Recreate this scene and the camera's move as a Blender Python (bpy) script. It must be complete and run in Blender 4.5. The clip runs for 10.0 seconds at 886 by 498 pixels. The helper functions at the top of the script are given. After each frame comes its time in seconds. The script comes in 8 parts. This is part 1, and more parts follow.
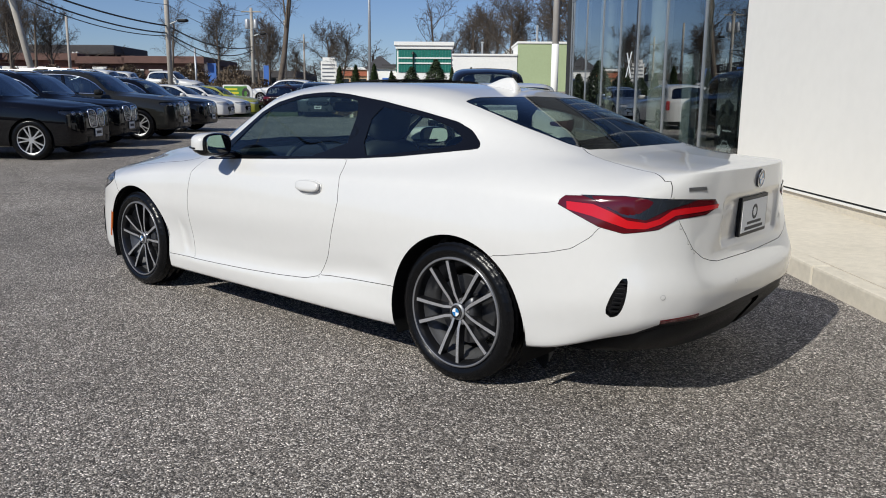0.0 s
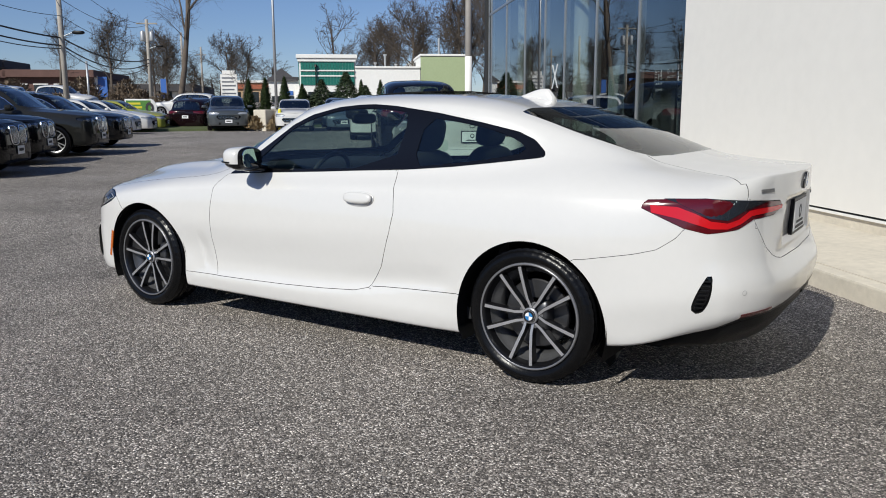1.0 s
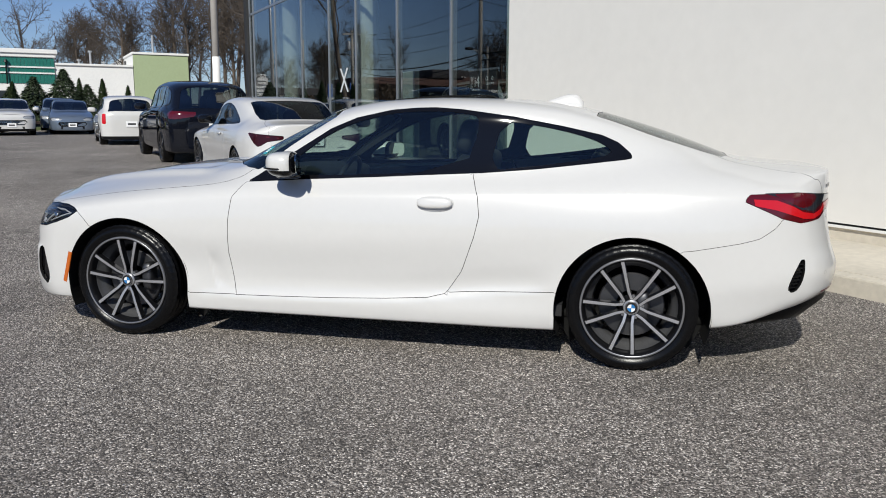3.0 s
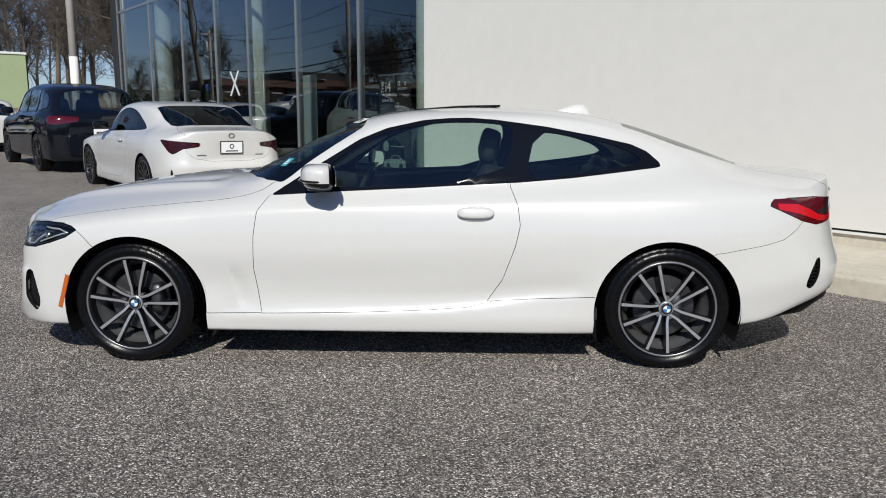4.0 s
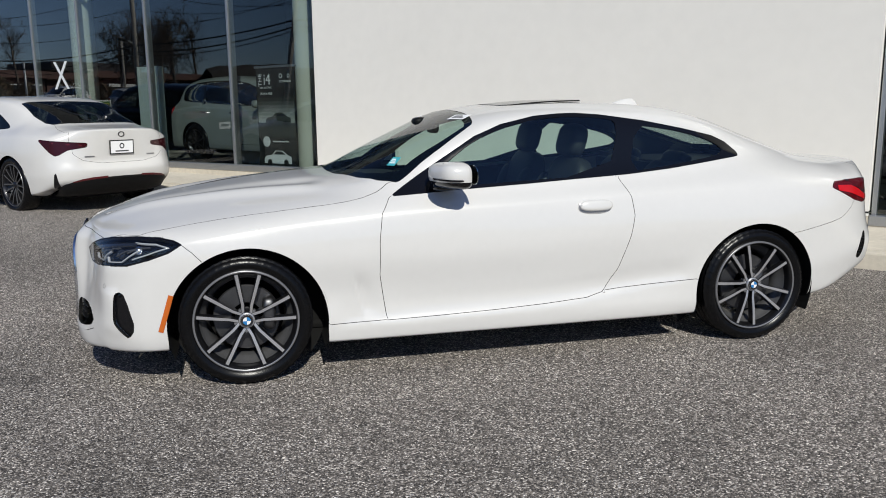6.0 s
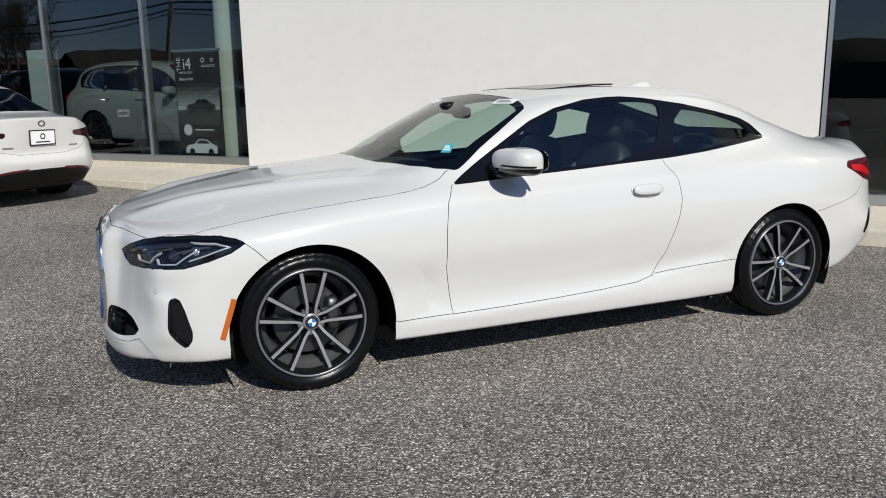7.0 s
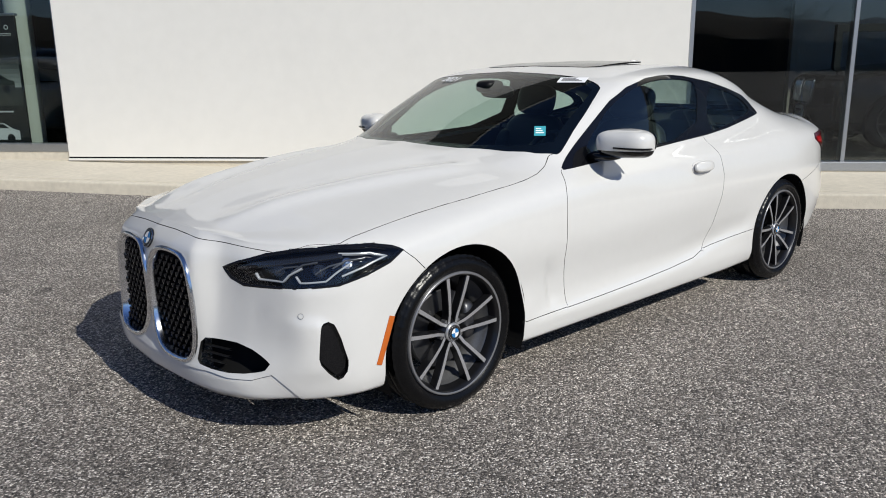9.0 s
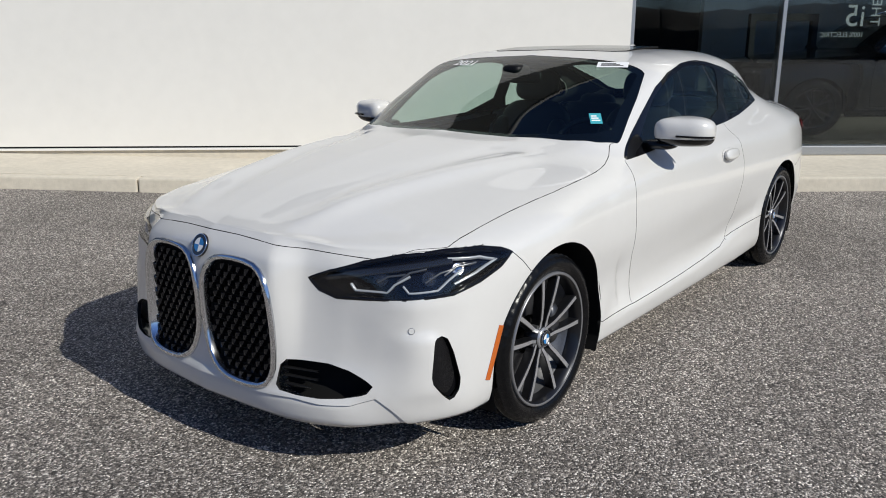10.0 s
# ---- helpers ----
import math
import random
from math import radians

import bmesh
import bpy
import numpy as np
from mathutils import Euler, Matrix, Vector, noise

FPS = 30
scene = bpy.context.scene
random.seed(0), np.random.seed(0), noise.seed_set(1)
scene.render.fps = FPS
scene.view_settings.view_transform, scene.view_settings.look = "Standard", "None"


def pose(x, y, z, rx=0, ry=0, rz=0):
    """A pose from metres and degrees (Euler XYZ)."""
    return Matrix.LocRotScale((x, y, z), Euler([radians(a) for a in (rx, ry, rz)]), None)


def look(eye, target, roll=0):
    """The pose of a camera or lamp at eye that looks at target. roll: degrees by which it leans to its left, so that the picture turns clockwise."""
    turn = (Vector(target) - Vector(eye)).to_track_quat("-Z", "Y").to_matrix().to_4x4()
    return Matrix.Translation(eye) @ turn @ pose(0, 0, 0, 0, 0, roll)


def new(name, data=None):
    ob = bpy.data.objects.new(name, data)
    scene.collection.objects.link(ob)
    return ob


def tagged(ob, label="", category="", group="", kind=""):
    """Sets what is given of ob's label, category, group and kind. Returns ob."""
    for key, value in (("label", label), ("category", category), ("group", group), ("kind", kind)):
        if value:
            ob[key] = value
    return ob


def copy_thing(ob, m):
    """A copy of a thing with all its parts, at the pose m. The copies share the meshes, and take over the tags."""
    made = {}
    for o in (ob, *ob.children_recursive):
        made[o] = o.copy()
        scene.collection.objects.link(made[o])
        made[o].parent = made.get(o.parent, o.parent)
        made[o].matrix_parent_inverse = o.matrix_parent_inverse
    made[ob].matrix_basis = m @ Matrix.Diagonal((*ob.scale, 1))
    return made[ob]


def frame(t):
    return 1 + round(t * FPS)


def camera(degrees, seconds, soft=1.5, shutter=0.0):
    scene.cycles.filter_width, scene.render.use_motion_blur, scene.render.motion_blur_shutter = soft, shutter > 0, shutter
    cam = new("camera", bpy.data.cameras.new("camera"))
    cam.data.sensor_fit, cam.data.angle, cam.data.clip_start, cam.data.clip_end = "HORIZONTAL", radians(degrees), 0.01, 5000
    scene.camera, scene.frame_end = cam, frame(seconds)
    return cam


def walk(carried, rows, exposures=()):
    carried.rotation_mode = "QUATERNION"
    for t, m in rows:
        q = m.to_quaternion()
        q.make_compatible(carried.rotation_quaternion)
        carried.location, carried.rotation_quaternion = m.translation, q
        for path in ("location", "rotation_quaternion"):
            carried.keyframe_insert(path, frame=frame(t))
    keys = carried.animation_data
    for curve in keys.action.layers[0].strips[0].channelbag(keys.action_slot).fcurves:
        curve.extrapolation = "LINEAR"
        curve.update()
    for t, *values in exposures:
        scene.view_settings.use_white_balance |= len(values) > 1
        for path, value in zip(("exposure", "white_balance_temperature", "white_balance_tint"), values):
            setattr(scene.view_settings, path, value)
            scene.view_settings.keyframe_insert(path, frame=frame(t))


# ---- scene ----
# Camera: hand-held arc round the coupe, from its tail to its nose
cam = camera(59.4, 10.0, soft=1.0)
PATH = [
    (0, (5.051, -3.532, 1.274), (3.769, -2.044, 0.9), 0.4),
    (0.5, (4.835, -3.844, 1.27), (3.637, -2.282, 0.914), 0.1),
    (1, (4.468, -4.065, 1.267), (3.382, -2.421, 0.923), -0.2),
    (1.5, (4.072, -4.315, 1.244), (3.119, -2.588, 0.913), -0.2),
    (2, (3.64, -4.474, 1.244), (2.849, -2.668, 0.908), -0.2),
    (2.5, (3.188, -4.627, 1.254), (2.581, -2.752, 0.914), -0.1),
    (2.7, (3.018, -4.704, 1.261), (2.479, -2.808, 0.922), -0.0),
    (3.8, (2.007, -4.893, 1.289), (1.873, -2.924, 0.962), 0.3),
    (4, (1.822, -4.91, 1.306), (1.748, -2.939, 0.978), 0.1),
    (4.5, (1.376, -4.924, 1.298), (1.448, -2.952, 0.971), -0.1),
    (5, (0.928, -4.937, 1.322), (1.132, -2.975, 0.991), -0.2),
    (5.5, (0.49, -4.871, 1.339), (0.823, -2.929, 1.0), -0.4),
    (7, (-0.777, -4.276, 1.346), (-0.014, -2.469, 0.954), -0.9),
    (7.5, (-1.156, -4.042, 1.375), (-0.25, -2.307, 0.965), -0.9),
    (8, (-1.506, -3.791, 1.391), (-0.462, -2.139, 0.966), -0.8),
    (8.5, (-1.773, -3.44, 1.383), (-0.597, -1.884, 0.94), -0.8),
    (9, (-2.047, -3.062, 1.39), (-0.738, -1.622, 0.926), -0.7),
    (9.5, (-2.267, -2.675, 1.384), (-0.841, -1.358, 0.904), -0.4),
    (10, (-2.388, -2.269, 1.382), (-0.868, -1.069, 0.88), 0.0),
]
walk(cam, [(t, look(eye, target, roll)) for t, eye, target, roll in PATH],
     exposures=[(0, .05), (2, .05), (4.4, -.06), (5.5, -.05), (7.2, .02), (10, .05)])

# World, sun and exposure
SUN_EL, SUN_FLOW = radians(37.5), Vector((0.015, 1.0, 0)).normalized()
world = bpy.data.worlds.new("sky")
scene.world = world
world.use_nodes = True
wn = world.node_tree
sky = wn.nodes.new("ShaderNodeTexSky")
sky.sky_type, sky.sun_disc = "NISHITA", False
sky.sun_elevation = SUN_EL
sky.sun_rotation = math.atan2(-SUN_FLOW.x, -SUN_FLOW.y)
sky.air_density, sky.dust_density, sky.ozone_density = 1.0, 0.0, 2.5
hue = wn.nodes.new("ShaderNodeVectorMath")      # a deeper blue than the clean-air model gives
hue.operation = "MULTIPLY"
hue.inputs[1].default_value = (0.80, 0.91, 1.22)
wn.links.new(sky.outputs[0], hue.inputs[0])
wn.links.new(hue.outputs[0], wn.nodes["Background"].inputs[0])
wn.nodes["Background"].inputs[1].default_value = 0.066
sun = new("sun", bpy.data.lights.new("sun", "SUN"))
sun.data.energy, sun.data.angle, sun.data.color = 4.5, radians(0.55), (0.975, 0.955, 0.875)
sun.matrix_world = look(-30 * SUN_FLOW * math.cos(SUN_EL) + Vector((0, 0, 30 * math.sin(SUN_EL))), (0, 0, 0))
scene.view_settings.exposure = 0.0


# Materials
def node(nt, kind, **values):
    n = nt.nodes.new(kind)
    for key, value in values.items():
        n.inputs[key.replace("_", " ")].default_value = value
    return n


def material(name, colour, rough=0.5, metal=0.0, coat=0.0, vary=0.0, scale=8.0, bump=0.0, bump_scale=60.0, spec=0.5):
    """Principled surface with colour drift at two scales, uneven gloss and fine relief."""
    m = bpy.data.materials.new(name)
    m.use_nodes = True
    nt = m.node_tree
    b = nt.nodes["Principled BSDF"]
    b.inputs["Base Color"].default_value = (*colour, 1)
    b.inputs["Roughness"].default_value = rough
    b.inputs["Metallic"].default_value = metal
    b.inputs["Coat Weight"].default_value = coat
    b.inputs["Coat Roughness"].default_value = 0.03
    b.inputs["Specular IOR Level"].default_value = spec
    if vary or bump:
        co = nt.nodes.new("ShaderNodeTexCoord")
    if vary:
        n1 = node(nt, "ShaderNodeTexNoise", Scale=scale, Detail=6.0, Roughness=0.6)
        n2 = node(nt, "ShaderNodeTexNoise", Scale=scale * 9, Detail=3.0)
        nt.links.new(co.outputs["Object"], n1.inputs["Vector"])
        nt.links.new(co.outputs["Object"], n2.inputs["Vector"])
        add = nt.nodes.new("ShaderNodeMath")
        add.operation = "ADD"
        nt.links.new(n1.outputs["Fac"], add.inputs[0])
        nt.links.new(n2.outputs["Fac"], add.inputs[1])
        ramp = nt.nodes.new("ShaderNodeMapRange")
        ramp.inputs["From Min"].default_value, ramp.inputs["From Max"].default_value = 0.6, 1.4
        ramp.inputs["To Min"].default_value, ramp.inputs["To Max"].default_value = 1 - vary, 1 + vary
        nt.links.new(add.outputs[0], ramp.inputs["Value"])
        mul = nt.nodes.new("ShaderNodeVectorMath")
        mul.operation = "SCALE"
        mul.inputs[0].default_value = colour
        nt.links.new(ramp.outputs[0], mul.inputs["Scale"])
        nt.links.new(mul.outputs[0], b.inputs["Base Color"])
        rr = nt.nodes.new("ShaderNodeMapRange")
        rr.inputs["To Min"].default_value, rr.inputs["To Max"].default_value = max(0.0, rough - 0.12 * vary), min(1.0, rough + 0.3 * vary)
        nt.links.new(n2.outputs["Fac"], rr.inputs["Value"])
        nt.links.new(rr.outputs[0], b.inputs["Roughness"])
    if bump:
        nb = node(nt, "ShaderNodeTexNoise", Scale=bump_scale, Detail=4.0)
        nt.links.new(co.outputs["Object"], nb.inputs["Vector"])
        bp = node(nt, "ShaderNodeBump", Strength=bump, Distance=0.02)
        nt.links.new(nb.outputs["Fac"], bp.inputs["Height"])
        nt.links.new(bp.outputs[0], b.inputs["Normal"])
    return m


def asphalt():
    """Worn asphalt: pale chips of stone in a dark binder, with old stains and fine cracks."""
    m = material("asphalt", (0.1, 0.1, 0.1), 0.85)
    nt = m.node_tree
    b = nt.nodes["Principled BSDF"]
    co = nt.nodes.new("ShaderNodeTexCoord")
    chips = node(nt, "ShaderNodeTexVoronoi", Scale=148.0, Randomness=1.0)
    fine = node(nt, "ShaderNodeTexVoronoi", Scale=330.0, Randomness=1.0)
    stain = node(nt, "ShaderNodeTexNoise", Scale=0.55, Detail=7.0, Roughness=0.62)
    mid = node(nt, "ShaderNodeTexNoise", Scale=4.5, Detail=5.0, Roughness=0.6)
    for n in (chips, fine, stain, mid):
        nt.links.new(co.outputs["Object"], n.inputs["Vector"])
    sep = nt.nodes.new("ShaderNodeSeparateColor")
    nt.links.new(chips.outputs["Color"], sep.inputs[0])
    ramp = nt.nodes.new("ShaderNodeValToRGB")
    e = ramp.color_ramp.elements
    e[0].position, e[0].color = 0.0, (0.024, 0.021, 0.019, 1)
    e[1].position, e[1].color = 1.0, (0.72, 0.668, 0.607, 1)
    for at, c in ((0.35, (0.096, 0.085, 0.075)), (0.62, (0.170, 0.150, 0.132)), (0.85, (0.335, 0.299, 0.265))):
        e.new(at).color = (*c, 1)
    nt.links.new(sep.outputs[0], ramp.inputs[0])
    sep2 = nt.nodes.new("ShaderNodeSeparateColor")
    nt.links.new(fine.outputs["Color"], sep2.inputs[0])
    grit = nt.nodes.new("ShaderNodeMapRange")
    grit.inputs["To Min"].default_value, grit.inputs["To Max"].default_value = 0.54, 1.83
    nt.links.new(sep2.outputs[1], grit.inputs["Value"])
    wear = nt.nodes.new("ShaderNodeMapRange")
    wear.inputs["From Min"].default_value, wear.inputs["From Max"].default_value = 0.3, 0.7
    wear.inputs["To Min"].default_value, wear.inputs["To Max"].default_value = 0.72, 1.34
    nt.links.new(stain.outputs["Fac"], wear.inputs["Value"])
    patch = nt.nodes.new("ShaderNodeMapRange")
    patch.inputs["From Min"].default_value, patch.inputs["From Max"].default_value = 0.29, 0.37
    patch.inputs["To Min"].default_value, patch.inputs["To Max"].default_value = 0.5, 1.0
    nt.links.new(mid.outputs["Fac"], patch.inputs["Value"])
    m1, m2, m3 = (nt.nodes.new("ShaderNodeMath") for _ in range(3))
    for n in (m1, m2, m3):
        n.operation = "MULTIPLY"
    nt.links.new(grit.outputs[0], m1.inputs[0])
    nt.links.new(wear.outputs[0], m1.inputs[1])
    nt.links.new(m1.outputs[0], m2.inputs[0])
    nt.links.new(patch.outputs[0], m2.inputs[1])
    sc = nt.nodes.new("ShaderNodeVectorMath")
    sc.operation = "SCALE"
    nt.links.new(ramp.outputs[0], sc.inputs[0])
    nt.links.new(m2.outputs[0], sc.inputs["Scale"])
    nt.links.new(sc.outputs[0], b.inputs["Base Color"])
    bp = node(nt, "ShaderNodeBump", Strength=0.9, Distance=0.007)
    nt.links.new(chips.outputs["Distance"], bp.inputs["Height"])
    bp.invert = True
    nt.links.new(bp.outputs[0], b.inputs["Normal"])
    return m


def glass(name, tint, rough=0.0, gloss=0.05, power=4.0):
    """Thin pane: mostly clear, tinted, mirrored by its own gloss."""
    m = bpy.data.materials.new(name)
    m.use_nodes = True
    nt = m.node_tree
    out = nt.nodes["Material Output"]
    nt.nodes.remove(nt.nodes["Principled BSDF"])
    tr = node(nt, "ShaderNodeBsdfTransparent")
    tr.inputs["Color"].default_value = (*tint, 1)
    gl = node(nt, "ShaderNodeBsdfGlossy", Roughness=rough)
    lw = node(nt, "ShaderNodeLayerWeight", Blend=0.5)
    pw = nt.nodes.new("ShaderNodeMath")
    pw.operation = "POWER"
    pw.inputs[1].default_value = power
    nt.links.new(lw.outputs["Facing"], pw.inputs[0])
    fr = nt.nodes.new("ShaderNodeMapRange")
    fr.inputs["To Min"].default_value, fr.inputs["To Max"].default_value = gloss, 1.0
    nt.links.new(pw.outputs[0], fr.inputs["Value"])
    mix = nt.nodes.new("ShaderNodeMixShader")
    nt.links.new(fr.outputs[0], mix.inputs[0])
    nt.links.new(tr.outputs[0], mix.inputs[1])
    nt.links.new(gl.outputs[0], mix.inputs[2])
    nt.links.new(mix.outputs[0], out.inputs[0])
    return m


ASPHALT = asphalt()
WHITE_PAINT = material("white_paint", (0.612, 0.602, 0.582), 0.28, coat=1.0, vary=0.015, scale=3)
BLACK_GLOSS = material("black_gloss", (0.005, 0.005, 0.006), 0.04, spec=0.4)
BLACK_TRIM = material("black_trim", (0.008, 0.008, 0.0085), 0.42, vary=0.1, spec=0.22)
BLACK_PLASTIC = material("black_plastic", (0.006, 0.006, 0.0065), 0.45, vary=0.15, bump=0.1, bump_scale=300, spec=0.2)
UNDERSIDE = material("underside", (0.006, 0.006, 0.006), 0.85, vary=0.2, spec=0.2)
RUBBER = material("rubber", (0.004, 0.004, 0.0045), 0.24, vary=0.2, scale=14, bump=0.05, bump_scale=120, spec=0.2)
RIM_DARK = material("rim_dark", (0.022, 0.022, 0.025), 0.32, metal=0.7, coat=0.4, vary=0.08)
RIM_CUT = material("rim_cut", (0.50, 0.50, 0.515), 0.30, metal=0.7, vary=0.06, scale=30)
DISC = material("brake_disc", (0.10, 0.10, 0.105), 0.4, metal=0.9, vary=0.15, scale=20)
CHROME = material("chrome", (0.72, 0.73, 0.75), 0.14, metal=1.0)
STEEL = material("steel", (0.32, 0.32, 0.33), 0.35, metal=0.9, vary=0.15, scale=20)
RENDER_WALL = material("wall_render", (0.73, 0.71, 0.665), 0.85, vary=0.03, scale=0.7, bump=0.05, bump_scale=160)
CONCRETE = material("concrete", (0.57, 0.52, 0.43), 0.9, vary=0.14, scale=1.8, bump=0.25, bump_scale=90)
ALUMINIUM = material("aluminium", (0.42, 0.43, 0.44), 0.35, metal=0.8, vary=0.06)
SHOP_GLASS = glass("shop_glass", (0.80, 0.84, 0.83), gloss=0.055, power=3.0)
CAR_GLASS = glass("car_glass", (0.62, 0.74, 0.70), gloss=0.06, power=5.0)
SIDE_GLASS = glass("side_glass", (0.63, 0.74, 0.69), gloss=0.075, power=4.0)
REAR_GLASS = glass("rear_glass", (0.50, 0.58, 0.55), gloss=0.05, power=4.5)
DARK_GLASS = glass("dark_glass", (0.30, 0.34, 0.33))
LAMP_GLASS = glass("lamp_glass", (0.9, 0.9, 0.9))
# near-black base colours put the shade of the unlit showroom into its surfaces
FLOOR_UNLIT = material("showroom_floor", (0.05, 0.05, 0.05), 0.25, vary=0.1, scale=2)
ROOM_UNLIT = material("showroom_unlit", (0.022, 0.023, 0.025), 0.8, vary=0.2, scale=1)


# Geometry helpers
def part(name, bm, mat, parent=None, label="", smooth=False, at=None):
    """Links a bmesh as one mesh object under a thing or a part."""
    me = bpy.data.meshes.new(name)
    bmesh.ops.recalc_face_normals(bm, faces=bm.faces) if not smooth == "keep" else None
    bm.to_mesh(me)
    bm.free()
    for m in mat if isinstance(mat, (list, tuple)) else (mat,):
        me.materials.append(m)
    if smooth:
        me.shade_smooth()
    ob = new(name, me)
    if parent is not None:
        ob.parent = parent
    if at is not None:
        ob.matrix_basis = at
    if label:
        ob["label"] = label
    return ob


def thing(name, label, category, at=None, group="", kind=""):
    ob = new(name)
    ob.empty_display_size = 0.2
    if at is not None:
        ob.matrix_basis = at
    return tagged(ob, label, category, group, kind)


def box(bm, x0, x1, y0, y1, z0, z1, bevel=0.0, m=None):
    r = bmesh.ops.create_cube(bm, size=1.0)
    vs = r["verts"]
    bmesh.ops.scale(bm, vec=(abs(x1 - x0), abs(y1 - y0), abs(z1 - z0)), verts=vs)
    bmesh.ops.translate(bm, vec=((x0 + x1) / 2, (y0 + y1) / 2, (z0 + z1) / 2), verts=vs)
    if bevel:
        es = list({e for v in vs for e in v.link_edges})
        vs = list({v for f in bmesh.ops.bevel(bm, geom=es, offset=bevel, segments=2, affect="EDGES", profile=0.6)["faces"] for v in f.verts} | {v for v in vs if v.is_valid})
    if m is not None:
        bmesh.ops.transform(bm, matrix=m, verts=vs)
    return vs


def boxed(*a, **k):
    bm = bmesh.new()
    box(bm, *a, **k)
    return bm


def tube(bm, p0, p1, r0, r1=None, n=12, cap=True):
    """A tapered round bar between two places."""
    p0, p1 = Vector(p0), Vector(p1)
    r1 = r0 if r1 is None else r1
    q = (p1 - p0).to_track_quat("Z", "Y").to_matrix()
    rings = []
    for p, r in ((p0, r0), (p1, r1)):
        rings.append([bm.verts.new(p + q @ Vector((r * math.cos(2 * math.pi * i / n), r * math.sin(2 * math.pi * i / n), 0))) for i in range(n)])
    for i in range(n):
        bm.faces.new((rings[0][i], rings[0][(i + 1) % n], rings[1][(i + 1) % n], rings[1][i]))
    if cap:
        bm.faces.new(rings[0][::-1])
        bm.faces.new(rings[1])


def lathe(bm, profile, n=48, axis="Y", m=None):
    """Turns (radius, along) pairs round an axis."""
    rings = []
    made = []
    for r, a in profile:
        ring = []
        for i in range(n):
            c, s = math.cos(2 * math.pi * i / n) * r, math.sin(2 * math.pi * i / n) * r
            ring.append(bm.verts.new({"Y": (c, a, s), "Z": (c, s, a), "X": (a, c, s)}[axis]))
        rings.append(ring)
        made += ring
    for a, b in zip(rings, rings[1:]):
        for i in range(n):
            bm.faces.new((a[i], a[(i + 1) % n], b[(i + 1) % n], b[i]))
    if m is not None:
        bmesh.ops.transform(bm, matrix=m, verts=made)


def pchip(xs, ys):
    """A smooth curve through its control values that never overshoots them."""
    xs, ys = np.asarray(xs, float), np.asarray(ys, float)
    h, d = np.diff(xs), np.diff(ys) / np.diff(xs)
    m = np.zeros(len(xs))
    for i in range(1, len(xs) - 1):
        if d[i - 1] * d[i] > 0:
            w1, w2 = 2 * h[i] + h[i - 1], h[i] + 2 * h[i - 1]
            m[i] = (w1 + w2) / (w1 / d[i - 1] + w2 / d[i])
    m[0], m[-1] = d[0], d[-1]

    def at(x):
        x = np.clip(x, xs[0], xs[-1])
        i = np.clip(np.searchsorted(xs, x) - 1, 0, len(h) - 1)
        t = (x - xs[i]) / h[i]
        return (ys[i] * (1 + 2 * t) * (1 - t) ** 2 + h[i] * m[i] * t * (1 - t) ** 2 + ys[i + 1] * t * t * (3 - 2 * t) + h[i] * m[i + 1] * t * t * (t - 1))
    return at


# Ground: level round the coupe, rising gently towards the street
def ground_z(x, y):
    s = (-x + y) * 0.7071
    rise = lambda a, b: (lambda t: t * t * (3 - 2 * t))(min(1.0, max(0.0, (s - a) / (b - a))))
    return (0.52 * (1 - math.exp(-(s - 1) / 13)) if s > 1 else 0.0) + 0.5 * rise(33, 46) + 1.75 * rise(50, 95)


N, D = Vector((0.759, 0.651, 0)), Vector((0.651, -0.759, 0))   # the building's front: outward is -N, along is D
UP = Vector((0, 0, 1))


def on_front(a, n, z=0.0):
    return D * a + N * n + UP * z


FRONT = Matrix(((D.x, N.x, 0, 0), (D.y, N.y, 0, 0), (0, 0, 1, 0), (0, 0, 0, 1)))   # x along the front, y into the building

bm = bmesh.new()
steps = [-900, -400, -200, -120, -80] + list(range(-60, 61, 2)) + [80, 120, 200, 400, 900]
grid = [[bm.verts.new((x, y, ground_z(x, y))) for y in steps] for x in steps]
for i in range(len(steps) - 1):
    for j in range(len(steps) - 1):
        bm.faces.new((grid[i][j], grid[i + 1][j], grid[i + 1][j + 1], grid[i][j + 1]))
ground = part("ground", bm, ASPHALT, smooth=True)
tagged(ground, "worn grey asphalt lot with pale stone chips and dark stains", "ground", kind="structure")

# Pavement and kerb along the building: kerb stones are pieces, the walk one slab
KERB_N, WALL_N, GLAZE_N = 4.15, 5.58, 5.68


def walk_z(a, n):
    p = on_front(a, KERB_N)
    return min(ground_z(p.x, p.y), 0.16) * 0.8 + 0.14 + 0.015 * (n - KERB_N) / (WALL_N - KERB_N)


bm = bmesh.new()
cols = [-30 + 1.5 * i for i in range(47)]
rows = [KERB_N + 0.15, KERB_N + 0.5, WALL_N + 0.25]
g = [[bm.verts.new(on_front(a, n, walk_z(a, n))) for n in rows] for a in cols]
for i in range(len(cols) - 1):
    for j in range(len(rows) - 1):
        bm.faces.new((g[i][j], g[i + 1][j], g[i + 1][j + 1], g[i][j + 1]))
r = bmesh.ops.extrude_face_region(bm, geom=bm.faces[:])
bmesh.ops.translate(bm, vec=(0, 0, -0.4), verts=[v for v in r["geom"] if isinstance(v, bmesh.types.BMVert)])
pavement = tagged(part("pavement", bm, CONCRETE), "sun-bleached beige concrete pavement along the showroom", "pavement", kind="structure")

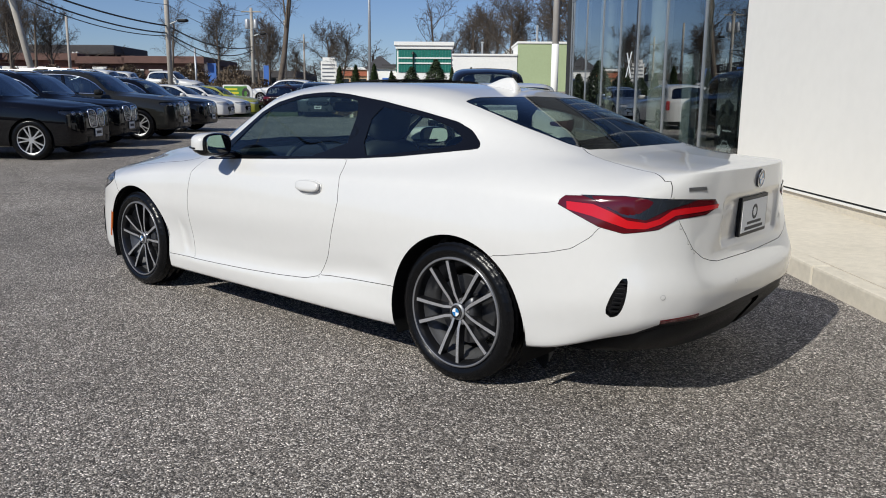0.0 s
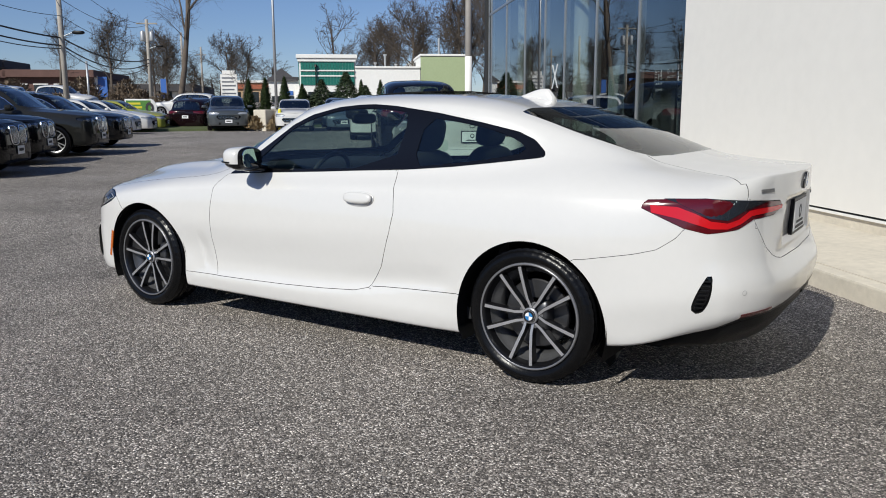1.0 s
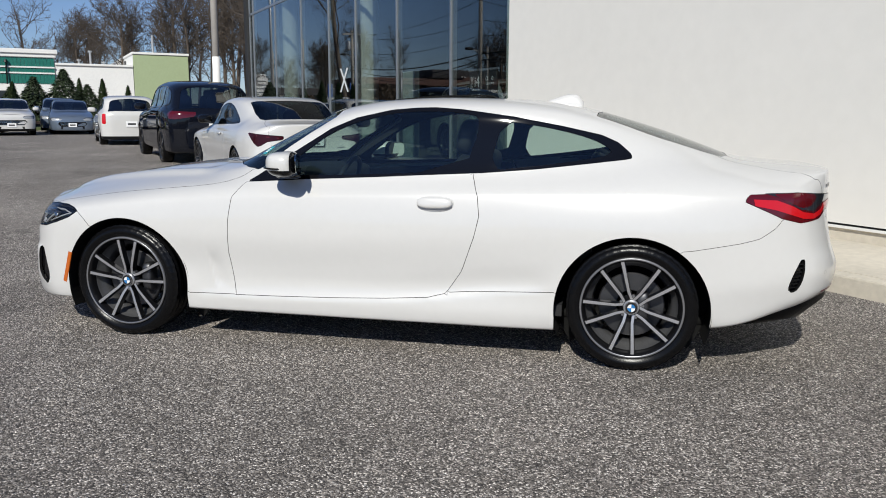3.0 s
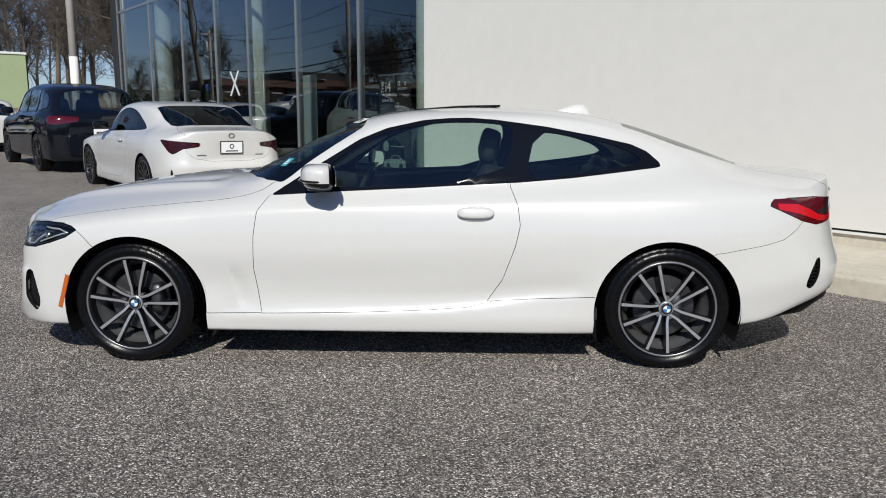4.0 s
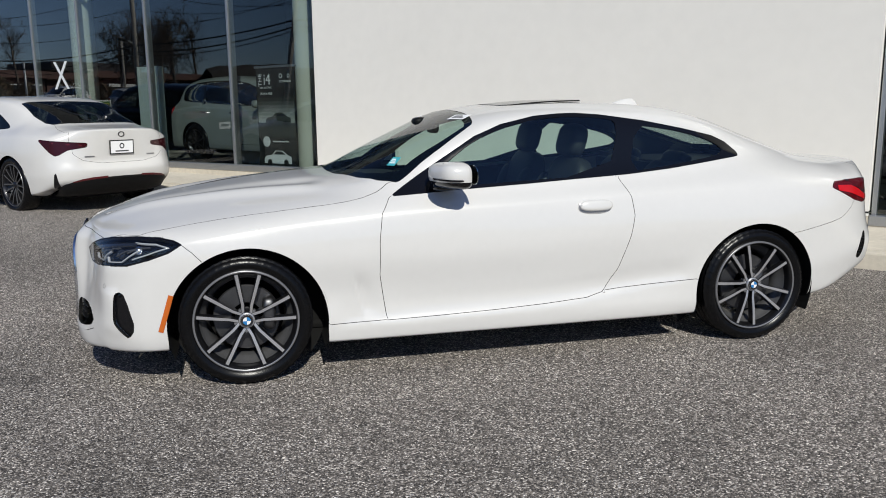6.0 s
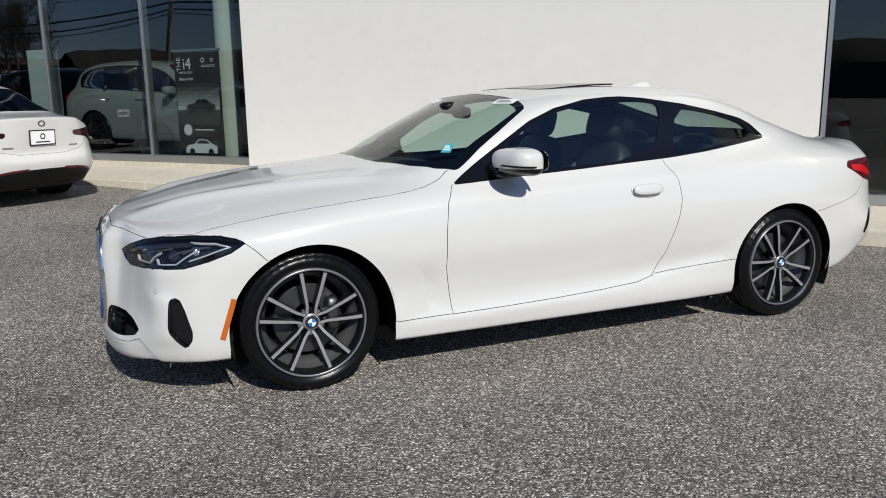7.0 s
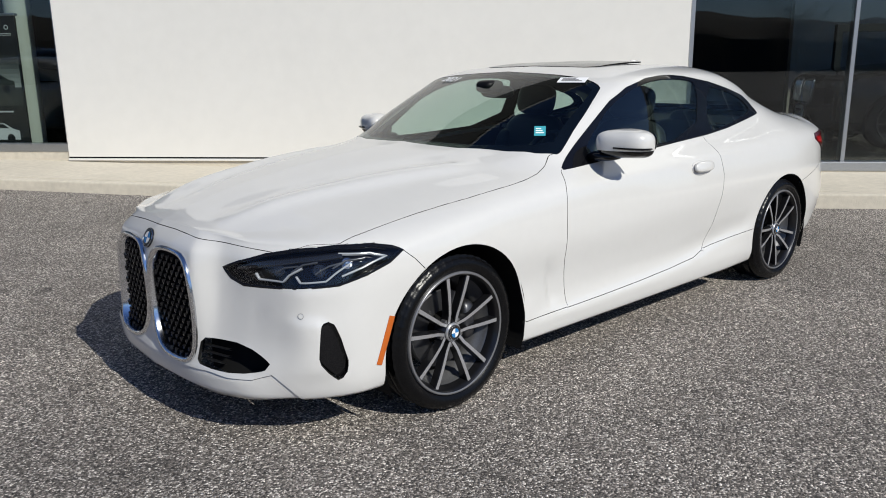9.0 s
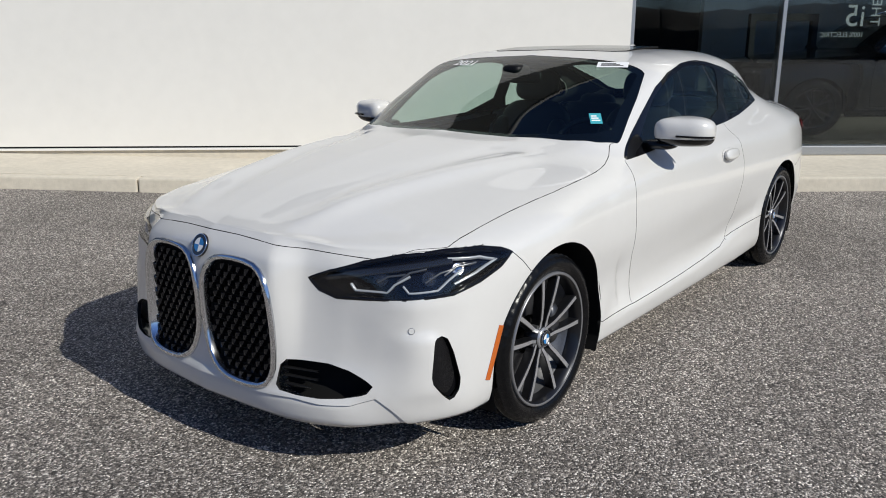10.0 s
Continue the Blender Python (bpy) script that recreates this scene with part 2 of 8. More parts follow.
# The white rendered wall, with its metal drip edge and the concrete footing below
WA0, WA1, WALL_TOP, BAND = -4.867, 2.62, 8.2, 5.64
bm = boxed(WA0, WA1, WALL_N, WALL_N + 0.35, 0.31, BAND)
wall_front = part("wall_front", bm, RENDER_WALL)
wall_front.matrix_basis = FRONT
tagged(wall_front, "cream white smooth rendered showroom wall in full sun", "wall", kind="structure")
TRIM_METAL = material("trim_metal", (0.85, 0.84, 0.80), 0.45, metal=0.2, vary=0.04)
trim = part("trim", boxed(WA0, WA1, WALL_N - 0.02, WALL_N + 0.05, 0.266, 0.290, 0.003), TRIM_METAL)
trim.matrix_basis = FRONT
tagged(trim, "bright metal drip edge under the rendered wall", "trim", kind="structure")
baseboard = part("baseboard", boxed(WA0, WA1, WALL_N + 0.012, WALL_N + 0.3, -0.05, 0.266), CONCRETE)
baseboard.matrix_basis = FRONT
tagged(baseboard, "rough beige concrete footing under the rendered wall", "footing", kind="structure")


# Car bodies: nine control curves run round the car from nose to tail, one above the other,
# and a smooth skin is drawn over them; panels, lamps and panes are cut out of that skin.
def skin(levels, centre_x, top_xz, shape, nu, splits):
    """The left half of a car body as a grid (along, up, xyz), y negative."""
    L = np.array(levels, float)                      # level, column, xyz
    mid = L[len(L) // 2]
    us = np.r_[0, np.cumsum(np.linalg.norm(np.diff(mid, axis=0), axis=1))]
    u = np.linspace(0, us[-1], nu)
    low = np.stack([np.stack([pchip(us, lv[:, k])(u) for k in range(3)], -1) for lv in L], 1)   # u, level, xyz
    xc = pchip(us, centre_x)(u)
    zc = pchip(*zip(*top_xz))(xc)
    edge = low[:, -1]
    f7, g7, f8, g8 = (pchip(shape[0], shape[k])(xc) for k in (1, 2, 3, 4))
    rows = [low]
    for f, g in ((f7, g7), (f8, g8), (np.zeros(nu), np.ones(nu))):
        x = xc + (edge[:, 0] - xc) * f ** 2
        rows.append(np.stack([x, edge[:, 1] * f, edge[:, 2] + (zc - edge[:, 2]) * g], -1)[:, None])
    ctrl = np.concatenate(rows, 1)                   # u, all levels, xyz
    out = np.empty((nu, sum(splits) + 1, 3))
    for i in range(nu):
        c = ctrl[i]
        step = np.maximum(np.linalg.norm(np.diff(c, axis=0), axis=1), 1e-4) ** 0.75
        vs = np.r_[0, np.cumsum(step)]
        v = np.concatenate([np.linspace(vs[k], vs[k + 1], n, endpoint=False) for k, n in enumerate(splits)] + [[vs[-1]]])
        for k in range(3):
            out[i, :, k] = pchip(vs, c[:, k])(v)
    out[..., 1] *= -1
    return out


def inside(poly, q):
    """Signed distance of points q (n, 2) to a closed outline: negative within."""
    a = np.asarray(poly, float)
    b = np.roll(a, -1, 0)
    best = np.full(len(q), 1e9)
    odd = np.zeros(len(q), bool)
    for (ax, ay), (bx, by) in zip(a, b):
        ex, ey = bx - ax, by - ay
        t = np.clip(((q[:, 0] - ax) * ex + (q[:, 1] - ay) * ey) / max(ex * ex + ey * ey, 1e-12), 0, 1)
        best = np.minimum(best, np.hypot(q[:, 0] - ax - t * ex, q[:, 1] - ay - t * ey))
        if ay != by:
            odd ^= ((ay > q[:, 1]) != (by > q[:, 1])) & (q[:, 0] < ax + (q[:, 1] - ay) * ex / ey)
    return np.where(odd, -best, best)


def rounded(poly, times=2):
    """Softens the corners of an outline."""
    p = np.asarray(poly, float)
    for _ in range(times):
        n = np.roll(p, -1, 0)
        p = np.stack([0.75 * p + 0.25 * n, 0.25 * p + 0.75 * n], 1).reshape(-1, 2)
    return p


class Skin:
    """A whole body skin (both halves) that can be split into named regions."""

    def __init__(self, half):
        other = half[:, -2::-1].copy()
        other[..., 1] *= -1
        self.P = np.concatenate([half, other], 1)
        self.nu, self.nv = self.P.shape[:2]
        self.mid = half.shape[1] - 1
        self.normals()
        self.side = np.concatenate([-np.ones(half.shape[1] - 1), [0], np.ones(other.shape[1])])[None, :] * np.ones((self.nu, 1))
        self.level = np.concatenate([np.arange(half.shape[1]), np.arange(half.shape[1])[-2::-1]])[None, :] * np.ones((self.nu, 1))
        self.locked = np.zeros((self.nu, self.nv), bool)
        self.region = np.zeros((self.nu - 1, self.nv - 1), int)
        self.split = {}
        self.names = ["body"]

    def normals(self):
        d1, d2 = np.gradient(self.P, axis=0), np.gradient(self.P, axis=1)
        n = np.cross(d1, d2)
        ln = np.linalg.norm(n, axis=-1, keepdims=True)
        n = n / np.maximum(ln, 1e-12)
        out = self.P - np.array([1.45, 0, 0.5])
        flip = np.sign((n * out).sum(-1).mean())
        n *= flip
        bad = ln[..., 0] < 1e-9
        n[bad] = (0, 0, 1)
        on = np.abs(self.P[..., 1]) < 1e-6
        n[on, 1] = 0
        self.Nn = n / np.maximum(np.linalg.norm(n, axis=-1, keepdims=True), 1e-9)

    def soften(self, name, times):
        """Evens out the shading of one region, as on a sheet of bent glass."""
        rid = self.names.index(name)
        f = self.region == rid
        mask = np.zeros((self.nu, self.nv))
        for a, b in ((0, 0), (0, 1), (1, 0), (1, 1)):
            mask[a:self.nu - 1 + a, b:self.nv - 1 + b] = np.maximum(mask[a:self.nu - 1 + a, b:self.nv - 1 + b], f)
        n = self.Nn * mask[..., None]
        for _ in range(times):
            acc, num = n.copy(), mask.copy()
            for axis in (0, 1):
                for d in (1, -1):
                    acc += np.roll(n, d, axis)
                    num += np.roll(mask, d, axis)
            n = acc / np.maximum(num, 1)[..., None] * mask[..., None]
        ln = np.linalg.norm(n, axis=-1, keepdims=True)
        self.Nn = np.where(mask[..., None] > 0, n / np.maximum(ln, 1e-9), self.Nn)

    def coords(self, kind):
        x, y, z = np.moveaxis(self.P, -1, 0)
        a = np.abs(y)
        return np.stack({"side": (x, z), "top": (x, a), "nose": (x + a, z), "tail": (x - a, z), "front": (a, z), "full": (x, y)}[kind], -1)

    def cut(self, name, kind, poly, where=None, within=None):
        """Gives the faces within an outline to a new region, with the border snapped onto the outline."""
        q = self.coords(kind)
        sd = inside(poly, q.reshape(-1, 2)).reshape(self.nu, self.nv)
        ok = np.ones_like(sd, bool) if where is None else where(self)
        sd = np.where(ok, sd, np.maximum(np.abs(sd), 0.02))
        move, best = self.P.copy(), np.full(sd.shape, 2.0)
        for axis in (0, 1):
            a = [slice(None)] * 2
            b = [slice(None)] * 2
            a[axis], b[axis] = slice(0, -1), slice(1, None)
            a, b = tuple(a), tuple(b)
            sa, sb = sd[a], sd[b]
            cross = (sa * sb < 0) & ok[a] & ok[b]
            t = np.where(cross, sa / np.where(cross, sa - sb, 1), 0)
            pt = self.P[a] + (self.P[b] - self.P[a]) * t[..., None]
            for sl, dist in ((a, t), (b, 1 - t)):
                hit = cross & (dist <= 0.5001) & (dist < best[sl]) & ~self.locked[sl]
                bs, mv = best[sl], move[sl]
                bs[hit] = dist[hit]
                mv[hit] = pt[hit]
                best[sl], move[sl] = bs, mv
        snapped = best < 1.5
        self.P = move
        self.locked |= snapped
        sd = np.where(snapped, 0.0, sd)
        s = np.stack([sd[:-1, :-1], sd[1:, :-1], sd[1:, 1:], sd[:-1, 1:]], -1)
        okq = ok[:-1, :-1] & ok[1:, :-1] & ok[1:, 1:] & ok[:-1, 1:]
        ins = (s.sum(-1) < -1e-7) & okq
        both = (s.min(-1) < -1e-6) & (s.max(-1) > 1e-6) & okq
        if name not in self.names:
            self.names.append(name)
        rid = self.names.index(name)
        base = np.ones_like(ins) if within is None else np.isin(self.region, [self.names.index(w) for w in within])
        for i, j in zip(*np.nonzero(both & base)):
            z = s[i, j]
            old = int(self.region[i, j])
            if abs(z[0]) < 1e-6 and abs(z[2]) < 1e-6:
                self.split[i, j] = ((0, 1, 2), rid if z[1] < 0 else old, (0, 2, 3), rid if z[3] < 0 else old)
            elif abs(z[1]) < 1e-6 and abs(z[3]) < 1e-6:
                self.split[i, j] = ((0, 1, 3), rid if z[0] < 0 else old, (1, 2, 3), rid if z[2] < 0 else old)
        flat = q.reshape(-1, 2)
        idx = np.arange(self.nu * self.nv).reshape(self.nu, self.nv)
        okf = ok.ravel()
        for (i, j), (t1, r1, t2, r2) in list(self.split.items()):
            if both[i, j] and base[i, j]:
                continue
            c = (idx[i, j], idx[i + 1, j], idx[i + 1, j + 1], idx[i, j + 1])
            new_r = []
            for t, r in ((t1, r1), (t2, r2)):
                m = flat[[c[k] for k in t]].mean(0)[None]
                take = (within is None or self.names[r] in within) and all(okf[c[k]] for k in t) and inside(poly, m)[0] < 0
                new_r.append(rid if take else r)
            self.split[i, j] = (t1, new_r[0], t2, new_r[1])
        self.region[ins & base] = rid
        return self

    def at(self, kind, a, b, side=-1, where=None):
        """Place and outward normal of the skin at a spot given in an outline's coordinates."""
        q = self.coords(kind)
        d = np.hypot(q[..., 0] - a, q[..., 1] - b) + np.where(self.side * side < 0, 9.0, 0.0)
        if where is not None:
            d = d + np.where(where(self), 0.0, 9.0)
        flat = d.ravel()
        k = np.argpartition(flat, 12)[:12]
        w = 1 / (flat[k] ** 2 + 4e-5)
        w /= w.sum()
        off = q.reshape(-1, 2)[k] - (a, b)
        A = np.concatenate([np.ones((12, 1)), off], 1)
        m = A.T @ (A * w[:, None]) + np.diag([0, 2e-6, 2e-6])
        both = np.concatenate([self.P.reshape(-1, 3)[k], self.Nn.reshape(-1, 3)[k]], 1)
        fit = np.linalg.solve(m, A.T @ (both * w[:, None]))[0]
        return Vector(fit[:3]), Vector(fit[3:]).normalized()

    def faces(self, name):
        """Vertex and face arrays of a region, with the normals of the whole skin."""
        rid = self.names.index(name)
        idx = np.arange(self.nu * self.nv).reshape(self.nu, self.nv)
        quads = []
        sp = np.zeros_like(self.region, bool)
        for i, j in self.split:
            sp[i, j] = True
        I, J = np.nonzero((self.region == rid) & ~sp)
        for i, j in zip(I, J):
            quads.append((idx[i, j], idx[i + 1, j], idx[i + 1, j + 1], idx[i, j + 1]))
        for (i, j), (t1, r1, t2, r2) in self.split.items():
            c = (idx[i, j], idx[i + 1, j], idx[i + 1, j + 1], idx[i, j + 1])
            for t, r in ((t1, r1), (t2, r2)):
                if r == rid:
                    quads.append(tuple(c[k] for k in t))
        P, Nn = self.P.reshape(-1, 3), self.Nn.reshape(-1, 3)
        key = {}
        vid, verts, norms, out = {}, [], [], []
        for f in quads:
            ids = []
            for v in f:
                if v not in vid:
                    k = tuple(np.round(P[v], 5))
                    if k not in key:
                        key[k] = len(verts)
                        verts.append(P[v])
                        norms.append(Nn[v])
                    vid[v] = key[k]
                if vid[v] not in ids:
                    ids.append(vid[v])
            if len(ids) > 2:
                out.append(tuple(ids))
        return np.array(verts).reshape(-1, 3), np.array(norms).reshape(-1, 3), out

    def object(self, name, mat, parent, label="", gap=0.0016, lip=0.014, lift=0.0, keep=None, title=None, swap=None):
        """A region as a mesh object: shrunk from its neighbours by a shut line and folded in at the border."""
        V, Nn, F = self.faces(name)
        if keep is not None:
            F = [f for f in F if keep(V[list(f)].mean(0))]
        if not F:
            return None
        used = sorted({v for f in F for v in f})
        re = {v: i for i, v in enumerate(used)}
        V, Nn = V[used].copy(), Nn[used]
        F = [tuple(re[v] for v in f) for f in F]
        if np.dot(np.cross(V[F[0][1]] - V[F[0][0]], V[F[0][2]] - V[F[0][0]]), Nn[F[0][0]]) < 0:
            F = [f[::-1] for f in F]
        count = {}
        for f in F:
            for a, b in zip(f, f[1:] + f[:1]):
                count[a, b] = 1
        border = [(a, b) for a, b in count if (b, a) not in count]
        bv = {v for e in border for v in e}
        V = V + Nn * lift
        if gap and bv:
            acc, num = np.zeros_like(V), np.zeros(len(V))
            for f in F:
                if any(v in bv for v in f):
                    c = V[list(f)].mean(0)
                    for v in f:
                        if v in bv:
                            acc[v] += c - V[v]
                            num[v] += 1
            for v in bv:
                d = acc[v] / num[v]
                ln = np.linalg.norm(d)
                if ln > 1e-6:
                    V[v] += d / ln * min(gap, ln * 0.4)
        nb = len(V)
        if lip:
            ob_v, dup, low = [], {}, {}
            for v in bv:
                dup[v] = nb + len(ob_v)
                ob_v.append(V[v])
                low[v] = nb + len(ob_v)
                ob_v.append(V[v] - Nn[v] * lip)
            nf = len(F)
            F = F + [(dup[b], dup[a], low[a], low[b]) for a, b in border]
            V = np.concatenate([V, np.array(ob_v)]) if ob_v else V
        me = bpy.data.meshes.new(title or name)
        me.from_pydata(V.tolist(), [], F)
        me.shade_smooth()
        full = [tuple(n) for n in Nn] + [(0, 0, 0)] * (len(V) - nb)
        me.normals_split_custom_set_from_vertices(full)
        me.materials.append(mat)
        if lip:
            me.materials.append(UNDERSIDE)
            for pl in me.polygons[nf:]:
                pl.material_index = 1
        ob = new(title or name, me)
        ob.parent = parent
        if label:
            ob["label"] = label
        return ob


def circle(cx, cz, r, n=72, drop=None):
    """A wheel opening: round above, carried straight down below."""
    pts = [(cx + r * math.cos(a), cz + r * math.sin(a)) for a in np.linspace(-0.12, math.pi + 0.12, n)]
    return pts + [(cx - r * 1.02, -0.3), (cx + r * 1.02, -0.3)]


def frame_of(p, n, up=Vector((0, 0, 1))):
    """A pose on the skin: x along the skin, y up along it, z outward."""
    x = up.cross(n).normalized()
    y = n.cross(x)
    m = Matrix((x, y, n)).transposed().to_4x4()
    m.translation = p
    return m


def bead(bm, pts, norms, width, out, closed=True, inn=0.012):
    """A rounded strip that follows a line on the skin and stands proud of it."""
    n = len(pts)
    rings = []
    for i in range(n):
        a = pts[i - 1] if closed or i else pts[i]
        b = pts[(i + 1) % n] if closed or i < n - 1 else pts[i]
        t = (b - a).normalized()
        s = t.cross(norms[i]).normalized()
        prof = ((-.5, -inn), (-.5, out * .55), (-.3, out), (.3, out), (.5, out * .55), (.5, -inn))
        rings.append([bm.verts.new(pts[i] + s * (w * width) + norms[i] * h) for w, h in prof])
    for i in range(n if closed else n - 1):
        a, b = rings[i], rings[(i + 1) % n]
        for k in range(len(a) - 1):
            bm.faces.new((a[k], b[k], b[k + 1], a[k + 1]))


def blob(bm, centre, size, e=0.6, nu=28, nv=16, m=None):
    """A soft block (superellipsoid)."""
    def pw(v):
        return math.copysign(abs(v) ** e, v)
    rings = []
    made = []
    for j in range(nv + 1):
        b = -math.pi / 2 + math.pi * j / nv
        ring = [bm.verts.new((centre[0] + size[0] * pw(math.cos(b)) * pw(math.cos(a)), centre[1] + size[1] * pw(math.cos(b)) * pw(math.sin(a)), centre[2] + size[2] * pw(math.sin(b)))) for a in (2 * math.pi * i / nu for i in range(nu))]
        rings.append(ring)
        made += ring
    for a, b in zip(rings, rings[1:]):
        for i in range(nu):
            bm.faces.new((a[i], a[(i + 1) % nu], b[(i + 1) % nu], b[i]))
    bmesh.ops.remove_doubles(bm, verts=made, dist=1e-5)
    if m is not None:
        bmesh.ops.transform(bm, matrix=m, verts=[v for v in made if v.is_valid])


def spoke_shape(bm, way, w0, w1, y0, y1, depth, face_only=False):
    """One spoke along a bent way of (across, outward) places from the hub to the rim; its face looks to -y."""
    way = [Vector(p) for p in way]
    runs = [0.0]
    for p, q in zip(way, way[1:]):
        runs.append(runs[-1] + (q - p).length)
    stops = sorted({*np.linspace(0, runs[-1], 9).tolist(), *runs})
    ring = []
    for d in stops:
        i = max(k for k in range(len(way) - 1) if runs[k] <= d + 1e-9)
        p = way[i].lerp(way[i + 1], (d - runs[i]) / (runs[i + 1] - runs[i]))
        t = d / runs[-1]
        along = (way[min(i + 1, len(way) - 1)] - way[i]).normalized()
        if 0 < i and abs(d - runs[i]) < 1e-6:
            along = (along + (way[i] - way[i - 1]).normalized()).normalized()
        w = w0 + (w1 - w0) * t
        y = y0 + (y1 - y0) * t - 0.005 * math.sin(math.pi * t)
        at = Vector((p.x, y, p.y))
        side = Vector((along.y, 0, -along.x))
        if face_only:
            ring.append([bm.verts.new(at + side * (w * 0.5 * q) + Vector((0, -0.0015, 0))) for q in (-0.72, 0.72)])
        else:
            ring.append([bm.verts.new(at + side * (w * q) + Vector((0, h, 0))) for q, h in ((-0.60, depth), (-0.5, 0.002), (-0.45, 0), (0.45, 0), (0.5, 0.002), (0.60, depth))])
    for a, b in zip(ring, ring[1:]):
        for k in range(len(a) - 1):
            bm.faces.new((a[k], b[k], b[k + 1], a[k + 1]))


RIM_EDGE = material("rim_edge", (0.24, 0.24, 0.25), 0.3, metal=0.6, vary=0.06)
BARREL = material("rim_barrel", (0.17, 0.17, 0.175), 0.34, metal=0.7, vary=0.15, scale=20)


def build_wheel(parent, radius=0.325, rim=0.250, width=0.225, pairs=5, spread=13.5, cut=None, dark=None, phase=0.0, fine=True, name="wheel", badge=True):
    """A wheel whose face looks to -y, its hub at the origin of the wheel."""
    w = new(name)
    w.parent = parent
    n = 144 if fine else 36
    bm = bmesh.new()
    hw = width / 2
    prof = [(rim - .002, hw * .8), (rim + .010, hw * .88), (rim + .03, hw * 1.0), (radius - .035, hw * 1.0), (radius - .012, hw * .93), (radius - .002, hw * .72)]
    for i in (3, 1):
        prof += [(radius, hw * (.22 * i + .08)), (radius - .007, hw * (.22 * i + .05)), (radius - .007, hw * (.22 * i - .05)), (radius, hw * (.22 * i - .08))] if fine else [(radius, hw * .2 * i)]
    prof = prof + [(r, -a) for r, a in prof[::-1]]
    lathe(bm, prof, n)
    if fine:                       # blocks and slots of the tread
        for v in bm.verts:
            r = math.hypot(v.co.x, v.co.z)
            if abs(v.co.y) > hw * .6 and r > radius - .013:
                k = round(math.atan2(v.co.z, v.co.x) / (2 * math.pi / n))
                if k % 3 == 0:
                    v.co.x, v.co.z = v.co.x * (1 - .0035 / r), v.co.z * (1 - .0035 / r)
    part("tyre", bm, RUBBER, w, smooth=True)
    bm = bmesh.new()
    lathe(bm, [(rim + .008, -hw * .80), (rim + .007, -hw * .93), (rim + .002, -hw * .955), (rim - .003, -hw * .93)], n)
    part("rim_edge", bm, RIM_EDGE if cut is None else cut, w, smooth=True)
    bm = bmesh.new()
    lathe(bm, [(rim - .0028, -hw * .928), (rim - .010, -hw * .86), (rim - .016, -hw * .70), (rim - .022, -hw * .50)], n)
    part("rim", bm, dark or RIM_DARK, w, smooth=True)
    bm = bmesh.new()
    lathe(bm, [(rim - .020, -hw * .50), (rim - .026, -hw * .42), (rim - .032, -hw * .20), (rim - .046, -hw * .12), (rim - .062, hw * .66), (rim - .050, hw * .80), (rim + .004, hw * .85)], n)
    part("barrel", bm, dark or BARREL, w, smooth=True)
    face = -hw * .86
    for i in range(pairs):
        for sgn in ((-1, 1) if spread else (0,)):
            turn = Matrix.Rotation(radians(phase + 360 / pairs * i), 4, "Y")
            end = rim - .006
            way = [(sgn * .019, .030), (sgn * .0215, .078), (sgn * end * math.sin(radians(spread)), end * math.cos(radians(spread)))]
            bm = bmesh.new()
            spoke_shape(bm, way, .017, .0225, face + .028, face + .004, .034)
            sp = part("spoke", bm, dark or RIM_DARK, w, at=turn)
            bm = bmesh.new()
            spoke_shape(bm, way, .017, .0225, face + .028, face + .004, .03, True)
            part("machined_face", bm, cut or RIM_CUT, sp, "grey machined spoke face")
    bm = bmesh.new()
    lathe(bm, [(.0001, face + .014), (.034, face + .014), (.042, face + .026), (.060, face + .046), (.058, face + .07)], n // 2)
    part("hub", bm, dark or RIM_DARK, w, smooth=True)
    if badge:
        bm = bmesh.new()
        lathe(bm, [(.031, face + .0155), (.032, face + .0125), (.038, face + .0165), (.040, face + .024)], n // 2)
        part("hub_ring", bm, cut or RIM_CUT, w, "machined ring round the hub cap", smooth=True)
    for i in range(5):
        m = Matrix.Rotation(radians(phase + 36 + 72 * i), 4, "Y")
        bm = bmesh.new()
        tube(bm, m @ Vector((0, face + .026, .056)), m @ Vector((0, face + .05, .056)), .0085, n=8)
        part("wheel_bolt", bm, STEEL, w)
    if badge:
        badge_disc(w, Matrix.Translation((0, face + .010, 0)) @ Matrix.Rotation(math.pi / 2, 4, "X"), .031, "hub_cap")
    bm = bmesh.new()
    lathe(bm, [(.075, -.005), (.16, -.005), (.165, .0), (.165, .018), (.075, .018)], n)
    part("brake_disc", bm, DISC, w, smooth=False)
    return w


def badge_disc(parent, m, r, name="badge"):
    """A round badge: black ring, quartered blue and white field."""
    bm = bmesh.new()
    lathe(bm, [(r * 1.04, -.004), (r * 1.04, .001), (r, .003), (r * .95, .003), (.0001, .003)], 32, "Z", m)
    d = part(name, bm, BADGE_BLACK, parent, smooth=False)
    bm = bmesh.new()
    lathe(bm, [(r * 1.0, .0028), (r * .98, .0042), (r * .94, .0042), (r * .93, .0028)], 32, "Z", m)
    part("ring", bm, CHROME, d)
    for col, q in (("blue", 0), ("white", 1), ("blue", 2), ("white", 3)):
        bm = bmesh.new()
        a0 = math.pi / 2 * q
        vs = [bm.verts.new(m @ Vector((0, 0, .0045)))] + [bm.verts.new(m @ Vector((r * .62 * math.cos(a0 + math.pi / 2 * i / 8), r * .62 * math.sin(a0 + math.pi / 2 * i / 8), .0045))) for i in range(9)]
        bm.faces.new(vs)
        part("quarter", bm, BADGE_BLUE if col == "blue" else BADGE_WHITE, d)
    return d


